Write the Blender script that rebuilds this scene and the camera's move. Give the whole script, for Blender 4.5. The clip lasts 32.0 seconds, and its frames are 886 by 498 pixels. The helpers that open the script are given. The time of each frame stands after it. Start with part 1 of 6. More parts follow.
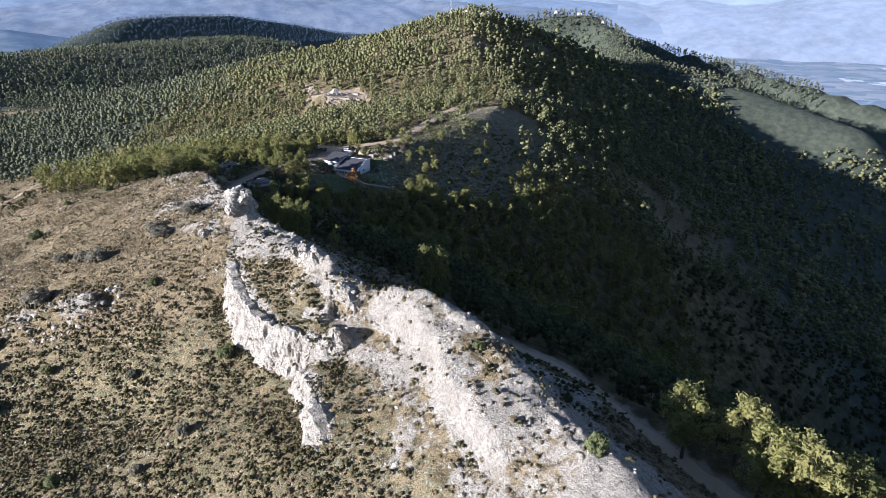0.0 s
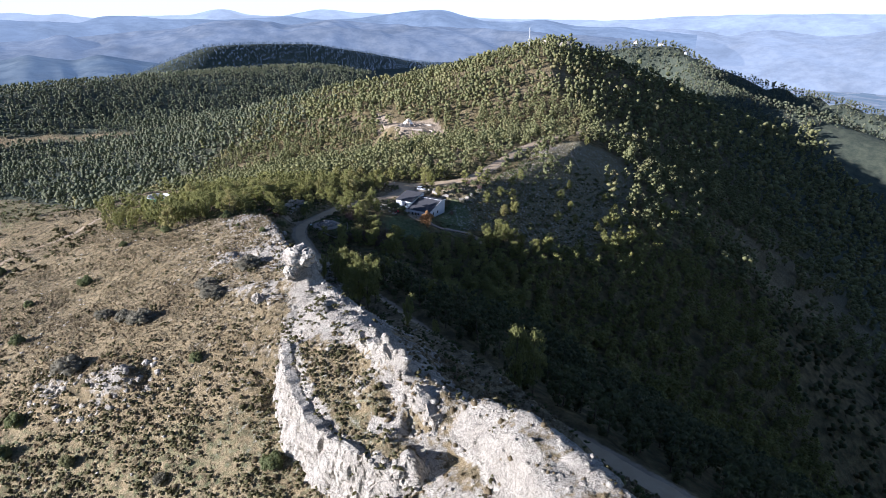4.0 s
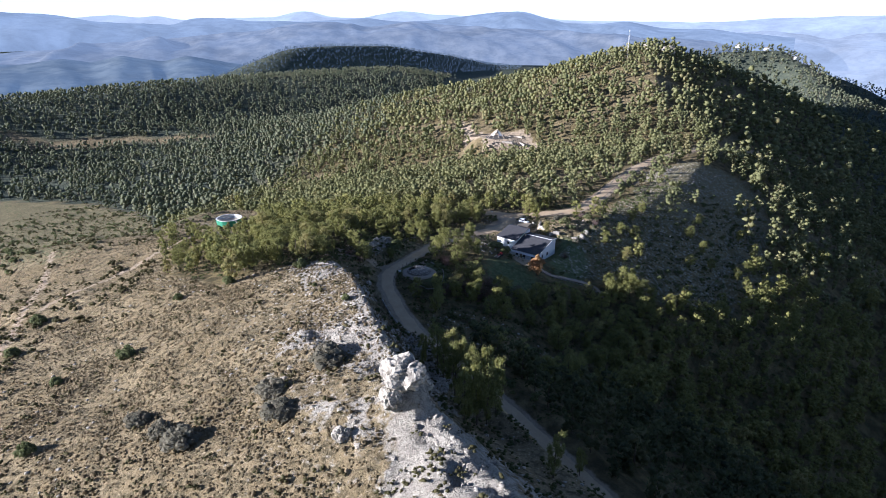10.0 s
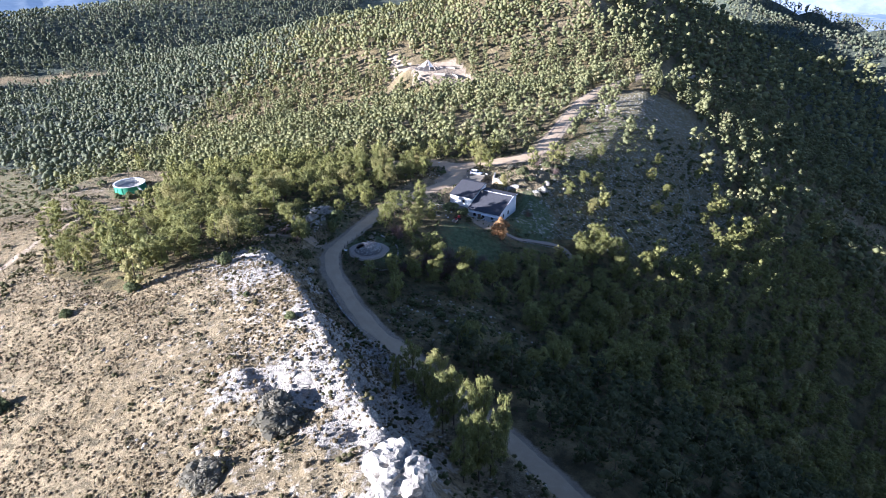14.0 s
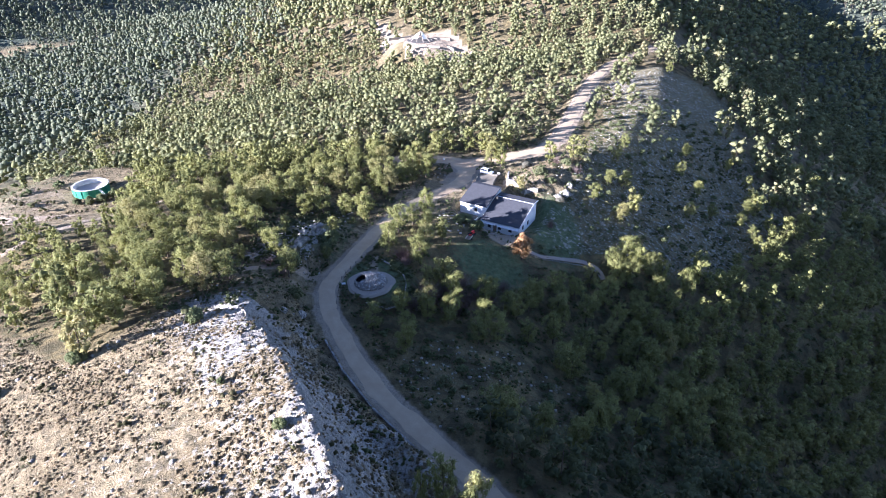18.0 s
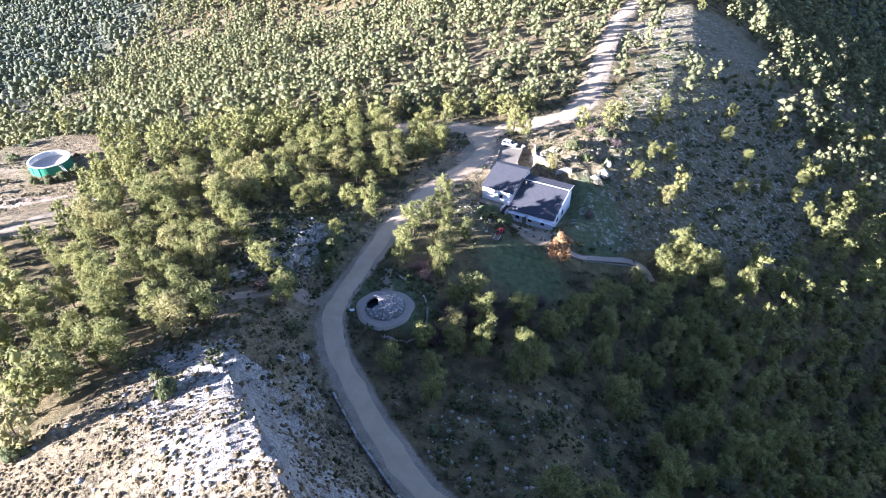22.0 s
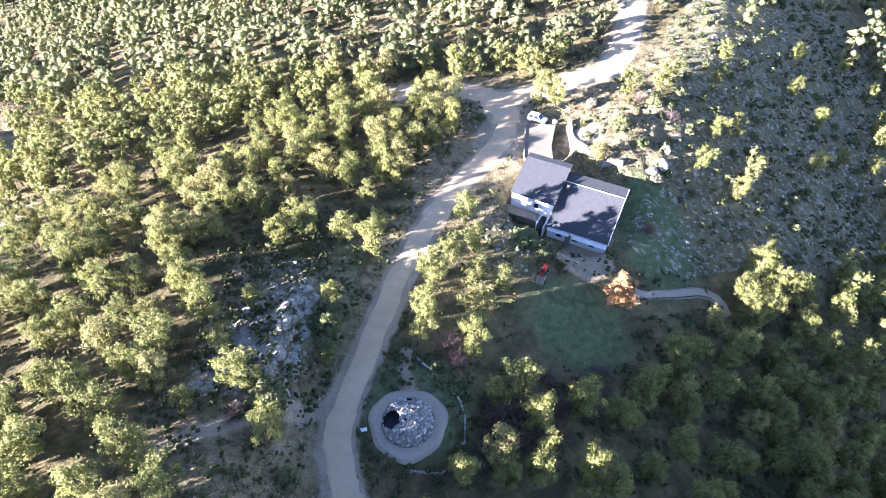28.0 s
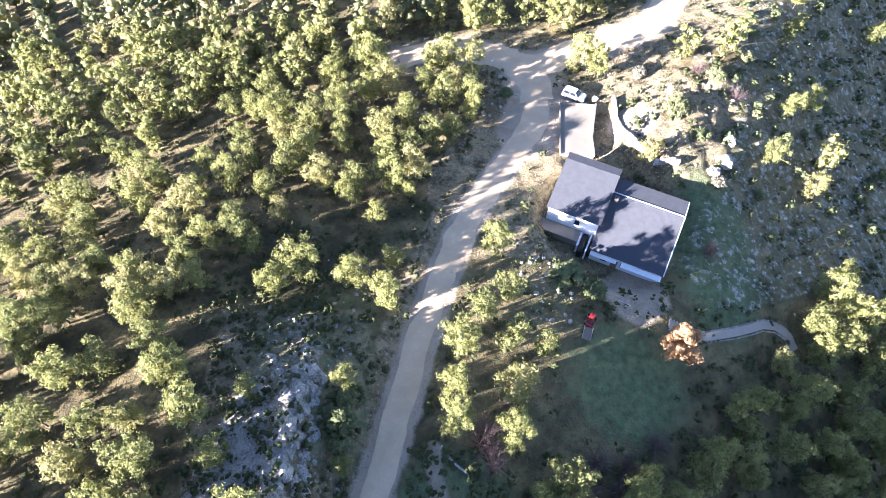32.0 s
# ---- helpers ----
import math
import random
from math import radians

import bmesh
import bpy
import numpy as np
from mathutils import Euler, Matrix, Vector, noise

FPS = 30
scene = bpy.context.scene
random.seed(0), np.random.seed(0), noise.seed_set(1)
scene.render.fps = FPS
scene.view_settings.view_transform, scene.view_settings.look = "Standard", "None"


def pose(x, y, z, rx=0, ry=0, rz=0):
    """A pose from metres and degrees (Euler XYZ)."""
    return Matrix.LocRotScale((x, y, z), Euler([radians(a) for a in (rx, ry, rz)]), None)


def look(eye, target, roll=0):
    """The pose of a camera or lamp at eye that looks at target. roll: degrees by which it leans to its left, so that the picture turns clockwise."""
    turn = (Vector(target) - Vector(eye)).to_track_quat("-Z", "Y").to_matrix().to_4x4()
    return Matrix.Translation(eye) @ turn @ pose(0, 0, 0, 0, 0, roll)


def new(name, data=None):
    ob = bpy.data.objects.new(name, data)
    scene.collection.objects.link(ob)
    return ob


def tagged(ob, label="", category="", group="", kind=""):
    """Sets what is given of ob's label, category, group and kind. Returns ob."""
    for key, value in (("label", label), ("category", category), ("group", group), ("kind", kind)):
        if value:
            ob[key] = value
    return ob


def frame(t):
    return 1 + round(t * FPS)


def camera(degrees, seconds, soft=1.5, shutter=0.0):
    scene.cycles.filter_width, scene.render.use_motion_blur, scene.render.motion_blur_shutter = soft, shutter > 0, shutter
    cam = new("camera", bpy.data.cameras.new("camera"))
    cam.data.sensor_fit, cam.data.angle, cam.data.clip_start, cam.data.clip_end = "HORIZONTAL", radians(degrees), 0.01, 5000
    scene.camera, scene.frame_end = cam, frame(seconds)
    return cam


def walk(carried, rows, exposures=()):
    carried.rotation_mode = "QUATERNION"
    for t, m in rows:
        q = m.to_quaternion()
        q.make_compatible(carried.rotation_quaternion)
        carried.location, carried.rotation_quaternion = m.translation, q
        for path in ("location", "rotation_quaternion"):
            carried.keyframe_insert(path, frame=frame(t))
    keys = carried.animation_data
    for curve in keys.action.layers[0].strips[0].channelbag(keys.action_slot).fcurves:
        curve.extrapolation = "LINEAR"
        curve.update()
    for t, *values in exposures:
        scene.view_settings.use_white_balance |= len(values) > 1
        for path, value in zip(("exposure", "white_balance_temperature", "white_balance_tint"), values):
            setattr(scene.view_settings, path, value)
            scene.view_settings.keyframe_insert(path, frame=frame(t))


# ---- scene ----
cam = camera(70.8, 32.0, soft=0.6)
METRES, EYE, TILT, LEAN, TURN = 250.0, 0.0, -22.5, 0.0, 0.0
ROWS = [
    (0.0, 0.0, 0.0, 0.0, 0.0, 0.0, -0.0),
    (0.5, -0.0021, 0.0115, 0.0048, 2.07, -0.01, -0.95),
    (1.0, -0.0048, 0.0246, 0.0099, 3.87, -0.03, -1.77),
    (1.5, -0.0078, 0.0367, 0.015, 4.75, -0.04, -2.15),
    (2.0, -0.0114, 0.0502, 0.0205, 5.24, -0.06, -2.34),
    (2.5, -0.0152, 0.063, 0.0262, 5.55, 0.6, -2.45),
    (4.5, -0.0339, 0.1176, 0.049, 5.86, 2.35, -2.54),
    (5.0, -0.0391, 0.1317, 0.0548, 6.89, 2.31, -2.97),
    (5.5, -0.0442, 0.145, 0.0604, 9.52, 2.14, -4.13),
    (6.0, -0.0504, 0.1591, 0.0662, 10.68, 2.06, -4.65),
    (6.5, -0.0568, 0.172, 0.0718, 11.23, 2.01, -4.88),
    (7.0, -0.064, 0.1857, 0.0776, 11.59, 1.99, -5.02),
    (7.5, -0.0712, 0.1986, 0.0832, 11.77, 1.97, -5.09),
    (8.0, -0.0792, 0.2124, 0.0891, 11.88, 1.96, -5.11),
    (8.5, -0.0869, 0.2254, 0.0947, 11.91, 1.96, -5.09),
    (9.0, -0.0952, 0.2392, 0.1008, 11.92, 1.96, -5.09),
    (9.5, -0.1029, 0.2524, 0.1065, 11.9, 1.97, -5.07),
    (10.0, -0.1109, 0.2664, 0.1126, 11.84, 1.98, -5.02),
    (10.5, -0.1182, 0.2791, 0.1182, 11.77, 1.99, -4.97),
    (11.0, -0.1265, 0.2939, 0.1246, 11.46, 2.01, -4.83),
    (11.5, -0.1335, 0.3066, 0.1303, 10.87, 2.03, -4.54),
    (12.0, -0.1413, 0.3213, 0.1366, 8.43, 2.2, -3.44),
    (12.5, -0.148, 0.3337, 0.142, 6.76, 2.22, -2.68),
    (13.0, -0.1547, 0.3482, 0.148, 5.83, -0.31, -2.26),
    (13.5, -0.1603, 0.3606, 0.1535, 5.32, -2.47, -2.02),
    (14.0, -0.1662, 0.3743, 0.1597, 4.94, -4.23, -1.87),
    (14.5, -0.1711, 0.3872, 0.1654, 4.69, -5.5, -1.74),
    (16.5, -0.1894, 0.4414, 0.1899, 4.04, -7.4, -1.48),
    (17.0, -0.1939, 0.4558, 0.1963, 3.92, -7.38, -1.43),
    (17.5, -0.1981, 0.4694, 0.2022, 3.81, -7.37, -1.39),
    (18.0, -0.2025, 0.4836, 0.2086, 3.73, -7.38, -1.34),
    (18.5, -0.2068, 0.4968, 0.2146, 3.63, -7.37, -1.3),
    (19.0, -0.2113, 0.511, 0.2208, 3.52, -7.39, -1.26),
    (19.5, -0.2155, 0.5243, 0.2268, 3.41, -7.5, -1.22),
    (20.0, -0.2201, 0.5385, 0.2328, 3.33, -8.14, -1.18),
    (20.5, -0.2243, 0.5515, 0.2388, 3.25, -8.92, -1.16),
    (21.0, -0.2286, 0.5656, 0.2448, 3.17, -9.91, -1.12),
    (21.5, -0.2327, 0.5786, 0.2509, 3.08, -11.17, -1.09),
    (22.0, -0.2368, 0.5926, 0.2572, 3.02, -13.86, -1.06),
    (22.5, -0.2407, 0.6056, 0.2633, 2.96, -16.32, -1.05),
    (23.0, -0.245, 0.6197, 0.2693, 2.89, -18.5, -1.07),
    (23.5, -0.2488, 0.6327, 0.2751, 2.84, -20.72, -1.06),
    (24.0, -0.2526, 0.6467, 0.2818, 2.73, -22.89, -1.05),
    (24.5, -0.2557, 0.6595, 0.2876, 2.63, -22.89, -1.02),
    (25.0, -0.2593, 0.6732, 0.2937, 2.56, -22.87, -1.03),
    (25.5, -0.2626, 0.686, 0.2996, 2.47, -22.87, -1.03),
    (26.0, -0.2661, 0.6999, 0.306, 2.39, -22.88, -1.0),
    (26.5, -0.2694, 0.7129, 0.312, 1.38, -22.87, -0.59),
    (28.5, -0.2816, 0.7675, 0.3357, 0.27, -26.92, -0.09),
    (29.0, -0.2847, 0.7824, 0.3427, 0.12, -32.05, -0.05),
    (29.5, -0.2873, 0.7961, 0.3494, 0.0, -35.98, -0.04),
    (30.0, -0.2902, 0.8106, 0.3561, -0.15, -35.99, -0.02),
    (30.5, -0.2925, 0.8245, 0.3628, -0.24, -36.03, -0.01),
    (31.0, -0.2953, 0.8392, 0.3696, -0.4, -36.03, -0.02),
    (31.5, -0.2975, 0.8531, 0.376, -0.54, -36.06, 0.01),
    (32.0, -0.2995, 0.8676, 0.3826, -0.7, -36.07, 0.03),
]
EXPOSURES = [(0.0, 1.40, 5320, 18), (2.5, 1.40, 5320, 18), (12.0, 1.48, 5330, 18), (13.0, 1.66, 5350, 18), (14.0, 2.22, 5130, 21), (16.5, 2.52, 5080, 24), (20.0, 2.74, 5110, 25), (24.0, 3.20, 5280, 24), (28.5, 3.55, 5430, 23), (32.0, 3.56, 5430, 22)]
walk(cam, [(t, pose(0, 0, EYE, TILT, LEAN, TURN) @ pose(METRES * x, METRES * y, METRES * z, 90 + pitch, roll, yaw)) for t, x, y, z, yaw, pitch, roll in ROWS], EXPOSURES)

# ---------------------------------------------------------------- light
SUN_UP, SUN_GOES = 15.2, 25.0          # height of the sun; the way its light goes, from +x towards +y
world = bpy.data.worlds.new("sky")
scene.world = world
world.use_nodes = True
sky = world.node_tree.nodes.new("ShaderNodeTexSky")
sky.sky_type, sky.sun_disc = "NISHITA", False
sky.sun_elevation, sky.sun_rotation = radians(SUN_UP), radians(270 - SUN_GOES)
sky.altitude, sky.air_density, sky.dust_density, sky.ozone_density = 900, 1.0, 0.2, 2.0
back = world.node_tree.nodes["Background"]
back.inputs[1].default_value = 0.0445
cool = world.node_tree.nodes.new("ShaderNodeMix")
cool.data_type, cool.blend_type = "RGBA", "MULTIPLY"
cool.inputs[0].default_value = 1.0
cool.inputs[7].default_value = (1.03, 0.97, 0.99, 1.0)
pale = world.node_tree.nodes.new("ShaderNodeHueSaturation")
pale.inputs["Saturation"].default_value = 0.98
world.node_tree.links.new(sky.outputs[0], pale.inputs["Color"])
world.node_tree.links.new(pale.outputs[0], cool.inputs[6])
world.node_tree.links.new(cool.outputs[2], back.inputs[0])
sun = new("sun", bpy.data.lights.new("sun", "SUN"))
sun.data.energy, sun.data.angle, sun.data.color = 5.0, radians(0.6), (1.0, 0.915, 0.81)
sun.matrix_world = look((0, 0, 0), (math.cos(radians(SUN_GOES)) * math.cos(radians(SUN_UP)), math.sin(radians(SUN_GOES)) * math.cos(radians(SUN_UP)), -math.sin(radians(SUN_UP))))


# ---------------------------------------------------------------- materials
class Nodes:
    """A material's nodes, written as calls."""

    def __init__(self, name, rough=0.9, metal=0.0, spec=0.25):
        self.mat = bpy.data.materials.new(name)
        self.mat.use_nodes = True
        self.tree = self.mat.node_tree
        self.shader = self.tree.nodes["Principled BSDF"]
        self.shader.inputs["Roughness"].default_value = rough
        self.shader.inputs["Metallic"].default_value = metal
        self.shader.inputs["Specular IOR Level"].default_value = spec
        self.place = self.add("ShaderNodeTexCoord").outputs["Object"]

    def add(self, kind):
        return self.tree.nodes.new(kind)

    def link(self, value, socket):
        if isinstance(value, bpy.types.NodeSocket):
            self.tree.links.new(value, socket)
        else:
            socket.default_value = value

    def noise(self, scale, detail=4.0, rough=0.6, warp=0.0, place=None):
        n = self.add("ShaderNodeTexNoise")
        self.link(place or self.place, n.inputs["Vector"])
        n.inputs["Scale"].default_value, n.inputs["Detail"].default_value = scale, detail
        n.inputs["Roughness"].default_value, n.inputs["Distortion"].default_value = rough, warp
        return n.outputs["Fac"]

    def cells(self, scale, feature="F1", out="Distance", place=None):
        n = self.add("ShaderNodeTexVoronoi")
        n.feature = feature
        self.link(place or self.place, n.inputs["Vector"])
        n.inputs["Scale"].default_value = scale
        return n.outputs[out]

    def band(self, value, low, high, to_low=0.0, to_high=1.0):
        n = self.add("ShaderNodeMapRange")
        n.clamp = True
        self.link(value, n.inputs[0])
        for k, v in enumerate((low, high, to_low, to_high)):
            n.inputs[k + 1].default_value = v
        return n.outputs[0]

    def math(self, op, a, b):
        n = self.add("ShaderNodeMath")
        n.operation = op
        self.link(a, n.inputs[0])
        self.link(b, n.inputs[1])
        return n.outputs[0]

    def mix(self, factor, a, b, blend="MIX"):
        n = self.add("ShaderNodeMix")
        n.data_type, n.blend_type = "RGBA", blend
        self.link(factor, n.inputs[0])
        for v, s in ((a, n.inputs[6]), (b, n.inputs[7])):
            self.link(v if isinstance(v, bpy.types.NodeSocket) else (*v, 1.0), s)
        return n.outputs[2]

    def random(self):
        return self.add("ShaderNodeObjectInfo").outputs["Random"]

    def island(self):
        return self.add("ShaderNodeNewGeometry").outputs["Random Per Island"]

    def attribute(self, name):
        n = self.add("ShaderNodeAttribute")
        n.attribute_name = name
        return n

    def done(self, colour, height=None, depth=0.1, strength=0.6, rough=None):
        self.link(colour if isinstance(colour, bpy.types.NodeSocket) else (*colour, 1.0), self.shader.inputs["Base Color"])
        if height is not None:
            b = self.add("ShaderNodeBump")
            b.inputs["Strength"].default_value, b.inputs["Distance"].default_value = strength, depth
            self.link(height, b.inputs["Height"])
            self.link(b.outputs[0], self.shader.inputs["Normal"])
        if rough is not None:
            self.link(rough, self.shader.inputs["Roughness"])
        return self.mat


def plain(name, colour, rough=0.7, metal=0.0, vary=0.2, scale=2.0, spec=0.3):
    """A surface of one paint, uneven at two scales."""
    n = Nodes(name, rough, metal, spec)
    f = n.mix(n.noise(scale, 5), [c * (1 - vary) for c in colour], [min(1, c * (1 + vary)) for c in colour])
    f = n.mix(n.band(n.noise(scale * 9, 3), 0.35, 0.65, 0, 0.5), f, [c * (1 - 0.7 * vary) for c in colour])
    return n.done(f, n.noise(scale * 12, 3), 0.01, 0.3)


def limestone(n):
    tone = n.mix(n.band(n.noise(0.35, 6, 0.65, 0.6), 0.3, 0.7), (0.40, 0.358, 0.285), (0.61, 0.555, 0.45))
    tone = n.mix(n.band(n.noise(1.7, 5, 0.7), 0.60, 0.76), tone, (0.22, 0.19, 0.135))
    tone = n.mix(n.band(n.noise(5.5, 4, 0.7), 0.55, 0.75, 0, 0.7), tone, (0.54, 0.49, 0.395))
    crack = n.band(n.math("ABSOLUTE", n.math("SUBTRACT", n.noise(0.7, 5, 0.6, 0.8), 0.5), 0), 0.0, 0.035, 1, 0)
    tone = n.mix(n.math("MULTIPLY", crack, 0.7), tone, (0.11, 0.10, 0.085))
    crack = n.band(n.math("ABSOLUTE", n.math("SUBTRACT", n.noise(2.4, 5, 0.65, 0.6), 0.5), 0), 0.0, 0.032, 1, 0)
    tone = n.mix(n.math("MULTIPLY", crack, 0.65), tone, (0.13, 0.118, 0.10))
    return n.mix(n.band(n.noise(0.13, 4, 0.6), 0.45, 0.7, 0, 0.35), tone, (0.27, 0.24, 0.19))


def ground_material():
    n = Nodes("ground", 0.95, 0, 0.1)
    cover = n.attribute("cover")
    split = n.add("ShaderNodeSeparateColor")
    n.link(cover.outputs["Color"], split.inputs[0])
    rock, green, soil = split.outputs
    wood = n.attribute("wood").outputs["Fac"]
    # dry scrub
    base = n.mix(n.band(n.noise(0.09, 5, 0.6), 0.35, 0.65), (0.205, 0.155, 0.080), (0.325, 0.255, 0.142))
    base = n.mix(n.band(n.noise(0.55, 5, 0.65), 0.45, 0.62), base, (0.105, 0.086, 0.048))
    base = n.mix(n.band(n.noise(2.1, 5, 0.8), 0.55, 0.63), base, (0.43, 0.345, 0.215))
    base = n.mix(n.band(n.noise(1.3, 5, 0.8, 0, ), 0.55, 0.64, 0, 0.85), base, (0.070, 0.060, 0.034))
    # needle litter under the woods
    litter = n.mix(n.band(n.noise(0.25, 5), 0.4, 0.62), (0.085, 0.070, 0.035), (0.225, 0.172, 0.080))
    litter = n.mix(n.band(n.noise(1.4, 4, 0.7), 0.52, 0.7), litter, (0.080, 0.076, 0.040))
    base = n.mix(wood, base, litter)
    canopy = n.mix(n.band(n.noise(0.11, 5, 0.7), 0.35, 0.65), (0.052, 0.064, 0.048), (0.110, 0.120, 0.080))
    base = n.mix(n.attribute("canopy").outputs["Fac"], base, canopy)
    grass = n.mix(n.band(n.noise(0.7, 5, 0.7), 0.35, 0.65), (0.075, 0.100, 0.044), (0.165, 0.190, 0.088))
    jitter = n.math("SUBTRACT", n.noise(0.8, 5, 0.7), 0.5)
    jitter2 = n.math("SUBTRACT", n.noise(0.45, 5, 0.7), 0.5)
    base = n.mix(n.band(n.math("ADD", green, jitter), 0.35, 0.65), base, grass)
    earth = n.mix(n.band(n.noise(0.3, 5), 0.35, 0.65), (0.33, 0.258, 0.172), (0.45, 0.355, 0.24))
    earth = n.mix(n.band(n.noise(3.0, 3), 0.55, 0.7), earth, (0.25, 0.21, 0.16))
    base = n.mix(n.band(n.math("ADD", soil, jitter2), 0.3, 0.6), base, earth)
    stone = limestone(n)
    base = n.mix(n.band(n.math("ADD", rock, n.math("MULTIPLY", jitter, 1.6)), 0.38, 0.60), base, stone)
    fissure = n.math("ABSOLUTE", n.math("SUBTRACT", n.noise(0.9, 6, 0.7, 1.2), 0.5), 0)
    height = n.math("ADD", n.noise(0.8, 6, 0.7), n.math("MULTIPLY", n.noise(4.0, 4, 0.7), 0.4))
    height = n.math("ADD", height, n.math("MULTIPLY", n.math("MULTIPLY", n.band(fissure, 0.0, 0.09), rock), 0.35))
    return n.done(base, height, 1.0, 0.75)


def needles_material(name, dark, light, dry):
    n = Nodes(name, 0.75, 0, 0.15)
    own = n.math("ADD", n.attribute("tint").outputs["Fac"], n.random())
    own = n.math("FRACT", own, 0)
    tone = n.mix(n.band(n.island(), 0.0, 1.0, 0.15, 0.75), dark, light)
    tone = n.mix(n.band(own, 0.0, 1.0, 0, 0.75), tone, light)
    tone = n.mix(n.band(own, 0.82, 1.0, 0, 0.6), tone, dry)
    n.done(tone)
    leaf = n.add("ShaderNodeBsdfTranslucent")
    n.link(tone, leaf.inputs[0])
    both = n.add("ShaderNodeMixShader")
    both.inputs[0].default_value = 0.46
    out = n.tree.nodes["Material Output"]
    n.link(n.shader.outputs[0], both.inputs[1])
    n.link(leaf.outputs[0], both.inputs[2])
    n.link(both.outputs[0], out.inputs[0])
    return n.mat


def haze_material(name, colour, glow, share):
    """Distance, with the haze of the air between put in as a glow."""
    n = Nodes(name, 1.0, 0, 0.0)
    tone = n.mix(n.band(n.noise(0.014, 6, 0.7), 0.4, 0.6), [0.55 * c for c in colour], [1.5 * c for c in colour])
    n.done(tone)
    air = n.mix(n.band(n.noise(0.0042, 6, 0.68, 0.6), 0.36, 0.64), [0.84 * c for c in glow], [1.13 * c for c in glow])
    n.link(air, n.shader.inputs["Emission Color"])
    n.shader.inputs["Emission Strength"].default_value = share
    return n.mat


GROUND = ground_material()
ROCK = Nodes("limestone", 0.9, 0, 0.2)
ROCK = ROCK.done(limestone(ROCK), ROCK.noise(2.5, 6, 0.7), 0.7, 0.9)
NEEDLES = needles_material("pine_needles", (0.098, 0.110, 0.044), (0.340, 0.328, 0.108), (0.34, 0.285, 0.13))
HILL_NEEDLES = needles_material("grey_green_needles", (0.082, 0.096, 0.048), (0.318, 0.314, 0.138), (0.33, 0.28, 0.14))
# darker copy of the pine needles, with the eastern slope's shade in the colour
SHADE_NEEDLES = needles_material("shaded_needles", (0.032, 0.042, 0.027), (0.150, 0.158, 0.068), (0.15, 0.135, 0.07))
# pine needles greyed for the haze over distance, put into their colour
HAZED_NEEDLES = needles_material("hazed_needles", (0.088, 0.107, 0.074), (0.235, 0.248, 0.142), (0.23, 0.225, 0.145))
# trees of the flat-topped hill glow faintly in place of haze
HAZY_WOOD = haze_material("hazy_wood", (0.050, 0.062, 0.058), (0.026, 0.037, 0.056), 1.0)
BUSH = needles_material("shrub_leaves", (0.050, 0.064, 0.026), (0.130, 0.142, 0.056), (0.13, 0.12, 0.06))
GREY_BUSH = needles_material("grey_scrub", (0.070, 0.066, 0.028), (0.150, 0.136, 0.060), (0.17, 0.135, 0.07))
AUTUMN = needles_material("autumn_leaves", (0.24, 0.115, 0.040), (0.50, 0.31, 0.125), (0.42, 0.26, 0.14))
TWIGS = needles_material("bare_twigs", (0.13, 0.085, 0.070), (0.26, 0.19, 0.165), (0.30, 0.22, 0.19))
JUNIPER = needles_material("juniper_leaves", (0.080, 0.096, 0.042), (0.215, 0.230, 0.100), (0.20, 0.18, 0.09))
THORN = needles_material("thorny_twigs", (0.125, 0.115, 0.080), (0.280, 0.255, 0.180), (0.27, 0.235, 0.17))
TUFT = needles_material("dry_tufts", (0.105, 0.082, 0.042), (0.275, 0.218, 0.128), (0.22, 0.17, 0.098))
BARK = plain("bark", (0.13, 0.095, 0.070), 0.95, vary=0.4, scale=3)
GRAVEL = Nodes("gravel_track", 0.95, 0, 0.15)
GRAVEL = GRAVEL.done(GRAVEL.mix(GRAVEL.band(GRAVEL.noise(0.35, 6, 0.65), 0.35, 0.65), (0.47, 0.345, 0.207), GRAVEL.mix(GRAVEL.band(GRAVEL.noise(6, 4), 0.4, 0.7), (0.57, 0.43, 0.268), (0.47, 0.35, 0.215))), GRAVEL.noise(7, 5), 0.05, 0.5)
# ---------------------------------------------------------------- relief
def hash01(i, j, seed):
    n = (i.astype(np.int64) * 374761393 + j.astype(np.int64) * 668265263 + seed * 974711) & 0xFFFFFFFF
    n = ((n ^ (n >> 13)) * 1274126177) & 0xFFFFFFFF
    return ((n ^ (n >> 16)) & 0xFFFF) / 65535.0


def vnoise(x, y, size, seed=0):
    """Smooth value noise in -1..1, on cells of that size."""
    u, v = np.asarray(x, float) / size, np.asarray(y, float) / size
    i, j = np.floor(u), np.floor(v)
    f, g = u - i, v - j
    f, g = f * f * f * (f * (6 * f - 15) + 10), g * g * g * (g * (6 * g - 15) + 10)
    a, b = hash01(i, j, seed), hash01(i + 1, j, seed)
    c, d = hash01(i, j + 1, seed), hash01(i + 1, j + 1, seed)
    return 2 * ((a + (b - a) * f) * (1 - g) + (c + (d - c) * f) * g) - 1


def fbm(x, y, size, octaves=4, seed=0, gain=0.5):
    total, amp, norm = 0.0, 1.0, 0.0
    for k in range(octaves):
        c, s = math.cos(0.7 * k), math.sin(0.7 * k)
        total = total + amp * vnoise(c * x - s * y, s * x + c * y, size / 2 ** k, seed + 17 * k)
        norm, amp = norm + amp, amp * gain
    return total / norm


def step(a, b, v):
    f = np.clip((v - a) / (b - a), 0, 1)
    return f * f * (3 - 2 * f)


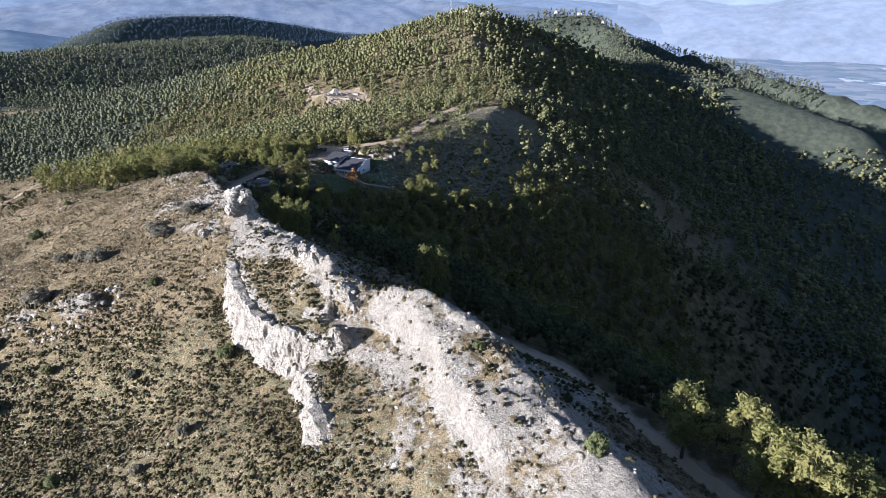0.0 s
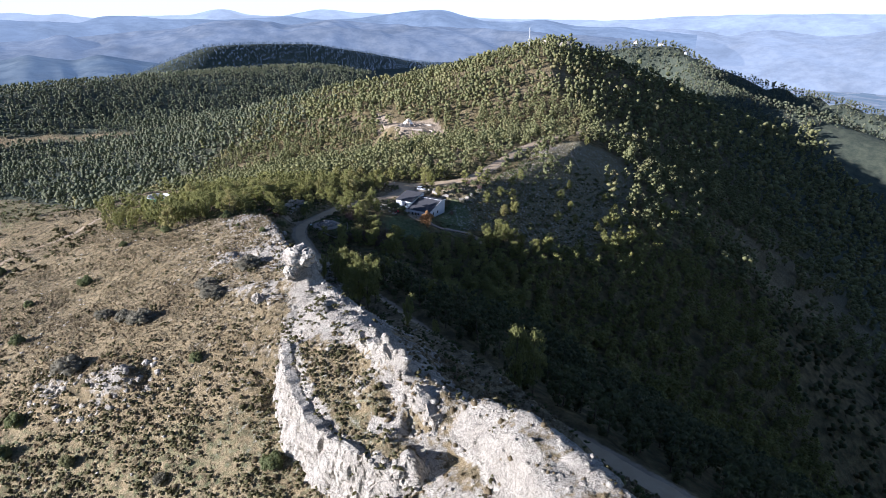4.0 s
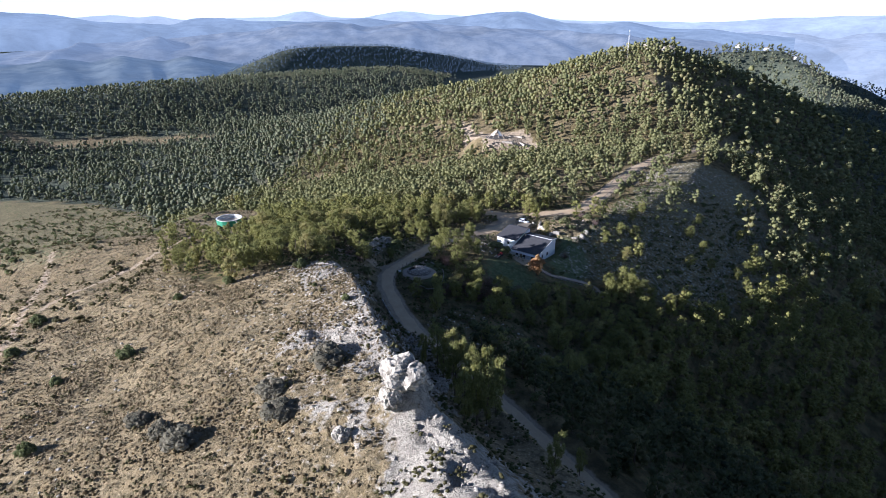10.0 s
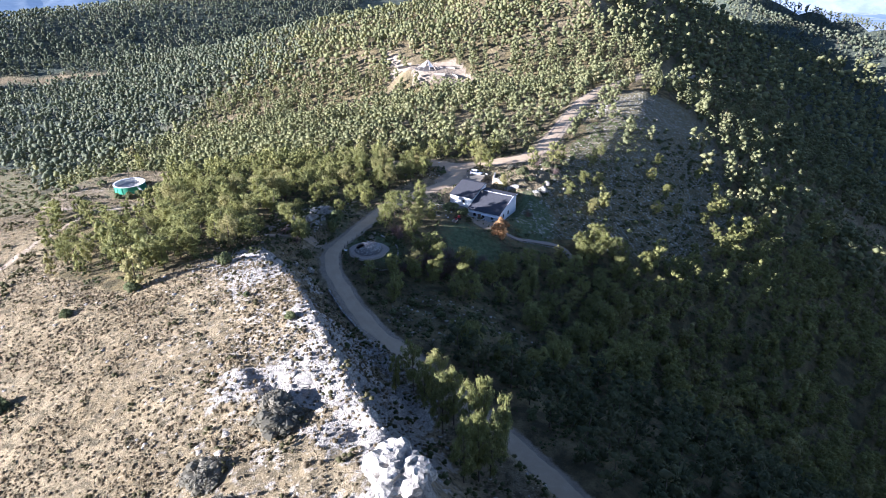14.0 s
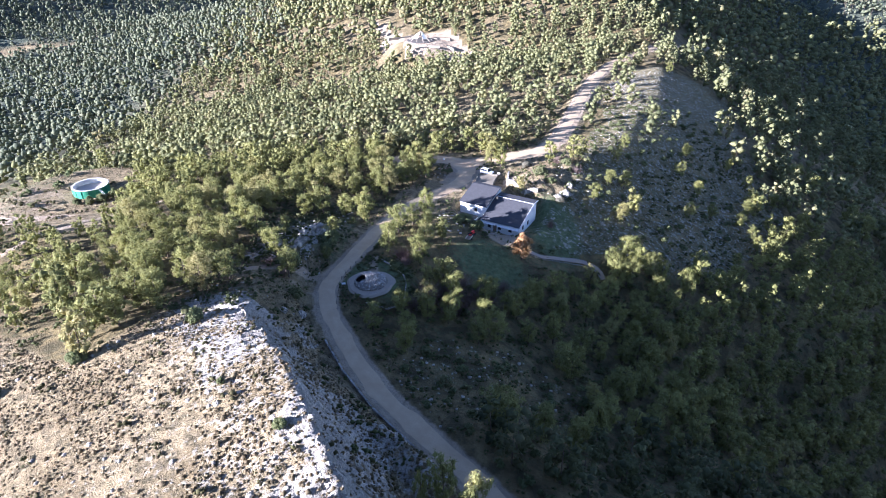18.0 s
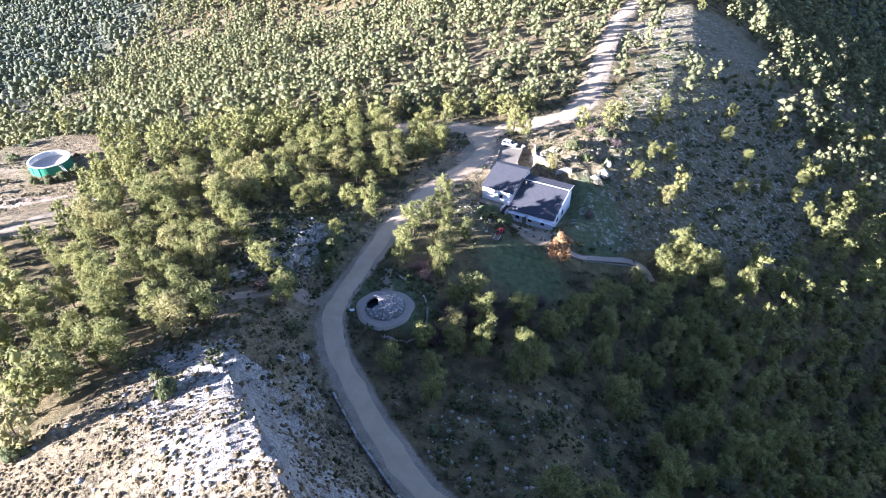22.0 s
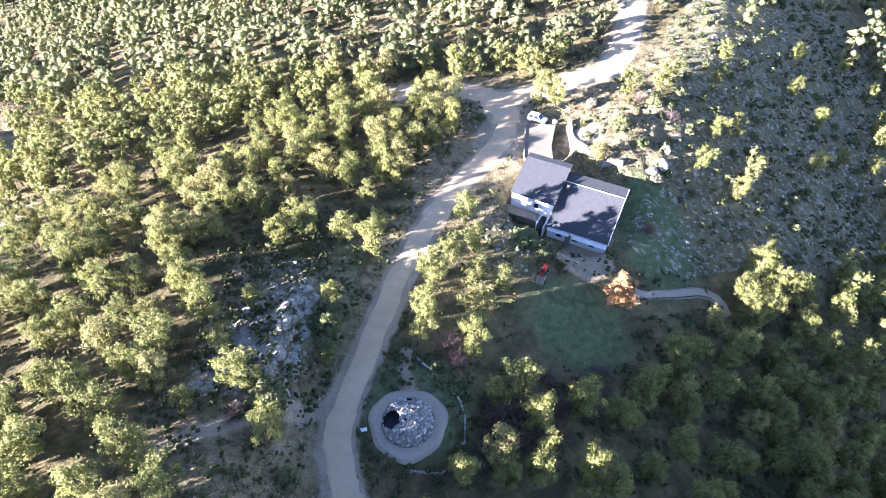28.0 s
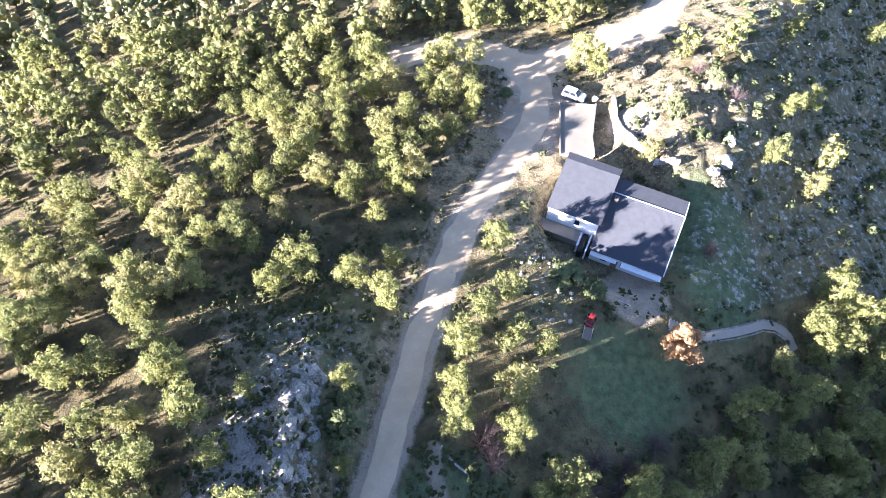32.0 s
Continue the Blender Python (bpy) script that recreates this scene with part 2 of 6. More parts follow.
# the divide: y, x, z
CREST = np.array([
    (-60, 72, -60), (0, 54, -57), (60, 20, -54), (74, 11.5, -52.5), (82, 7.5, -51.8), (93, 3.5, -52.5), (99, -2, -53.2), (104, -11, -53.2), (111, -22.5, -51.3),
    (120, -30, -50.6), (135, -37.5, -51), (147, -50, -51), (165, -58, -54),
    (195, -76, -54.5), (210, -86, -57.5), (217, -92, -60.5), (223, -95, -62.8), (230, -97, -64.0), (238, -98, -66.0), (246, -98, -69), (260, -90, -69.5), (275, -72, -73), (290, -48, -77.5), (310, -33, -74.5),
    (350, -5, -76.5), (420, 25, -79), (540, 56, -82.5), (640, 32, -60), (740, 25, -37), (830, 40, -24), (900, 60, -27),
    (1000, 90, -60), (1200, 150, -120), (1700, 200, -200)], float)
# fall of the ground: y; 20, 60, 120 m west of the divide; 12, 40 m east of it
FLANK = np.array([
    (-60, 10, 22, 32, 10, 24), (60, 9, 24, 34, 9, 20), (95, 9, 24, 34, 9, 21), (110, 11, 22, 33, 8, 22), (120, 11, 22, 32, 7.5, 22), (134, 6, 14, 28, 7.5, 22),
    (150, 5, 17, 31, 10, 22.5), (170, 4.5, 14, 26, 13, 22), (195, 5, 15, 31, 16, 22), (215, 3, 11, 25, 13, 19), (232, 2, 9, 20, 9, 15), (246, 0, 3, 11, 3, 11),
    (262, 0, 1, 8, 2.5, 11), (290, -1, -2.5, 4, 1.5, 9), (310, 3, 2.5, 7, 3, 15.5), (350, 1.5, 3, 8, 4, 18), (540, 1, 4, 12, 5, 19), (660, 2, 6, 16, 5, 18)], float)
FLANK_FAR = np.array([(740, 4, 14, 34, 5, 17), (1700, 5, 17, 38, 5, 17)], float)
FLANKS = np.vstack([FLANK, FLANK_FAR])
# tracks and paths: x, y, z
ROAD = np.array([(75, 20, -66), (41, 77, -71), (33, 94, -72.4), (24, 112, -73.3), (8, 127, -74), (-6, 140, -74.6), (-19, 160, -75.3), (-29, 172, -75.8), (-37, 182, -76), (-52, 198, -75.8),
                 (-66, 212, -75.5), (-72.8, 220.6, -75), (-77.7, 228, -74), (-82.0, 235, -73.3), (-83.8, 241.5, -72.8), (-83.6, 247.5, -72.6), (-82, 253, -72.7), (-79.6, 261.5, -72.9), (-77.2, 271, -73.4),
                 (-74.3, 280.5, -74.2), (-70.7, 291, -75.7), (-64.3, 302.2, -77), (-58.4, 311.2, -77.6), (-55.8, 319.5, -77.8), (-57.0, 327, -77.7), (-64, 333.3, -78), (-73, 333.6, -78), (-82, 331.5, -78.2)], float)
ROAD_UP = np.array([(-57, 328, -77.7), (-44, 333.5, -77.4), (-31, 340, -77.2), (-24.5, 351, -77.2), (-17, 376, -77.7), (-8, 412, -79), (3, 450, -80), (18, 486, -80.5),
                    (42, 520, -81.5), (54, 541, -83), (75, 556, -86), (100, 590, -92)], float)


def line_near(x, y, pts):
    """Distance to a polyline and the height along it."""
    best, high = np.full(np.shape(x), 1e9), np.zeros(np.shape(x))
    for p, q in zip(pts[:-1], pts[1:]):
        dx, dy = q[0] - p[0], q[1] - p[1]
        s = np.clip(((x - p[0]) * dx + (y - p[1]) * dy) / (dx * dx + dy * dy), 0, 1)
        r = np.hypot(x - p[0] - s * dx, y - p[1] - s * dy)
        near = r < best
        best, high = np.where(near, r, best), np.where(near, p[2] + s * (q[2] - p[2]), high)
    return best, high


def line_side(x, y, pts):
    """Signed distance to a polyline, positive on its left hand, and the share along it."""
    best, side, along = np.full(np.shape(x), 1e9), np.ones(np.shape(x)), np.zeros(np.shape(x))
    for k, (p, q) in enumerate(zip(pts[:-1], pts[1:])):
        dx, dy = q[0] - p[0], q[1] - p[1]
        s = np.clip(((x - p[0]) * dx + (y - p[1]) * dy) / (dx * dx + dy * dy), 0, 1)
        r = np.hypot(x - p[0] - s * dx, y - p[1] - s * dy)
        near = r < best
        best = np.where(near, r, best)
        side = np.where(near, np.sign(dx * (y - p[1]) - dy * (x - p[0])), side)
        along = np.where(near, (k + s) / (len(pts) - 1), along)
    return best * side, along


# rock walls, each with its foot on the right hand: x, y
WALL_SHELF = [(-47.5, 126), (-44, 118.5), (-40, 111), (-33.5, 103.8), (-27, 98.5), (-21, 96.5), (-16.5, 98.5)]
WALL_LOW = [(-27, 96), (-24, 91), (-21.5, 84), (-18, 77)]
WALL_SPUR = [(-15, 103.5), (-9, 99), (-5, 93), (-2, 86), (0, 78), (4, 70), (9, 62)]
WALL_WEST = [(-101, 125.5), (-95, 123), (-89, 121), (-83, 120.3), (-77, 122), (-71, 125.5)]
FIN = [(-31, 120.5), (-27, 115.5), (-22.5, 111), (-18.5, 106), (-16, 103)]


def rock_wall(x, y, pts, high, back, seed):
    """A fissured rock wall: its rise, and where its stone shows."""
    s, along = line_side(x, y, pts)
    s = s + 0.35 * vnoise(x, y, 6.5, seed) + 0.3 * vnoise(x, y, 2.4, seed + 1)
    ends = step(0, 0.12, along) * (1 - step(0.88, 1.0, along)) * np.clip(0.85 + 0.35 * vnoise(40 * along, 0 * x, 5.5, seed + 3), 0.5, 1)
    lift = np.tanh(s / 0.55)
    rise = high * ends * (0.72 * np.maximum(lift, 0) + 0.28 * np.minimum(lift, 0)) * np.exp(-(s / back) ** 2)
    stone = ends ** 0.3 * step(-2.2, -0.8, s) * (1 - step(0.12 * back, 0.45 * back, s))
    return rise, stone


def smooth_at(y, ys, vs):
    """Interpolation along the ridge, rounded at the stations."""
    return sum(w * np.interp(y + o, ys, vs) for o, w in ((-8, 0.15), (-4, 0.22), (0, 0.26), (4, 0.22), (8, 0.15)))


def hill(x, y, cx, cy, turn, long, wide, high):
    c, s = math.cos(radians(turn)), math.sin(radians(turn))
    u, v = (c * (x - cx) + s * (y - cy)) / long, (c * (y - cy) - s * (x - cx)) / wide
    return high * np.exp(-(u * u + v * v))


# wooded ridges beyond the valleys: x, y, z
RIDGE_WEST = [(-900, 740, -112), (-752, 924, -102), (-664, 1051, -98), (-533, 1180, -92), (-395, 1286, -89), (-250, 1350, -112)]
RIDGE_TABLE = [(-900, 1490, -128), (-878, 1535, -109), (-811, 1662, -66), (-757, 1872, -65), (-676, 2113, -73), (-610, 2289, -97), (-535, 2461, -120), (-415, 2635, -158)]
RIDGE_EAST = [(120, 1340, -66), (218, 1323, -40), (292, 1307, -44), (327, 1246, -70), (312, 1110, -98), (335, 989, -108), (400, 900, -121), (520, 800, -160)]

RIDGE_OUT = [(250, 1500, -52), (332, 1463, -60), (368, 1454, -78), (508, 1411, -121), (597, 1321, -141), (752, 1180, -182), (900, 1072, -223)]


def bare(x, y):
    """The relief without rock, tracks and terraces."""
    xd, zd = smooth_at(y, CREST[:, 0], CREST[:, 1]), smooth_at(y, CREST[:, 0], CREST[:, 2])
    near = step(0, 40, np.abs(x - xd))
    warp = fbm(x, y, 26, 3, 5)
    d = x - xd + 5 * warp * near
    w = [smooth_at(y, FLANKS[:, 0], FLANKS[:, k]) for k in range(1, 6)]
    a = np.maximum(-d, 0)
    west = w[0] * np.clip(a / 20, 0, 1) + (w[1] - w[0]) * np.clip((a - 20) / 40, 0, 1) + (w[2] - w[1]) * np.clip((a - 60) / 60, 0, 1)
    west = west + 0.21 * np.clip(a - 120, 0, 1e9)
    cliff = step(150, 165, y) * (1 - step(216, 224, y))
    b = np.maximum(d - 2.5 + 2.0 * cliff, 0)
    east = w[3] * np.clip(b / 12, 0, 1) ** (1 - 0.42 * cliff) + (w[4] - w[3]) * np.clip((b - 12) / 28, 0, 1) + 0.42 * np.clip(b - 40, 0, 1e9) + 0.17 * np.clip(b - 85, 0, 200) * (1 - step(480, 700, y))
    z = zd - west - east
    floor_w, floor_e = -165.0, -330.0
    floor = floor_w + (floor_e - floor_w) * step(-200, 500, x)
    z = floor + 18 * np.logaddexp(0, (z - floor) / 18)
    far = step(250, 700, np.hypot(x + 60, y - 200))
    z = z + far * 9 * fbm(x, y, 220, 4, 9) + far * step(1500, 3000, np.hypot(x, y)) * 25 * fbm(x, y, 900, 4, 11)
    # wooded ridges beyond the valleys
    for pts, wide in ((RIDGE_WEST, 170), (RIDGE_TABLE, 95), (RIDGE_EAST, 80), (RIDGE_OUT, 90)):
        r, level = line_near(x, y, np.array(pts, float))
        z = z + np.maximum(level - z, 0) * np.exp(-(r / wide) ** 2)
    return z


def relief(x, y):
    """Height of the ground, and how rocky it is."""
    x, y = np.asarray(x, float), np.asarray(y, float)
    z = bare(x, y)
    xd = smooth_at(y, CREST[:, 0], CREST[:, 1])
    d = x - xd
    # limestone crest
    on = step(40, 60, y) * (1 - step(222, 234, y))
    band = on * step(-26, -9, d + 8 * fbm(x, y, 14, 3, 31) - 9 * step(185, 205, y) * step(9, 16, -d)) * (1 - step(12, 22, d + 5 * fbm(x, y, 11, 2, 33)))
    edge = np.exp(-((d - 1.0) / 4.0) ** 2)
    bones = fbm(x, y, 9, 4, 35, 0.6)
    crest = band * np.clip(0.44 - 0.14 * step(178, 198, y) + 0.2 * (1 - step(95, 115, y)) + 1.5 * bones + 0.6 * edge + 0.5 * step(4, 8, d) * (1 - step(100, 118, y)), 0, 1) * (1 - 0.4 * step(4, 8, d + 3 * fbm(x, y, 7, 3, 38)) * step(108, 122, y) * (1 - step(150, 165, y)))
    ridged = 1 - 2 * np.abs(fbm(0.8 * x + 0.6 * y, 0.55 * (0.8 * y - 0.6 * x), 5.5, 4, 41, 0.6))
    heap = 1.9 * fbm(0.8 * x + 0.6 * y, 0.6 * (0.8 * y - 0.6 * x), 6.5, 4, 41, 0.55) + 0.35 * ridged
    tread = 0.55
    bed = np.floor(heap / tread)
    strata = (bed + step(0.55, 0.95, heap / tread - bed)) * tread
    z = z + band * (0.4 + 0.6 * crest) * (1 - 0.55 * step(178, 200, y)) * (0.75 * strata + 0.25 * heap + 0.30 * fbm(x, y, 2.0, 3, 43, 0.65) + 0.12 * (1 - 3 * np.abs(vnoise(0.9 * x + 0.4 * y, 0.9 * y - 0.4 * x, 1.9, 44))))
    # white walls of rock on the western side, a ledge above them, and a fin on the divide
    ledge = 0 * x
    for pts, high, back, seed in ((WALL_SHELF, 6.5, 8, 145), (WALL_LOW, 4.5, 7, 155), (WALL_SPUR, 6.5, 9, 165)):
        rise, stone_here = rock_wall(x, y, pts, high, back, seed)
        z, ledge = z + rise, np.maximum(ledge, stone_here)
    spur = on * (1 - step(103, 109, y)) * step(-17, -13, d + 3 * fbm(x, y, 6, 3, 37)) * (1 - step(4, 7, d))
    spur = spur * np.clip(0.75 + 0.9 * bones, 0, 1)
    r, along = line_side(x, y, FIN)
    fin = np.exp(-((r - 0.4 + 0.8 * vnoise(x, y, 2.5, 48)) / 1.5) ** 2) * (0.75 + 0.55 * vnoise(x, y, 3.2, 49) + 0.35 * vnoise(x, y, 1.4, 50)) * step(0, 0.08, along) * (1 - step(0.93, 1, along))
    z = z + 4.2 * np.clip(fin, 0, 1.2)
    shelf = np.exp(-(((x + 24) / 9) ** 4 + ((y - 105) / 6) ** 4)) * (np.abs(r) > 2.5)
    heap_west = np.exp(-(((x + 87) / 13) ** 4 + ((y - 124.5 - 0.004 * (x + 87) ** 2) / 4.5) ** 2))
    z = z + heap_west * (2.0 + 2.2 * fbm(x, y, 5, 3, 181) + 1.0 * fbm(0.8 * x + 0.6 * y, 0.5 * (0.8 * y - 0.6 * x), 2.2, 3, 183))
    ledge = np.maximum(ledge, heap_west * np.clip(0.55 + 1.1 * bones, 0, 1))
    # the shoulder above the track
    bench = np.interp(y, ROAD[:16, 1], ROAD[:16, 0]) - x
    z = z + 2.8 * np.exp(-((bench - 10) / 5.0) ** 2) * step(112, 124, y) * (1 - step(196, 210, y))
    # the pinnacle and the outcrops
    knob = np.exp(-(((x + 50) / 3.0) ** 4 + ((y - 147) / 3.4) ** 4))
    z = z + knob * (3.2 + 1.6 * fbm(x, y, 2.2, 3, 51))
    rib = 0.75 * np.exp(-((x + 92 - 0.12 * (y - 262)) / 1.9) ** 2) * step(245, 250, y) * (1 - step(264, 276, y))
    slab = step(-106, -100, x - 0.3 * (y - 251)) * (1 - step(-91.5, -90.5, x - 0.12 * (y - 262))) * step(244, 250, y) * (1 - step(268, 278, y))
    crest = crest * (1 - 0.8 * shelf)
    z = z + rib * (2.6 + 1.8 * fbm(x, y, 3, 3, 57))
    knoll = np.exp(-(((x + 29) / 9) ** 2 + ((y - 315) / 13) ** 2))
    z = z + knoll * (1.0 + 1.6 * fbm(x, y, 3, 3, 59))
    bluff = np.exp(-(((x + 24) / 5) ** 2 + ((y - 304) / 3) ** 2))
    z = z + bluff * 1.2 * fbm(x, y, 2.4, 2, 61)
    upper = hill(x, y, 15, 440, 60, 60, 14, 1.0)
    rock = np.clip(np.maximum.reduce([crest, ledge, knob, np.clip(1.8 * fin, 0, 1), spur, rib, slab * np.clip(0.55 + 0.9 * bones, 0, 1), 0.22 * knoll, 0.5 * bluff, 0.5 * upper]), 0, 1)
    z = z + 0.28 * fbm(x, y, 5, 4, 3) + 0.9 * fbm(x, y, 23, 3, 4) * step(20, 60, np.abs(d) + 40 * (1 - on))
    # house terrace, well terrace, tank yard
    for cx, cy, r, soft, level in ((-45.5, 293, 10, 5, -80.6), (-50.3, 311.5, 6, 3, -78.0), (-77, 249, 9, 4, -72.4), (-188, 318, 22, 14, -87.6), (-97, 572, 14, 16, -86.5)):
        k = 1 - step(r, r + soft, np.hypot(x - cx, y - cy))
        z, rock = z + k * (level - z), rock * (1 - k)
    for pts, half, soft in ((ROAD, 2.6, 5.0), (ROAD[20:26], 4.6, 5.0), (ROAD_UP, 2.8, 5.0)):
        r, level = line_near(x, y, pts)
        k = 1 - step(half, half + soft, r)
        z, rock = z + k * (level + 0.04 * fbm(x, y, 1.5, 2, 71) - z), rock * (1 - k)
    return z, rock


# ---------------------------------------------------------------- building helpers
def mesh_of(name, verts, faces, materials, slots=None, smooth=False):
    me = bpy.data.meshes.new(name)
    me.from_pydata(np.asarray(verts).tolist() if isinstance(verts, np.ndarray) else verts, [], faces.tolist() if isinstance(faces, np.ndarray) else faces)
    for m in materials:
        me.materials.append(m)
    if slots is not None:
        me.polygons.foreach_set("material_index", np.asarray(slots, np.int32))
    if smooth:
        me.polygons.foreach_set("use_smooth", np.ones(len(me.polygons), bool))
    me.update()
    return me


def part(name, bm, material, parent=None, label="", smooth=False):
    """Links a bmesh as one mesh object under a thing or a part."""
    me = bpy.data.meshes.new(name)
    bm.to_mesh(me)
    bm.free()
    me.materials.append(material)
    if smooth:
        me.polygons.foreach_set("use_smooth", np.ones(len(me.polygons), bool))
    ob = new(name, me)
    if parent is not None:
        ob.parent = parent
    return tagged(ob, label) if label else ob


def thing(name, m, label, category, group="", kind=""):
    ob = new(name)
    ob.matrix_world = m
    ob.empty_display_size = 0.3
    return tagged(ob, label, category, group, kind)


def box(bm, size, at=(0, 0, 0), turn=0.0, bevel=0.0):
    """A box whose foot's middle is at the point."""
    m = Matrix.Translation(at) @ Matrix.Rotation(radians(turn), 4, "Z") @ Matrix.Translation((0, 0, size[2] / 2)) @ Matrix.Diagonal((*size, 1))
    made = bmesh.ops.create_cube(bm, size=1, matrix=m)
    if bevel:
        edges = list({e for v in made["verts"] for e in v.link_edges})
        bmesh.ops.bevel(bm, geom=edges, offset=bevel, segments=1, affect="EDGES")
    return bm


def rod(bm, a, b, r1, r2=None, sides=6):
    a, b = Vector(a), Vector(b)
    m = Matrix.Translation((a + b) / 2) @ (b - a).to_track_quat("Z", "Y").to_matrix().to_4x4()
    bmesh.ops.create_cone(bm, cap_ends=True, segments=sides, radius1=r1, radius2=r1 if r2 is None else r2, depth=(b - a).length, matrix=m)
    return bm


def poly(bm, outline, low, high):
    """A prism over an outline; heights may be numbers or lists."""
    k = len(outline)
    lows = low if isinstance(low, (list, tuple)) else [low] * k
    highs = high if isinstance(high, (list, tuple)) else [high] * k
    a = [bm.verts.new((x, y, z)) for (x, y), z in zip(outline, lows)]
    b = [bm.verts.new((x, y, z)) for (x, y), z in zip(outline, highs)]
    bm.faces.new(a[::-1])
    bm.faces.new(b)
    for i in range(k):
        bm.faces.new((a[i], a[(i + 1) % k], b[(i + 1) % k], b[i]))
    bmesh.ops.recalc_face_normals(bm, faces=bm.faces)
    return bm


def ground_z(x, y):
    return float(relief(np.array([x]), np.array([y]))[0][0])


# ---------------------------------------------------------------- where the woods, grass and bare earth are
def inside(x, y, outline):
    hit = np.zeros(np.shape(x), bool)
    x, y = x + 5 * vnoise(x, y, 15, 61) + 1.6 * vnoise(x, y, 4, 62), y + 5 * vnoise(x, y, 15, 63) + 1.6 * vnoise(x, y, 4, 64)
    for (x0, y0), (x1, y1) in zip(outline, outline[1:] + outline[:1]):
        cross = ((y0 > y) != (y1 > y)) & (x < (x1 - x0) * (y - y0) / (y1 - y0 + 1e-9) + x0)
        hit ^= cross
    return hit


OPEN_WEST = [(-97, 236), (-101, 226), (-106, 214), (-114, 208), (-126, 213), (-146, 217), (-160, 241), (-172, 262), (-171, 296), (-168, 330), (-182, 342), (-215, 352), (-290, 402), (-380, 495), (-470, 540), (-560, 540), (-900, 520),
             (-900, -400), (120, -400), (74, 30), (42, 80), (24, 114), (-6, 142), (-29, 174), (-52, 200), (-74, 224), (-84, 236)]
HOUSE_YARD = [(-72, 252), (-54, 259), (-34, 262), (-20, 272), (-18, 296), (-24, 330), (-10, 352), (-22, 362), (-36, 344), (-50, 340), (-62, 338), (-70, 318), (-72, 300), (-74, 284)]
SCREE = [(-60, 205), (-36, 214), (-24, 232), (-40, 240), (-62, 234), (-70, 224)]
STEEP = [(-34, 286), (-18, 280), (4, 288), (34, 302), (56, 340), (70, 410), (84, 490), (30, 480), (0, 390), (-14, 350), (-22, 330)]
PERGOLA = [(-140, 640), (-134, 612), (-116, 572), (-96, 556), (-78, 548), (-62, 528), (-56, 534), (-66, 566), (-80, 588), (-112, 596)]
FIELD = [(-770, 712), (-700, 708), (-655, 724), (-600, 759), (-530, 784), (-490, 795), (-510, 803), (-560, 792), (-620, 772), (-690, 738), (-760, 724)]
SCRUBBY = [(-106, 225), (-110, 236), (-103, 247), (-90, 254), (-84, 250), (-84, 226), (-92, 221)]


def woods(x, y):
    """How thickly trees stand, 0 to 1."""
    x, y = np.asarray(x, float), np.asarray(y, float)
    d = np.where(inside(x, y, OPEN_WEST), 0.0, 0.92)
    d = np.where(inside(x, y, HOUSE_YARD), 0.0, d)
    d = np.where(inside(x, y, SCREE), 0.06, d)
    d = np.where(inside(x, y, SCRUBBY), 0.03, d)
    d = np.where(inside(x, y, STEEP), 0.01 + 0.03 * step(0.0, 0.35, fbm(x, y, 24, 3, 85)) + 0.6 * step(30, 55, x - 0.16 * (y - 300)), d)
    d = np.where(inside(x, y, PERGOLA), 0.10, d)
    d = np.where(inside(x, y, FIELD), 0.0, d)
    d = np.where((x > -104) & (x < -84) & (np.abs(y - 259) < 16), 0.03, d)
    d = np.where(line_near(x, y, np.array([(-185, 319, 0), (-158, 272, 0)], float))[0] < 9, 0.0, d)
    for pts, clear in ((ROAD, 5.5), (ROAD_UP, 5.5)):
        d = np.where(line_near(x, y, pts)[0] < clear, 0.0, d)
    d = np.where(np.hypot(x + 185, y - 319) < 15, 0, d)
    d = np.where(np.hypot(x + 75, y - 247) < 11, 0, d)
    patch = fbm(x, y, 38, 3, 81)
    d = d * np.where((patch < -0.30) & (y > 345), 0.4, 1.0)
    high = hill(x, y, 20, 690, 60, 90, 60, 1.0)
    return np.clip(d * (1 - 0.55 * high * (fbm(x, y, 30, 2, 83) > 0)), 0, 1)


# ---------------------------------------------------------------- ground
def lines(low, high, fine, mid_low, mid_high, mid, reach):
    vals = list(np.arange(low, high, fine)) + [high]
    step_out, v = fine, high
    while v < reach:
        step_out = mid if v < mid_high else step_out * 1.045
        v += max(step_out, mid)
        vals.append(min(v, reach))
    step_out, v = fine, low
    head = []
    while v > -reach:
        step_out = mid if v > mid_low else step_out * 1.045
        v -= max(step_out, mid)
        head.append(max(v, -reach))
    return np.array(head[::-1] + vals)


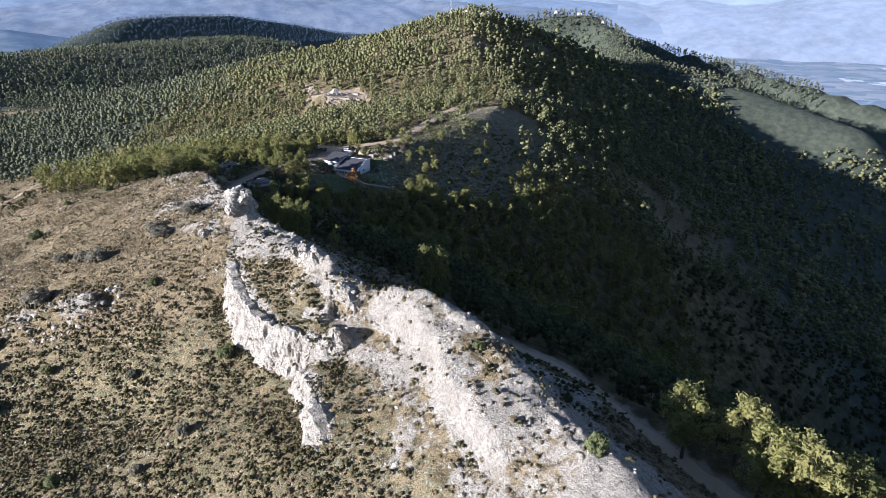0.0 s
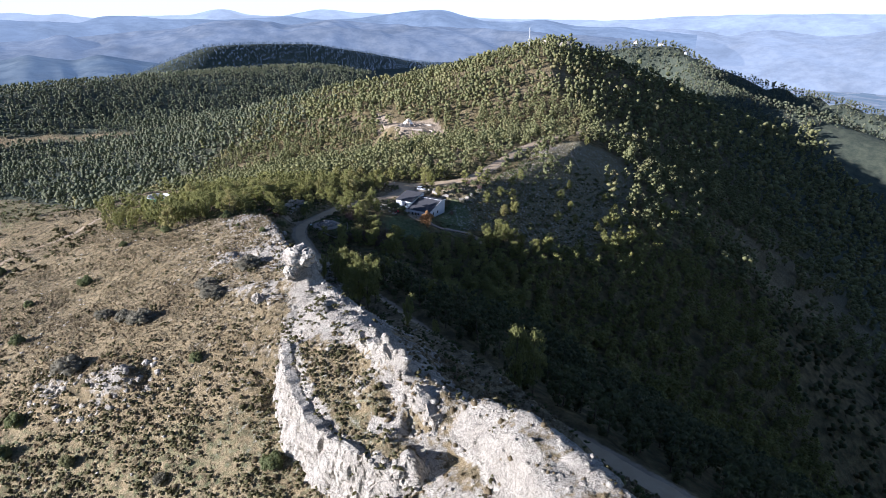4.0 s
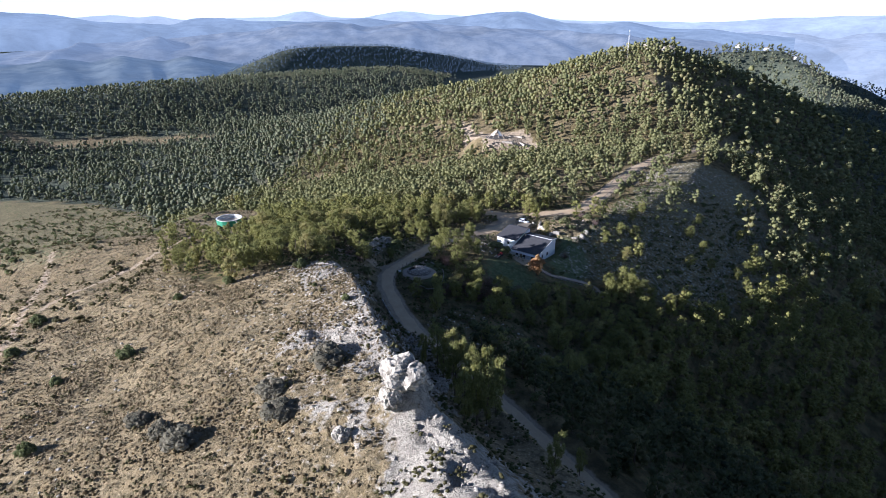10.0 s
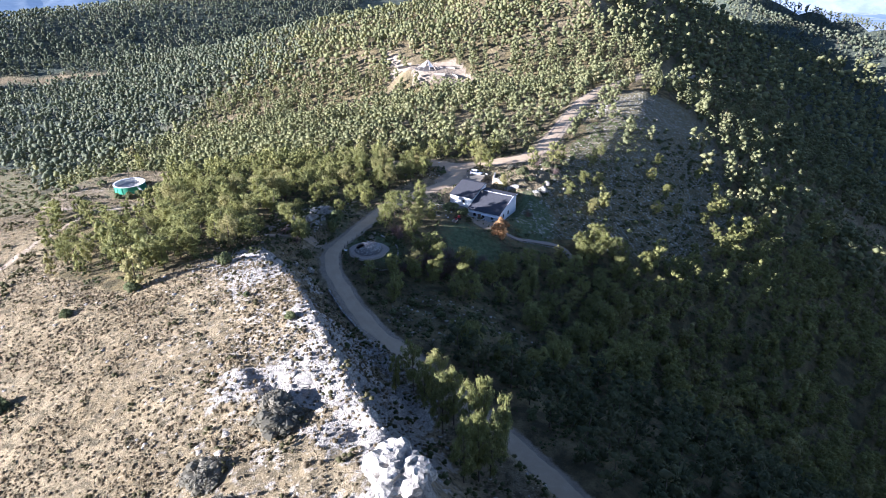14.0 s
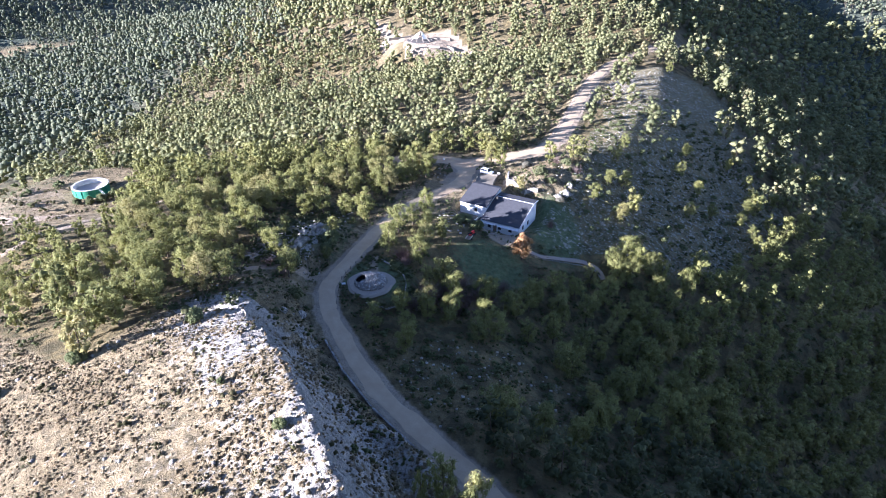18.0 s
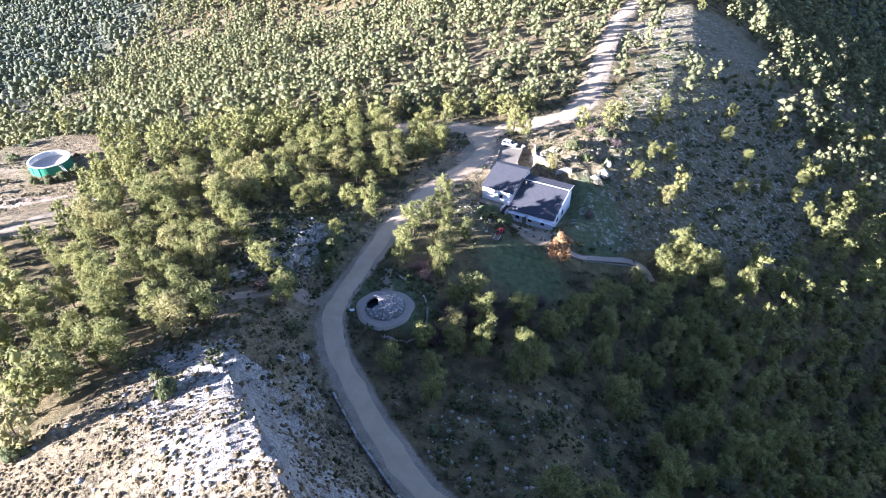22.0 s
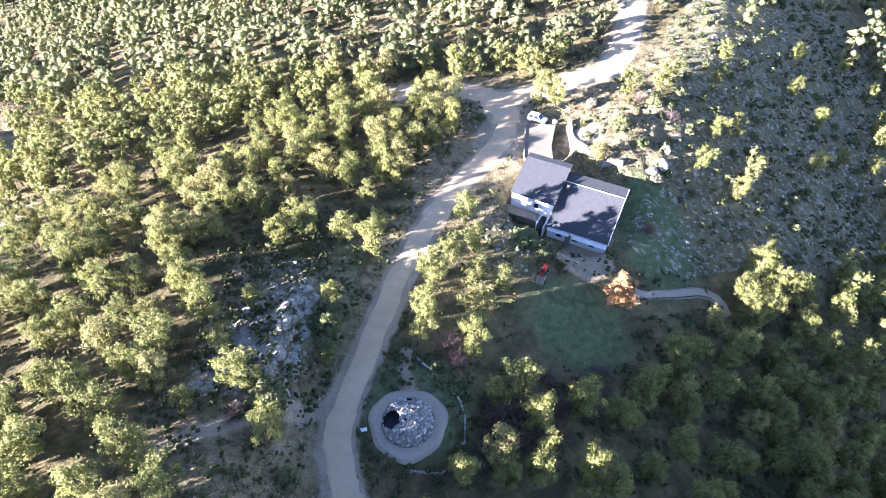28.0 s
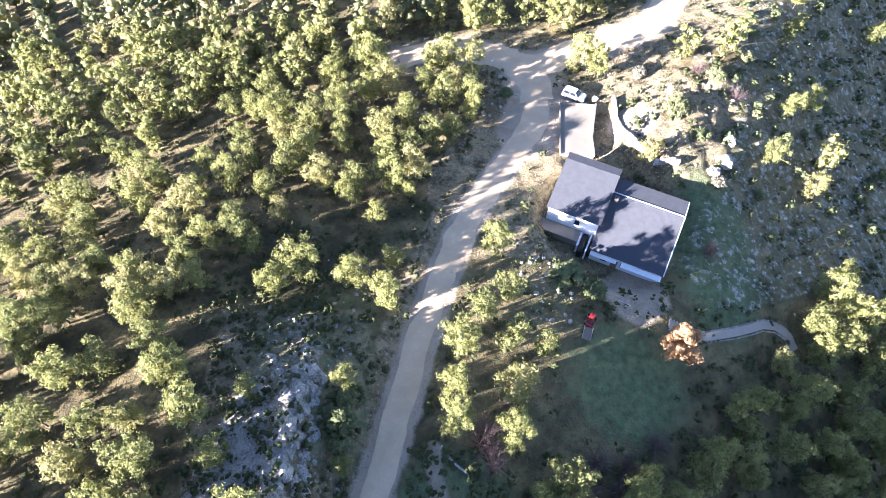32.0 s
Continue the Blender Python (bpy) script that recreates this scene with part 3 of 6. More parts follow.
def build_ground():
    xs = lines(-112, 22, 0.62, -215, 90, 2.0, 4850)
    ys = lines(60, 330, 0.68, 40, 420, 2.1, 4850)
    gx, gy = np.meshgrid(xs, ys)
    z, rock = relief(gx, gy)
    # crags lean and jut where the rock is
    push = rock * 0.6
    px = gx + push * fbm(gx, gy + 40, 1.9, 3, 91)
    py = gy + push * fbm(gx + 40, gy, 1.9, 3, 93)
    ny, nx = gx.shape
    idx = np.arange(ny * nx).reshape(ny, nx)
    faces = np.stack([idx[:-1, :-1], idx[:-1, 1:], idx[1:, 1:], idx[1:, :-1]], -1).reshape(-1, 4)
    me = mesh_of("ground", np.stack([px, py, z], -1).reshape(-1, 3), faces, [GROUND], smooth=True)
    wood = woods(gx, gy)
    soil = np.zeros_like(gx)
    for pts, half in ((ROAD, 1.3), (ROAD_UP, 2.2)):
        soil = np.maximum(soil, 1 - step(half, half + 2.6, line_near(gx, gy, pts)[0]))
    soil = np.maximum(soil, 0.36 * (1 - step(10, 24, np.hypot(gx + 205, gy - 308))))
    soil = np.maximum(soil, 0.8 * (1 - step(3, 7, np.abs(gy - 296 - 0.16 * (gx + 190)))) * step(-420, -300, gx) * (1 - step(-172, -160, gx)))
    soil = np.maximum(soil, 0.8 * inside(gx, gy, PERGOLA))
    soil = np.maximum(soil, 0.24 * inside(gx, gy, FIELD))
    soil = np.maximum(soil, 0.30 * (1 - step(7, 16, np.hypot((gx + 95) / 1.6, gy - 243))))
    soil = np.maximum(soil, 0.7 * (1 - step(4, 7, np.hypot(gx + 45, gy - 280))))
    for a, b in (((-215, 250), (-150, 160)), ((-176, 205), (-150, 300)), ((-86, 247), (-94, 243.5)), ((-94, 243.5), (-104, 238)), ((-75.8, 255.6), (-75.2, 252.2)), ((-75.2, 252.2), (-74.6, 249))):
        soil = np.maximum(soil, 0.75 * (1 - step(0.7, 1.9, line_near(gx, gy, np.array([(*a, 0), (*b, 0)], float))[0] + 0.6 * fbm(gx, gy, 12, 2, 95))))
    green = 0.72 * (1 - step(5, 17, np.hypot((gx + 30) / 0.8, (gy - 288) / 1.5)))
    green = np.maximum(green, 0.66 * (1 - step(4, 16, np.hypot((gx + 48) / 1.1, gy - 266))))
    soil = np.maximum(soil, 0.6 * (1 - step(3, 6, np.hypot(gx + 40.5, gy - 312.5))))
    soil = np.maximum(soil, 0.8 * (1 - step(4, 8, line_near(gx, gy, ROAD[22:25])[0])))
    green = np.maximum(green, 0.58 * (1 - step(6, 13, np.hypot(gx + 73, gy - 248))))
    green = np.maximum(green, 0.46 * step(-104, -98, gx) * (1 - step(-84, -81, gx)) * step(248, 254, gy) * (1 - step(276, 288, gy)))
    green = np.maximum(green, 0.44 * inside(gx, gy, STEEP))
    green = np.maximum(green, 0.40 * (1 - step(112, 130, gy + 10 * fbm(gx, gy, 18, 3, 3))) * step(-190, -140, gx) * (gx < -14 - 0.5 * (gy - 95)))
    green = np.maximum(green, 0.35 * step(4, 14, gx - np.interp(gy, ROAD[:16, 1], ROAD[:16, 0])) * (gy < 300))
    green = np.maximum(green, 0.45 * (1 - step(-215, -170, gx)) * step(215, 250, gy) * (inside(gx, gy, OPEN_WEST)) * (line_near(gx, gy, np.array([(-420, 259, 0), (-172, 299, 0)], float))[0] > 7))
    scree = 0.24 * inside(gx, gy, SCREE) + 0.36 * inside(gx, gy, STEEP)
    rock = np.maximum(rock, scree)
    off = gx - smooth_at(gy, CREST[:, 0], CREST[:, 1])
    rock = np.maximum(rock, 0.30 * step(40, 60, gy) * (1 - step(20, 60, np.abs(off))) * (1 - step(5, 12, off)) * (1 - step(190, 210, gy)))
    rock = np.maximum(rock, 0.41 * step(150, 170, gy) * (1 - step(217, 226, gy)) * (1 - step(10, 27, -off + 6 * fbm(gx, gy, 12, 3, 36))) * (1 - step(8, 14, off + 4 * fbm(gx, gy, 7, 3, 38))) * (line_near(gx, gy, ROAD)[0] > 3.5))
    rock = np.maximum(rock, 0.56 * step(1, 3, off) * (1 - step(9, 14, off + 5 * fbm(gx, gy, 7, 3, 38))) * step(145, 160, gy) * (1 - step(207, 216, gy)) * (line_near(gx, gy, ROAD)[0] > 4))
    paint = me.color_attributes.new("cover", "FLOAT_COLOR", "POINT")
    paint.data.foreach_set("color", np.stack([rock, green, soil, np.ones_like(rock)], -1).astype(np.float32).ravel())
    east = (gx > np.interp(gy, ROAD[:20, 1], ROAD[:20, 0])) & (gy < 285)
    floor_litter = np.maximum.reduce([wood * 1.4, 0.5 * inside(gx, gy, STEEP), 0.4 * inside(gx, gy, SCRUBBY), 0.95 * east])
    me.attributes.new("wood", "FLOAT", "POINT").data.foreach_set("value", np.clip(floor_litter, 0, 1).astype(np.float32).ravel())
    plainland = step(1300, 1700, gx) * step(-330, -290, z + 60 * step(900, 2500, gx))
    soil = np.maximum(soil, plainland * step(-0.2, 0.3, fbm(gx, gy, 260, 3, 101)))
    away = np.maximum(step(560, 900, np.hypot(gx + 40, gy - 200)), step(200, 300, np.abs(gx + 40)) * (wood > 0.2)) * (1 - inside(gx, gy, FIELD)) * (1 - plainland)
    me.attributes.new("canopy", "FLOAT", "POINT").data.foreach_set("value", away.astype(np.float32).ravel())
    return tagged(new("ground", me), "dry scrub slope with pale limestone crest and needle litter", "ground", kind="structure")


build_ground()


def track(name, pts, half, label, broad=0.0):
    """A gravel track with ragged edges, laid on its bench."""
    fine = []
    for p, q in zip(pts[:-1], pts[1:]):
        k = max(2, int(np.hypot(*(q - p)[:2]) / 1.2))
        fine += [p + (q - p) * i / k for i in range(k)]
    fine = np.array(fine + [pts[-1]])
    for _ in range(14):
        fine[1:-1] = (fine[:-2] + 2 * fine[1:-1] + fine[2:]) / 4
    side = np.gradient(fine[:, :2], axis=0)
    side = np.stack([side[:, 1], -side[:, 0]], -1) / np.linalg.norm(side, axis=1)[:, None]
    rows = []
    s = np.arange(len(fine)) * 1.2
    for u in np.linspace(-1, 1, 9):
        w = (half + broad * step(276, 300, fine[:, 1]) * (1 - step(340, 356, fine[:, 1]))) * u * (1 + 0.18 * abs(u) * vnoise(s, s * 0 + 7 * np.sign(u), 4.0, 3) + 0.16 * abs(u) ** 3 * vnoise(s, s * 0 + 3 * np.sign(u), 2.9, 5))
        x, y = fine[:, 0] + side[:, 0] * w, fine[:, 1] + side[:, 1] * w
        rut = -0.05 * math.exp(-((abs(u) - 0.45) / 0.16) ** 2)
        rows.append(np.stack([x, y, relief(x, y)[0] + 0.09 * (1 - abs(u) ** 6) - 0.02 + rut], -1))
    v = np.stack(rows, 1)
    n, m = v.shape[:2]
    idx = np.arange(n * m).reshape(n, m)
    f = np.stack([idx[:-1, :-1], idx[:-1, 1:], idx[1:, 1:], idx[1:, :-1]], -1).reshape(-1, 4)[:, ::-1]
    return tagged(new(name, mesh_of(name, v.reshape(-1, 3), f, [GRAVEL], smooth=True)), label, "road", kind="structure")


track("road", ROAD[:25], 1.85, "pale gravel forest track winding below the cliff", 0.5)
track("road", ROAD[23:], 3.4, "pale gravel turning place beside the house")
track("road", ROAD_UP, 2.1, "pale gravel track climbing the wooded hill", 1.2)


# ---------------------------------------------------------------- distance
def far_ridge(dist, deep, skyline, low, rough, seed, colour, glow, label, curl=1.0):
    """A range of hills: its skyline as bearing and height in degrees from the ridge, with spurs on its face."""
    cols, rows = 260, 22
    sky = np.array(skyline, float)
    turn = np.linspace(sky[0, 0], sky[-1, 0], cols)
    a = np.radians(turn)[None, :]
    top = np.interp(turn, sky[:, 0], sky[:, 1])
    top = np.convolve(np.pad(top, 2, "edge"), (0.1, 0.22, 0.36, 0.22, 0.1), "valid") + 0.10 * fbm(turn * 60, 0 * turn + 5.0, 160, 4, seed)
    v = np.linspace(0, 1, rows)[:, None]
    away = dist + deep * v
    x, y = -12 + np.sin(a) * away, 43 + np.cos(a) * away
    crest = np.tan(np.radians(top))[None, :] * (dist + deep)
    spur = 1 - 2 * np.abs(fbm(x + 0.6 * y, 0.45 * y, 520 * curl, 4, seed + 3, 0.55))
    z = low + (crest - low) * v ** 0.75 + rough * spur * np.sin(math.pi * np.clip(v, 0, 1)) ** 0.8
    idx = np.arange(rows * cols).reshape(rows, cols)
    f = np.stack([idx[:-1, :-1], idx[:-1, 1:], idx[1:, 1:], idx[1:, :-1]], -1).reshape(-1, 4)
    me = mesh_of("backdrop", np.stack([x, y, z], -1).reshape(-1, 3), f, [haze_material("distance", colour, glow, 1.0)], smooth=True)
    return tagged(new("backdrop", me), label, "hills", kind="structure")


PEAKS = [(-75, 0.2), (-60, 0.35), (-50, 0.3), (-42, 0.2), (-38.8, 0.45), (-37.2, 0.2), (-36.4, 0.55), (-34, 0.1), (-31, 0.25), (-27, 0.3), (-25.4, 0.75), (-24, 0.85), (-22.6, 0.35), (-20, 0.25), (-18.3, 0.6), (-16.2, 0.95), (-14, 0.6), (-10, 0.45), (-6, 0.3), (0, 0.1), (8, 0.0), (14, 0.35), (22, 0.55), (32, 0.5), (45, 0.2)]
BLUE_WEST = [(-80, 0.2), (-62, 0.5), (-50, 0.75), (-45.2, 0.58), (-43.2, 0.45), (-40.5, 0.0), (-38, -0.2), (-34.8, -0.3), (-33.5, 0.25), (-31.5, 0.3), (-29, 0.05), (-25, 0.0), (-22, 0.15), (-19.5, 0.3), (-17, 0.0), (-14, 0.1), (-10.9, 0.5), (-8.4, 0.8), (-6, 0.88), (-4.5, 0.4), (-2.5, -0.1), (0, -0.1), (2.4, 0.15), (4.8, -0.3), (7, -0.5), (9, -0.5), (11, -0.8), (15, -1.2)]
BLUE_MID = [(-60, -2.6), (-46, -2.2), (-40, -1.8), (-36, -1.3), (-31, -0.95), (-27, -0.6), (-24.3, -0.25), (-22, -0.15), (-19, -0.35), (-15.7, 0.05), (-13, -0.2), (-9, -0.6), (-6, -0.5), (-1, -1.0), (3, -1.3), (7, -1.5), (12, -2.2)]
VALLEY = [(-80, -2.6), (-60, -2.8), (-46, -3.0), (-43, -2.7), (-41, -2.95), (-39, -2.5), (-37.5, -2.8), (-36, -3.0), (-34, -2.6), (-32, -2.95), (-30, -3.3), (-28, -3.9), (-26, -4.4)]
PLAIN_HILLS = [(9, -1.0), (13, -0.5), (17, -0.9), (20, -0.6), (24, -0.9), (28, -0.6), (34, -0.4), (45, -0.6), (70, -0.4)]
# pale blue of each range is haze, added through colour and emission
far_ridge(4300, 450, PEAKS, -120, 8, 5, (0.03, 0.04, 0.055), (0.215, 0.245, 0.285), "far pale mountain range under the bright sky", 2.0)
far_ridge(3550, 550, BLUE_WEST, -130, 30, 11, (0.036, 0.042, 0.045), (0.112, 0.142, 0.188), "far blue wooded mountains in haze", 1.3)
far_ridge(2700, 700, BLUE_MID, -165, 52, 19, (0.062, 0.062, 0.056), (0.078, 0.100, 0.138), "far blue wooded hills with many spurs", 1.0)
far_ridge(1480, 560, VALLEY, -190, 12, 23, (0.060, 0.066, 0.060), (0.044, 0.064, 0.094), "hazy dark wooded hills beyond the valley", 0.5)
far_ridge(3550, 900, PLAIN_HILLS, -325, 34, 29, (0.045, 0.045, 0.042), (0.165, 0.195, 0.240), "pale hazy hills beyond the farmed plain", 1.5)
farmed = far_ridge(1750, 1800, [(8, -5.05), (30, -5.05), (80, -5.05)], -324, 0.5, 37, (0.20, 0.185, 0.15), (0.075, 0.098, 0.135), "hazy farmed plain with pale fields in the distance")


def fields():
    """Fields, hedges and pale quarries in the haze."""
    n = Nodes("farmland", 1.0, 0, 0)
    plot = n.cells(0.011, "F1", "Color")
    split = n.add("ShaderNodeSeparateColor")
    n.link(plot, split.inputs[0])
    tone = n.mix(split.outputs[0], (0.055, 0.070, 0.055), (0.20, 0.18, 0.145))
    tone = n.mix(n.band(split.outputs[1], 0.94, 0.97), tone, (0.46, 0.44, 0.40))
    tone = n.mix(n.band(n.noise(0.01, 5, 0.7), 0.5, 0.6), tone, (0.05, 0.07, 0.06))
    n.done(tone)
    # bluish glow added for the haze over the plain
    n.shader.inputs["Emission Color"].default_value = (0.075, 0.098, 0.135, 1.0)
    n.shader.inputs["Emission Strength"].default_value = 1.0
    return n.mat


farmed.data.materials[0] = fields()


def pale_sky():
    """A glowing band set up for the white haze over the horizon."""
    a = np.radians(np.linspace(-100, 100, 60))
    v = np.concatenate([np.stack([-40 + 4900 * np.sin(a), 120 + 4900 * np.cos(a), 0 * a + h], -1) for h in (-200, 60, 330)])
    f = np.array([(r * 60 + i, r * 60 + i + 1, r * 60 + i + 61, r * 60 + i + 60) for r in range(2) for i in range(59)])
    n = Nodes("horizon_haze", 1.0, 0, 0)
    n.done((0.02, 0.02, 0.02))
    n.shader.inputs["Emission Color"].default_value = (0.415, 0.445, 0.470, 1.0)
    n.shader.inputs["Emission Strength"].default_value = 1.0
    tagged(new("backdrop", mesh_of("backdrop", v, f, [n.mat])), "glowing band for the white haze over the horizon", "sky", kind="structure")


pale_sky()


# ---------------------------------------------------------------- plants
rng = np.random.default_rng(7)


def blades(centres, sizes, count, blade, rand, flat=0.8, slim=1.0, stray=0.45):
    """Tufts of small leaf blades round each centre, facing outwards."""
    k = len(centres) * count
    c, s = np.repeat(centres, count, 0), np.repeat(sizes, count)
    way = rand.normal(size=(k, 3))
    way[:, 2] = way[:, 2] * flat + 0.25
    way /= np.linalg.norm(way, axis=1)[:, None]
    p = c + way * (s * rand.uniform(0.45, 1.05, k))[:, None]
    face = way + stray * rand.normal(size=(k, 3))
    u = np.cross(face, rand.normal(size=(k, 3)))
    u /= np.linalg.norm(u, axis=1)[:, None] + 1e-9
    v = np.cross(face, u)
    v /= np.linalg.norm(v, axis=1)[:, None] + 1e-9
    b = (blade * rand.uniform(0.7, 1.3, k))[:, None]
    turn = np.sign(np.sum(np.cross(u, v) * way, 1))[:, None]
    u = u * np.where(turn == 0, 1, turn)
    verts = np.stack([p - 0.5 * slim * b * u - 0.35 * b * v, p + 0.5 * slim * b * u - 0.35 * b * v, p + 0.65 * b * v], 1).reshape(-1, 3)
    return verts, np.arange(3 * k).reshape(-1, 3)


GOLD = (1 + 5 ** 0.5) / 2
LUMP_V = np.array([(a, b * GOLD, 0) for a in (-1, 1) for b in (-1, 1)] + [(0, a, b * GOLD) for a in (-1, 1) for b in (-1, 1)] + [(b * GOLD, 0, a) for a in (-1, 1) for b in (-1, 1)]) / math.hypot(1, GOLD)
LUMP_F = np.array([f for f in ((i, j, k) for i in range(12) for j in range(i + 1, 12) for k in range(j + 1, 12)) if max(np.linalg.norm(LUMP_V[f[a]] - LUMP_V[f[b]]) for a, b in ((0, 1), (1, 2), (0, 2))) < 1.1])
LUMP_F = np.array([f if np.dot(np.cross(LUMP_V[f[1]] - LUMP_V[f[0]], LUMP_V[f[2]] - LUMP_V[f[0]]), LUMP_V[f[0]]) > 0 else f[::-1] for f in LUMP_F])
CHIP_V = np.array([(1, 0, 0), (0, 1, 0), (-1, 0, 0), (0, -1, 0), (0, 0, 1), (0, 0, -1)], float)
CHIP_F = np.array([(0, 1, 4), (1, 2, 4), (2, 3, 4), (3, 0, 4), (1, 0, 5), (2, 1, 5), (3, 2, 5), (0, 3, 5)])


def lumps(centres, sizes, rand, flat=0.85, rough=0.28, base=(LUMP_V, LUMP_F)):
    """Uneven leafy clumps, one round each centre."""
    v, f = base
    k, m = len(centres), len(v)
    a = rand.uniform(0, 6.28, k)
    c, s = np.cos(a)[:, None], np.sin(a)[:, None]
    r = np.asarray(sizes)[:, None] * (1 + rough * rand.uniform(-1, 1, (k, m)))
    x, y, z = (v[None, :, 0] * c - v[None, :, 1] * s) * r, (v[None, :, 0] * s + v[None, :, 1] * c) * r, v[None, :, 2] * r * flat
    verts = np.stack([x, y, z], -1) + np.asarray(centres)[:, None, :]
    return verts.reshape(-1, 3), (f[None] + (np.arange(k) * m)[:, None, None]).reshape(-1, 3)


def stem(points, radii, sides=5):
    """A tapered stem through the points."""
    verts, faces = [], []
    for (x, y, z), r in zip(points, radii):
        verts += [(x + r * math.cos(2 * math.pi * i / sides), y + r * math.sin(2 * math.pi * i / sides), z) for i in range(sides)]
    for j in range(len(points) - 1):
        for i in range(sides):
            a, b = j * sides + i, j * sides + (i + 1) % sides
            faces += [(a, b, b + sides), (a, b + sides, a + sides)]
    return np.array(verts), np.array(faces)


def join(pieces):
    verts, faces, base = [], [], 0
    for v, f in pieces:
        verts.append(v)
        faces.append(f + base)
        base += len(v)
    return np.vstack(verts), np.vstack(faces)


def pine(seed, clumps, count, blade, wide=1.0, low=0.30, limbs=7, slim=1.0, core=0.7, base=(LUMP_V, LUMP_F)):
    """An Aleppo pine 7 m tall with an open, uneven crown: wood and needles."""
    r = np.random.default_rng(seed)
    lean = r.uniform(-0.5, 0.5, 2)
    trunk = [(lean[0] * t * t, lean[1] * t * t, 7 * t - 0.4) for t in ((0, 0.25, 0.5, 0.75, 0.97) if limbs > 3 else (0, 0.9))]
    wood = [stem(trunk, (0.17, 0.14, 0.11, 0.07, 0.02)[:len(trunk)] if limbs > 3 else (0.16, 0.03), 5 if limbs > 3 else 3)]
    centres, sizes = [], []
    boughs = []
    for k in range(limbs + 10):
        h = low + 0.06 + (0.97 - low) * (k + r.uniform(0, 0.9)) / (limbs + 10)
        a = k * 2.4 + r.uniform(-0.6, 0.6)
        reach = wide * (1.95 * math.sin(math.pi * max(0.0, min(1, (1.02 - h) / (1.05 - low))) ** 0.75) * r.uniform(0.6, 1.12) + 0.35)
        p = np.array([lean[0] * h * h, lean[1] * h * h, 7 * h - 0.4])
        q = p + np.array([math.cos(a) * reach, math.sin(a) * reach, 0.35 * reach * r.uniform(0.2, 1.0)])
        boughs.append((p, q))
        if k < limbs:
            wood.append(stem([p, (p + q) / 2 + (0, 0, -0.1), q], (0.06, 0.04, 0.015), 3))
    for k in range(clumps):
        p, q = boughs[k * len(boughs) // clumps if clumps < len(boughs) else k % len(boughs)]
        f = r.uniform(0.2, 1.0) ** 0.7
        centres.append(p + (q - p) * f + r.normal(size=3) * (0.34, 0.34, 0.30))
        sizes.append(r.uniform(0.44, 0.80) * (0.9 + 0.25 * wide) * (44 / max(clumps, 12)) ** (0.33 if clumps < 44 else 0.16))
    centres, sizes = np.array(centres), np.array(sizes)
    leaves = [lumps(centres, core * sizes, r, 0.9, 0.38, base)]
    if count:
        leaves.append(blades(centres, sizes, count, blade, r, slim=slim))
    return join(wood), join(leaves)


def shrub(seed, clumps, count, blade, high=0.7, core=0.8):
    """A dense round bush 2 m across."""
    r = np.random.default_rng(seed)
    a, q = r.uniform(0, 2 * math.pi, clumps), np.sqrt(r.uniform(0, 1, clumps))
    rad = 0.85 * q
    c = np.stack([rad * np.cos(a), rad * np.sin(a), high * 2 * (0.15 + 0.62 * np.sqrt(1 - q * q) * r.uniform(0.35, 1, clumps))], -1)
    sizes = r.uniform(0.25, 0.42, clumps) * (1.0 if clumps > 20 else 1.35)
    return join([lumps(c, core * sizes, r, base=(LUMP_V, LUMP_F) if clumps > 20 else (CHIP_V, CHIP_F)), blades(c, sizes, count, blade, r)])


def twiggy(seed, count=46):
    """A leafless bush: thin branching twigs."""
    r = np.random.default_rng(seed)
    out = []
    for k in range(count):
        a, up, l = r.uniform(0, 2 * math.pi), r.uniform(0.5, 1.3), r.uniform(1.0, 2.1)
        d = np.array([math.cos(a) * math.cos(up), math.sin(a) * math.cos(up), math.sin(up)])
        p = np.array([0, 0, -0.1]) + 0.15 * r.normal(size=3) * (1, 1, 0)
        m, e = p + 0.5 * l * d, p + l * d + 0.22 * r.normal(size=3)
        out.append(stem([p, m, e], (0.035, 0.024, 0.008), 3))
        for _ in range(3):
            e2 = m + 0.5 * l * (d + 0.55 * r.normal(size=3))
            out.append(stem([m, e2], (0.02, 0.006), 3))
    return join(out)


def scatter(variants, spots, heights, turns, widths=None):
    """Copies of the variants at the spots, joined into arrays."""
    verts, faces, mats, tint = [], [], [], []
    base = 0
    pick = rng.integers(0, len(variants), len(spots))
    for k, (v, f, m) in enumerate(variants):
        sel = np.where(pick == k)[0]
        if not len(sel):
            continue
        c, s, h = np.cos(turns[sel])[:, None], np.sin(turns[sel])[:, None], heights[sel][:, None]
        w = h if widths is None else widths[sel][:, None]
        x = (v[None, :, 0] * c - v[None, :, 1] * s) * w + spots[sel, 0][:, None]
        y = (v[None, :, 0] * s + v[None, :, 1] * c) * w + spots[sel, 1][:, None]
        z = v[None, :, 2] * h + spots[sel, 2][:, None]
        verts.append(np.stack([x, y, z], -1).reshape(-1, 3))
        faces.append((f[None] + (np.arange(len(sel)) * len(v))[:, None, None]).reshape(-1, 3) + base)
        mats.append(np.tile(m, len(sel)))
        tint.append(np.repeat(rng.random(len(sel)), len(v)))
        base += len(sel) * len(v)
    return np.vstack(verts), np.vstack(faces), np.concatenate(mats), np.concatenate(tint)


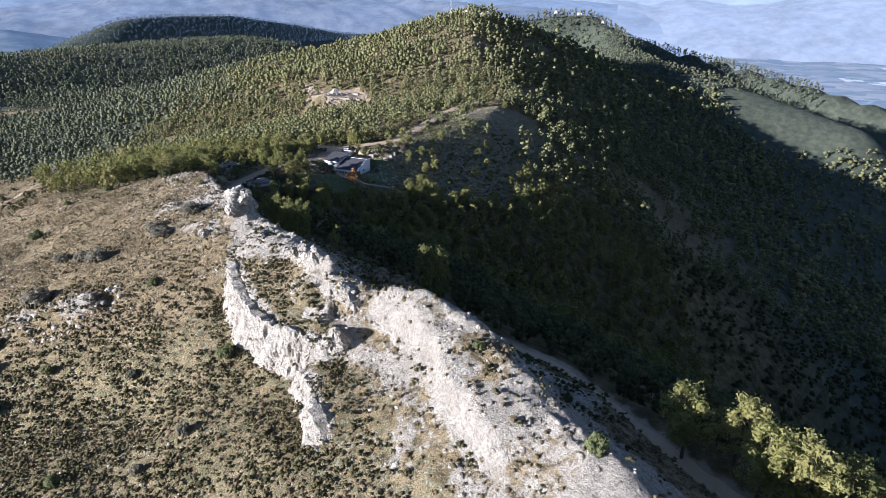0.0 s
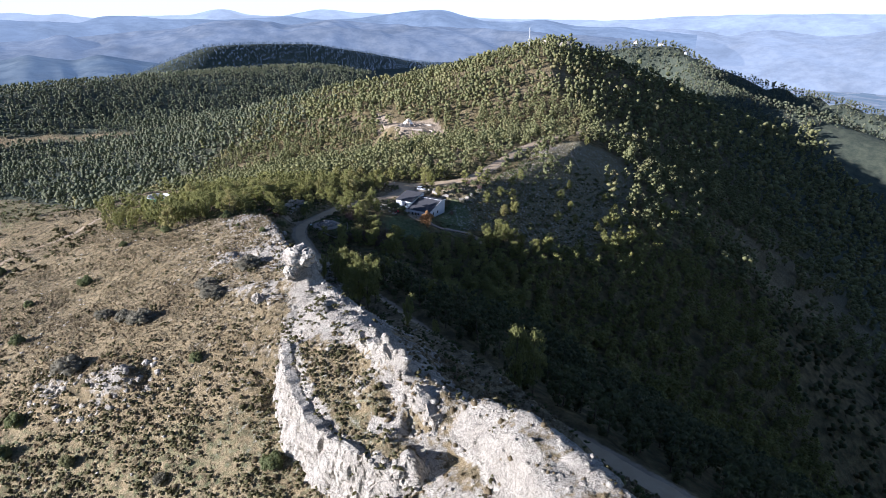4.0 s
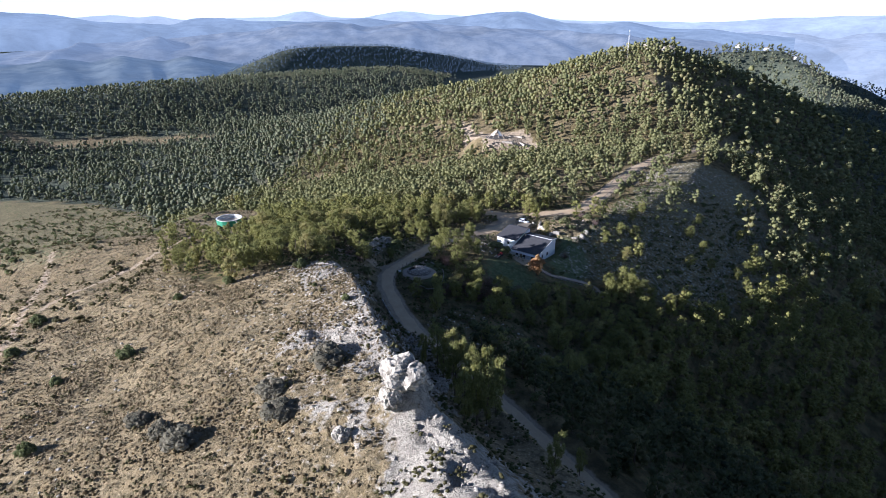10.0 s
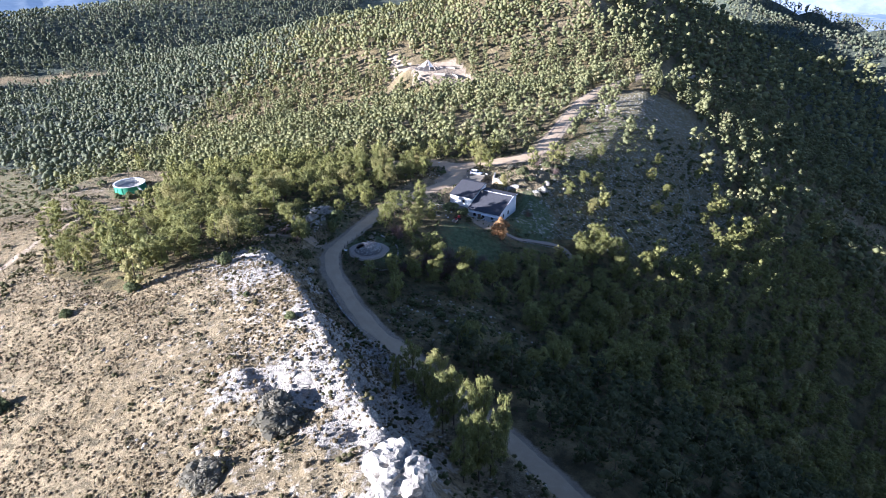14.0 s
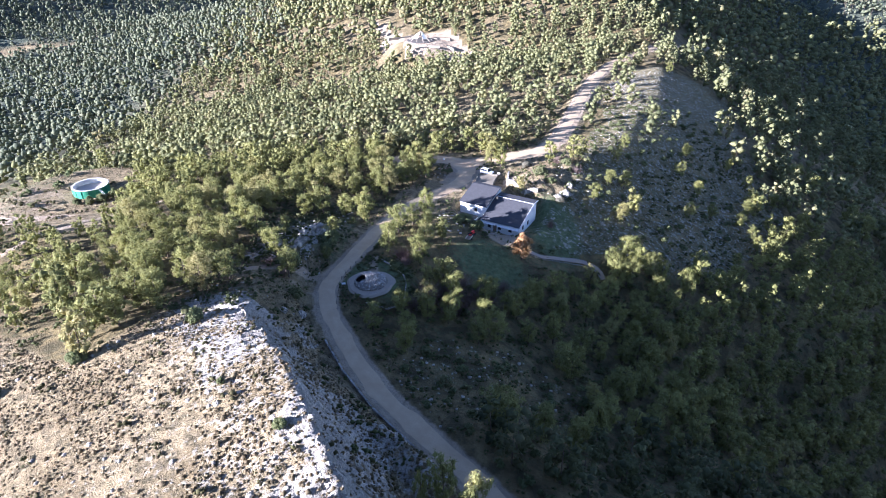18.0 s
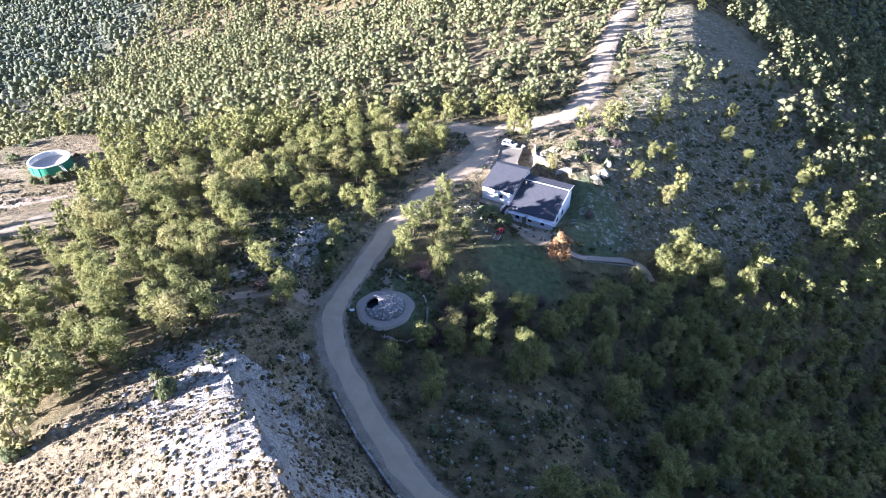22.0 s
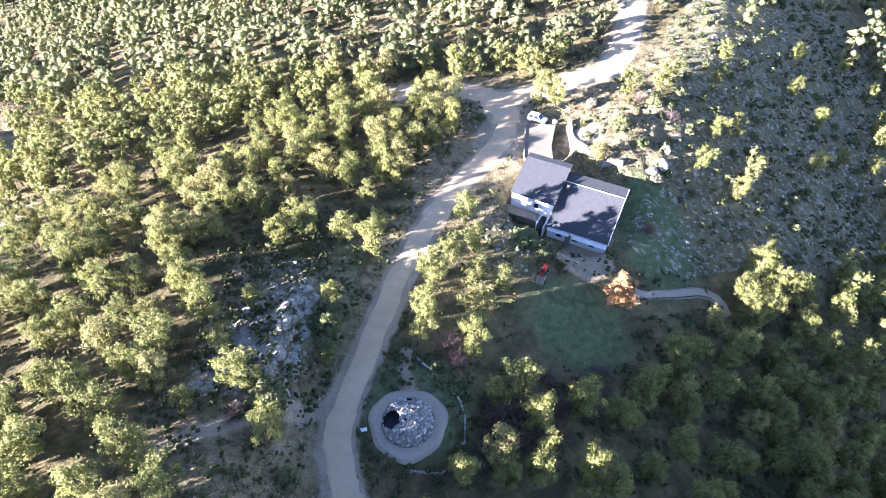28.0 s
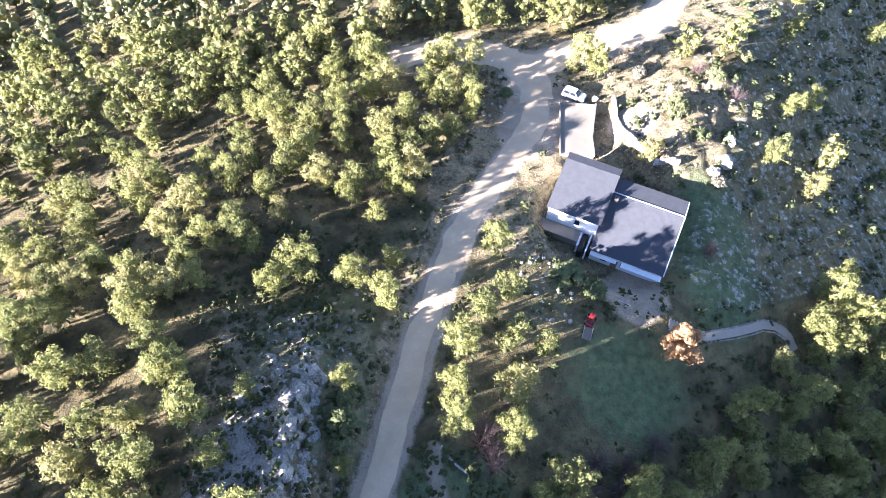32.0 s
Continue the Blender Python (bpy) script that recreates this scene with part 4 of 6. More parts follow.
def stuff(name, arrays, materials, label, category):
    v, f, m, tint = arrays
    me = bpy.data.meshes.new(name)
    me.vertices.add(len(v))
    me.vertices.foreach_set("co", v.astype(np.float32).ravel())
    me.loops.add(3 * len(f))
    me.loops.foreach_set("vertex_index", f.astype(np.int32).ravel())
    me.polygons.add(len(f))
    me.polygons.foreach_set("loop_start", np.arange(0, 3 * len(f), 3, dtype=np.int32))
    me.polygons.foreach_set("material_index", m.astype(np.int32))
    for mat in materials:
        me.materials.append(mat)
    me.attributes.new("tint", "FLOAT", "POINT").data.foreach_set("value", tint.astype(np.float32))
    me.update(calc_edges=True)
    return tagged(new(name, me), label, category, kind="stuff")


def merged(wood, leaves):
    v, f = join([wood, leaves])
    return v, f, np.r_[np.zeros(len(wood[1]), int), np.ones(len(leaves[1]), int)]


def only(leaves):
    return leaves[0], leaves[1], np.zeros(len(leaves[1]), int)


def spread(x0, x1, y0, y1, gap, seed, keep):
    """Jittered spots over a stretch of the plan, kept by a density."""
    r = np.random.default_rng(seed)
    gx, gy = np.meshgrid(np.arange(x0, x1, gap), np.arange(y0, y1, gap))
    x = gx.ravel() + r.uniform(-0.48, 0.48, gx.size) * gap
    y = gy.ravel() + r.uniform(-0.48, 0.48, gx.size) * gap
    ok = r.random(x.size) < keep(x, y)
    x, y = x[ok], y[ok]
    return np.stack([x, y, relief(x, y)[0]], -1)


# ---- single pines by the track, the house and below the cliff: x, y, height
PINES_TRACK = [(-86.6, 263.6, 4.6), (-86.2, 253.6, 4.2), (-66.5, 286, 7.5), (-64.8, 277, 6.5), (-71.6, 269, 7.5), (-65.3, 270, 6.5), (-64.6, 263.7, 7), (-72.8, 263.3, 6), (-65, 257.7, 8), (-60.5, 269, 6.5), (-68.5, 274, 6),
               (-45.2, 325, 8), (-48.3, 327, 8.5), (-39.6, 304.2, 6.5), (-71.9, 231.6, 6.5), (-62.1, 242.5, 7.5), (-61.5, 239, 6)]
PINES_SLOPE = [(-14.7, 272.9, 8.5), (-4.6, 279.4, 8), (5.4, 277.7, 9), (7.9, 271.3, 8.5), (-4.1, 272.8, 8.5), (-9.5, 268, 7), (-9.5, 247.2, 9), (-13, 250, 9), (-1, 239, 10), (-20, 254, 7)]
PINES_CLIFF = [(-57.4, 184.3, 8.2), (-54.5, 185.2, 9.7), (-52, 179.8, 10.2), (-50.4, 182.1, 10.7), (-47, 177.3, 11.2), (-48.6, 175.2, 11.2), (-42.3, 174.7, 11.7), (-44.4, 171.5, 12.2), (-39.8, 169.7, 11.2), (-44.6, 164, 10.7), (-42.6, 165.6, 12.2),
               (-41, 166.5, 11.7), (-4.5, 140, 18), (-0.5, 141.5, 15.5), (-28.4, 151.6, 8.5), (-24, 166, 6), (39.4, 82, 14), (46.5, 79, 12), (47, 72, 14), (51, 68, 13.5), (54, 72, 11), (58, 68, 13), (62, 70, 12.5)]
PINES_WEST = [(-104, 228.5, 8), (-109, 221.5, 8.5), (-100, 232.5, 7), (-115, 231, 8.5), (-106.5, 237.5, 7.5), (-113, 215, 7), (-108.5, 231.5, 8), (-102.6, 244.4, 4.5), (-100.3, 254.4, 5), (-112, 226, 6), (-119, 227, 6.5), (-126, 228, 7), (-133, 227, 6), (-139, 226, 6.5), (-146, 228, 6), (-118, 233, 7),
              (-81.3, 283, 5), (-79.3, 296.5, 4), (-84, 291, 5), (-98, 262, 5), (-150, 236, 6), (-104, 236, 5)]
PINES_EAST = [(19.6, 345.0, 5.8), (25.3, 358.9, 5.9), (49.8, 358.4, 6.0), (81.8, 387.3, 10.2), (42.8, 336.3, 6.0), (39.5, 321.5, 5.8), (48.2, 326.6, 5.8), (57.7, 350.2, 6.3), (37.1, 326.5, 5.8), (50.6, 313.6, 6.0), (61.8, 325.9, 6.1), (74.5, 327.8, 9.9), (98.0, 367.6, 11.1), (104.2, 365.4, 12.2), (46.1, 474.3, 6.0), (37.3, 295.4, 5.8), (88.1, 384.5, 9.8), (45.2, 367.4, 6.2), (-8.8, 302.1, 5.9), (-11.3, 316.5, 5.8), (-5.4, 319.7, 6.0), (-17.2, 306.0, 5.9), (-1.2, 345.3, 5.8), (-5.6, 335.9, 5.9), (17.1, 319.9, 5.9), (26.1, 324.7, 5.7), (49.1, 322.0, 5.9), (39.4, 316.1, 5.9), (35.0, 304.4, 6.0), (27.0, 294.1, 6.0), (-7.6, 286.2, 5.8), (24.2, 336.2, 5.9)]


def sprinkle():
    """The pines: 300 as things, the rest as one wood."""
    named = np.array(PINES_TRACK + PINES_SLOPE + PINES_CLIFF + PINES_WEST + PINES_EAST)
    spots = spread(-232, 130, 45, 345, 5.5, 21, lambda x, y: woods(x, y) * np.where(x < -84, 0.9, 1.0))
    gap = np.min(np.hypot(spots[:, None, 0] - named[None, :, 0], spots[:, None, 1] - named[None, :, 1]), 1)
    spots = spots[gap > 3.2]
    near = np.argsort(np.hypot((spots[:, 0] + 70) / 1.15, spots[:, 1] - 266))
    shapes = [pine(100 + k, 48, 46, 0.31, w, 0.6 * l, slim=0.5, core=0.45, base=(CHIP_V, CHIP_F)) for k, (w, l) in enumerate(((1.0, 0.28), (0.85, 0.34), (1.12, 0.30), (0.92, 0.22), (1.05, 0.40), (0.75, 0.30)))]
    bases = []
    for wood, leaves in shapes:
        bases.append((mesh_of("trunk", *wood, [BARK], smooth=True), mesh_of("crown", *leaves, [NEEDLES])))
    slender = set((float(x), float(y), float(h)) for x, y, h in PINES_CLIFF if y > 130)
    sizes = 5.8 + 2.8 * rng.random(300)
    rows = [(x, y, ground_z(x, y), h) for x, y, h in named]
    rows += [(*spots[i], h) for i, h in zip(near[:300 - len(rows)], sizes)]
    for k, (x, y, z, h) in enumerate(rows):
        trunk, crown = bases[k % len(bases)]
        bush_like = h < 5.2
        girth = h / 7 * (0.5 if (x, y, h) in slender else 1.0)
        m = pose(x, y, z, 0, 0, rng.uniform(0, 360)) @ Matrix.Diagonal((girth * rng.uniform(0.9, 1.15), girth * rng.uniform(0.9, 1.15), h / 7, 1))
        tree = thing("pine_tree", m, "young green pine with a dense crown" if bush_like else "green pine with an open rounded crown", "tree", "pines of the wood")
        for name, me in (("trunk", trunk), ("crown", crown)):
            new(name, me).parent = tree
    rest = spots[near[300 - len(named):]]
    mids = [merged(*pine(200 + k, 24, 22, 0.46, w, 0.15, 3, 0.55, 0.64, (CHIP_V, CHIP_F))) for k, w in enumerate((1.0, 0.85, 1.15, 0.95))]
    plain_pines = [merged(*pine(220 + k, 14, 10, 0.7, w, 0.15, 0, 0.6, 0.6, (CHIP_V, CHIP_F))) for k, w in enumerate((1.0, 0.85, 1.15))]
    h = (6.2 + 3.0 * rng.random(len(rest))) / 7 * np.where((rest[:, 0] < -135) & (rest[:, 1] < 300), 0.68, 1.0)
    # pines below the crest take the needles coloured for shade
    shaded_trees = (rest[:, 1] < 222) & (rest[:, 0] > -80)
    stuff("pine_wood", scatter(mids, rest[~shaded_trees], h[~shaded_trees], rng.uniform(0, 6.28, (~shaded_trees).sum())), [BARK, NEEDLES], "dense pine wood on the slopes beside the track", "wood")
    stuff("pine_wood", scatter(plain_pines, rest[shaded_trees], h[shaded_trees], rng.uniform(0, 6.28, shaded_trees.sum())), [BARK, SHADE_NEEDLES], "pine wood on the steep slope below the crest, needles darkened for shade", "wood")
    # the wooded hill
    hillside = [spread(-330, 330, 345, 640, 7.0, 22, woods), spread(-330, -232, 240, 345, 5.8, 24, woods), spread(330, 640, 250, 760, 9.5, 29, woods), spread(-640, -330, 380, 900, 7.4, 30, woods), spread(-330, 380, 640, 880, 7.2, 23, woods)]
    rest = np.vstack(hillside)
    fars = [merged(*pine(300 + k, 4, 2, 1.1, w, 0.14, 0, 0.7, 1.06)) for k, w in enumerate((1.25, 1.1, 1.4))]
    h = (6.8 + 4.6 * rng.random(len(rest)) ** 1.5) / 7
    h = h * np.where((rest[:, 0] > 60) & (rng.random(len(rest)) < 0.12), 1.5, 1.0)
    front = (rest[:, 1] < 600) & (np.abs(rest[:, 0] + 20) < 260)
    midway = [merged(*pine(350 + k, 13, 8, 0.62, w, 0.14, 0, 0.55, 0.76, (CHIP_V, CHIP_F))) for k, w in enumerate((0.95, 0.84, 1.1))]
    stuff("hill_wood", scatter(midway, rest[front], h[front], rng.uniform(0, 6.28, front.sum())), [BARK, HILL_NEEDLES], "pine wood on the slope above the house", "wood")
    rest, h = rest[~front], h[~front]
    slope = spread(130, 330, 60, 345, 7.4, 26, woods)
    stuff("hill_wood", scatter(fars, slope, 0.9 + 0.4 * rng.random(len(slope)), rng.uniform(0, 6.28, len(slope))), [BARK, SHADE_NEEDLES], "pine wood low on the shaded slope, needles darkened for shade", "wood")
    west = rest[:, 0] + 45 * rng.standard_normal(len(rest)) < -265
    stuff("hill_wood", scatter(fars, rest[~west], h[~west], rng.uniform(0, 6.28, (~west).sum())), [BARK, HILL_NEEDLES], "pine wood covering the hill and its flanks", "wood")
    stuff("hill_wood", scatter(fars, rest[west], h[west], rng.uniform(0, 6.28, west.sum())), [BARK, HAZED_NEEDLES], "pine wood over the valley side below the hill", "wood")
    away = np.vstack([spread(-1050, -300, 400, 1380, 8.6, 25, lambda x, y: woods(x, y) * (np.abs(x) < 1.15 * y + 60) * ((x < -640) | (y > 900))), spread(-1060, -300, 1420, 2700, 11.5, 27, lambda x, y: 0.95 * (line_near(x, y, np.array(RIDGE_TABLE, float))[0] < 150)), spread(90, 800, 880, 1600, 9, 28, lambda x, y: woods(x, y) * 0.9 * (x < 0.6 * y))])
    least = [merged(*pine(400 + k, 4, 0, 2.2, w, 0.1, 0, core=1.15, base=(CHIP_V, CHIP_F))) for k, w in enumerate((1.1, 1.3, 1.0))]
    h = (8.0 + 4.0 * rng.random(len(away))) / 7 * np.where(away[:, 1] > 1420, 0.6, 1.05)
    table = away[:, 1] > 1420
    for here, mats, words in ((~table, [BARK, HAZED_NEEDLES], "far pine woods over hills and valley"), (table, [BARK, HAZY_WOOD], "dark hazy pine wood over a flat-topped hill")):
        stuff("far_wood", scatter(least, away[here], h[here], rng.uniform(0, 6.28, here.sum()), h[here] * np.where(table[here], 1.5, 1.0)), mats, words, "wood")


sprinkle()

# ---- bushes: x, y, width, height, sort (0 green, 1 grey)
BUSHES = [(-169, 197, 4.2, 2.6, 0), (-122, 174.3, 3.6, 2.4, 0), (-157, 177.5, 3, 2, 0), (-117.4, 143, 3.2, 2.2, 0), (-94.5, 129.5, 5.5, 3, 1), (-76, 154.4, 5.2, 2.2, 1),
          (-69, 162.5, 6.4, 2.2, 1), (-70.5, 166, 5.0, 2.0, 1), (-100, 150.2, 4.6, 2, 1), (-86, 142.8, 5.6, 2.4, 1), (-92, 146, 4.5, 2.0, 1), (-71, 147.5, 5.5, 2, 1), (-115, 205.6, 2.8, 2.2, 0), (-126.4, 199.8, 2.2, 1.5, 0)]
BUSHES_MORE = [(-99.9, 119.7, 3.4, 2.4, 0), (-97.4, 112.9, 3.2, 2.4, 0), (-82.8, 110.6, 2.8, 2.0, 0), (-91.8, 103.4, 4.2, 2.8, 0), (-51.3, 82.2, 2.2, 1.6, 1), (-132.3, 165.2, 2.4, 1.6, 0), (-74.7, 185.8, 1.6, 1.2, 0), (-150, 164.4, 2.6, 1.8, 0), (-42.9, 106, 3.4, 2.4, 0), (-66, 128, 2.2, 1.8, 0), (-45.4, 88.6, 2.6, 2, 1), (-66.5, 83, 2.4, 2, 0), (-62.4, 105.8, 2.2, 1.6, 1), (5.5, 83, 1.8, 1.3, 0),
               (19.6, 63.6, 3.0, 2.4, 0), (19.6, 81.5, 1.6, 1.5, 0), (12.5, 101, 2, 1.8, 0), (11, 105, 1.6, 1.5, 0), (-98.5, 214, 2.6, 2.2, 0), (-102, 218, 1.8, 1.4, 0), (-67, 190.5, 1.3, 1.0, 0), (-86, 195, 1.1, 0.8, 0)]
BUSHES_TRACK = [(-86.6, 258.6, 3.4, 3.0, 0), (-87.0, 256.0, 2.8, 2.4, 0), (-92.4, 246.0, 4.6, 3.4, 0), (-86.2, 261.6, 2.8, 2.2, 0), (-88.5, 236, 3, 2.2, 0), (-93, 247, 3.6, 2.2, 0), (-56, 281, 4.5, 1.8, 0), (-52, 279, 3.4, 1.8, 0), (-70, 251, 2, 1.4, 0),
                (-33, 314, 4.5, 2.6, 0), (-30, 308, 3, 1.5, 0), (-37, 325, 3, 2, 1), (-24, 322, 3.4, 1.8, 0), (-62, 321, 2.4, 1.2, 0), (-66, 318, 2.2, 1.2, 1), (-28, 300, 2.6, 1.4, 1), (-177.6, 312.6, 3.4, 2.6, 0), (-180.8, 310.4, 3.0, 2.4, 0), (-184.6, 309.6, 2.6, 2.2, 0), (-175.6, 316, 3.2, 2.8, 0)]


def hedge():
    kinds = [[mesh_of("shrub", *shrub(500 + 10 * s + k, 44, 34, 0.18), [mat]) for k in range(3)] for s, mat in enumerate((JUNIPER, THORN))]
    words = ("round dark green juniper bush on the slope", "low grey-green thorny bush on dry ground")
    for k, (x, y, w, h, s) in enumerate(BUSHES + BUSHES_MORE + BUSHES_TRACK):
        ob = new("bush", kinds[s][k % 3])
        ob.matrix_world = pose(x, y, ground_z(x, y) - 0.1, 0, 0, 67 * k) @ Matrix.Diagonal((w / 2, w / 2 * rng.uniform(0.8, 1.2), h / 1.15, 1))
        tagged(ob, words[s], "bush", "bushes of the slope")
    bare_twigs = [mesh_of("bare_shrub", *twiggy(600 + k), [TWIGS]) for k in range(3)]
    for k, (x, y, w) in enumerate(((-31.4, 287.7, 1.2), (-60, 246, 1.7), (-58, 243.5, 1.4), (-69, 258, 1.4), (-56, 252, 1.6), (-50, 255, 1.5), (-53, 250, 1.3), (-96, 243, 1.2), (-92, 240, 1.1), (-68, 255.5, 1.2),
                                   (-21, 318, 1.3), (-27, 324, 1.2), (-45, 258, 1.5), (-63, 250, 1.3), (-66, 262, 1.0), (-69.5, 256.4, 1.5), (-68.2, 253.8, 1.3), (-62.5, 247.2, 1.9), (-59.5, 248.6, 1.7), (-56.4, 247.5, 1.9), (-53.8, 246.4, 1.8), (-58.2, 250.6, 1.6), (-51.4, 251.5, 1.7), (-64.6, 243.2, 1.5), (-54.5, 255.4, 1.4), (-48.2, 252.6, 1.6), (-55.8, 243.6, 1.7), (-65.4, 240.4, 1.5))):
        ob = new("bare_shrub", bare_twigs[k % 3])
        ob.matrix_world = pose(x, y, ground_z(x, y), 0, 0, 80 * k) @ Matrix.Diagonal((w, w, w, 1))
        tagged(ob, "leafless shrub with reddish grey twigs", "shrub", "leafless shrubs")
    x, y = -40.2, 271.0
    tree = thing("broadleaf_tree", pose(x, y, ground_z(x, y), 0, 0, 20) @ Matrix.Diagonal((1.2, 1.2, 0.95, 1)), "small tree with orange autumn leaves below the house", "tree")
    wood, leaves = pine(707, 80, 34, 0.28, 1.05, 0.22, 7)
    new("trunk", mesh_of("trunk", *wood, [BARK], smooth=True)).parent = tree
    new("crown", mesh_of("crown", *leaves, [AUTUMN])).parent = tree


hedge()


def open_ground(x, y):
    free = inside(x, y, OPEN_WEST) * (line_near(x, y, ROAD)[0] > 4)
    return free * np.clip(0.75 + 0.9 * fbm(x, y, 9, 3, 97), 0.05, 1) * step(10, 75, y + 12 * fbm(x, y, 30, 2, 98))


def low_cover():
    tufts = []
    for k in range(5):
        r = np.random.default_rng(800 + k)
        mound = lumps(np.array([[0, 0, 0.05]]), np.array([0.40]), r, 0.75, 0.4, (CHIP_V, CHIP_F))
        tufts.append(only(join([mound, blades(np.array([[0.05, 0.03, 0.06]]), np.array([0.42]), 7, 0.30, r, 0.7)])))
    spots = np.vstack([spread(-160, 40, 30, 130, 1.05, 31, open_ground), spread(-130, -50, 130, 250, 0.72, 37, open_ground), spread(-160, -130, 130, 250, 1.0, 39, open_ground), spread(-240, -160, 100, 345, 1.5, 32, open_ground)])
    rock = relief(spots[:, 0], spots[:, 1])[1]
    spots = spots[rng.random(len(spots)) > np.where(spots[:, 1] > 150, 0.45, 0.88) * rock]
    h = rng.uniform(0.5, 1.15, len(spots)) * np.where(spots[:, 1] > 130, 0.72, 1.0) * np.where(rng.random(len(spots)) < 0.10, 1.7, 1.0)
    stuff("dry_tussocks", scatter(tufts, spots, h * 1.15, rng.uniform(0, 6.28, len(spots)), h), [TUFT], "dry grass tussocks and cushions of thorny scrub", "scrub")
    scrub = [only(shrub(820 + k, 4, 4, 0.32, core=0.88)) for k in range(4)]
    dark = np.vstack([spread(-190, 35, 20, 245, 1.35, 33, lambda x, y: open_ground(x, y) * (0.09 + 0.95 * (1 - step(118, 140, y + 12 * fbm(x, y, 18, 3, 3))) * (x < -18 - 0.5 * (y - 95)) * step(-190, -120, x))), spread(-240, -150, 110, 330, 4.0, 34, lambda x, y: 0.4 * open_ground(x, y)), spread(-480, -240, 200, 540, 4.4, 38, lambda x, y: 0.6 * open_ground(x, y))])
    h = rng.uniform(0.25, 0.85, len(dark)) * np.where(dark[:, 0] < -150, 1.7, 1.0)
    stuff("dwarf_scrub", scatter(scrub, dark, h, rng.uniform(0, 6.28, len(dark)), h * 1.3), [GREY_BUSH], "dark cushions of dwarf scrub on the slope", "scrub")
    shade = spread(-110, 60, 180, 400, 2.1, 35, lambda x, y: np.where(inside(x, y, OPEN_WEST), 0.0, np.where(inside(x, y, SCRUBBY) | inside(x, y, SCREE), 0.85, 0.5)) * (line_near(x, y, ROAD)[0] > 3.4) * (line_near(x, y, ROAD_UP)[0] > 4)
                   * (np.hypot(x + 45.5, y - 293) > 11) * (np.hypot(x + 75, y - 246) > 6.5) * (np.hypot(x + 50, y - 312) > 8) * (np.hypot(x + 50, y - 266) > 8) * (np.hypot(x + 30, y - 288) > 8))
    foot = spread(-95, 30, 70, 236, 1.7, 36, lambda x, y: 0.34 * step(5, 12, x - smooth_at(y, CREST[:, 0], CREST[:, 1])) * inside(x, y, OPEN_WEST) * (line_near(x, y, ROAD)[0] > 3.2))
    saddle = spread(-108, -86, 220, 252, 1.25, 53, lambda x, y: 0.5 * (line_near(x, y, ROAD)[0] > 3.6) * np.clip(0.7 + fbm(x, y, 6, 2, 55), 0, 1))
    floor = spread(-215, -97, 212, 345, 2.3, 40, lambda x, y: 0.55 * (woods(x, y) > 0.2))
    heath = spread(-104, -83, 248, 290, 1.25, 54, lambda x, y: 0.55 * (line_near(x, y, ROAD)[0] > 3.4) * np.clip(0.8 + fbm(x, y, 5, 2, 56), 0, 1))
    plot = spread(-81, -66, 238, 256, 0.9, 57, lambda x, y: 0.5 * (np.hypot(x + 74.5, y - 244.8) > 5.6) * (line_near(x, y, ROAD)[0] > 3.0) * (np.hypot(x + 75.2, y - 252.5) > 1.4))
    shade = np.vstack([shade, foot, floor, saddle, heath, plot])
    h = rng.uniform(0.3, 0.95, len(shade))
    thick = [only(shrub(840 + k, 12, 12, 0.26)) for k in range(3)]
    spots = spread(-45, 70, 236, 420, 4.2, 51, lambda x, y: 0.5 * (inside(x, y, STEEP) | ((y < 292) & (x > -30))) * (np.hypot(x + 30, y - 288) > 9))
    spots = np.vstack([spots, spread(-72, 5, 183, 246, 3.4, 52, lambda x, y: 0.5 * (x > np.interp(y, ROAD[:16, 1], ROAD[:16, 0]) + 5.5) * (np.hypot(x + 74.5, y - 244.8) > 9))])
    spots = np.vstack([spots, spread(-460, -196, 240, 520, 6.5, 58, lambda x, y: 0.55 * inside(x, y, OPEN_WEST) * np.clip(0.8 + 1.2 * fbm(x, y, 30, 2, 59), 0, 1) * (np.hypot(x + 185, y - 319) > 13))])
    size = rng.uniform(0.5, 1.35, len(spots)) * np.where(spots[:, 0] < -190, 1.35, 1.0)
    stuff("slope_bushes", scatter(thick, spots, size * 0.9, rng.uniform(0, 6.28, len(spots)), size), [JUNIPER], "round dark green bushes on the steep slope", "bush")
    stuff("undergrowth", scatter(scrub, shade, h, rng.uniform(0, 6.28, len(shade)), h * 1.2), [BUSH], "low green undergrowth beside the track", "undergrowth")


low_cover()


# ---------------------------------------------------------------- rocks
def stone(seed, cuts=2, rough=0.35):
    """An angular, fissured boulder about 1 m across."""
    bm = bmesh.new()
    bmesh.ops.create_icosphere(bm, subdivisions=cuts, radius=0.5)
    shift = Vector((seed * 3.1, seed * 1.7, 0))
    for v in bm.verts:
        p = v.co * 1.0
        q = Vector((p.x, p.y, 0.55 * p.z))
        swell = noise.noise(q * 2.3 + shift)
        fissure = 1 - abs(noise.noise(q * 4.6 + shift)) * 2.2
        chip = 1 - abs(noise.noise(q * 10.5 + shift)) * 2.2
        v.co *= 1 + rough * swell + 0.42 * rough * (fissure - 0.5) + 0.34 * rough * (chip - 0.5)
        v.co.x = 0.8 * v.co.x + 0.2 * round(v.co.x * 9.1) / 9.1
        v.co.y = 0.8 * v.co.y + 0.2 * round(v.co.y * 8.3) / 8.3
    verts, faces = np.array([v.co[:] for v in bm.verts]), np.array([[v.index for v in f.verts] for f in bm.faces])
    bm.free()
    return verts, faces


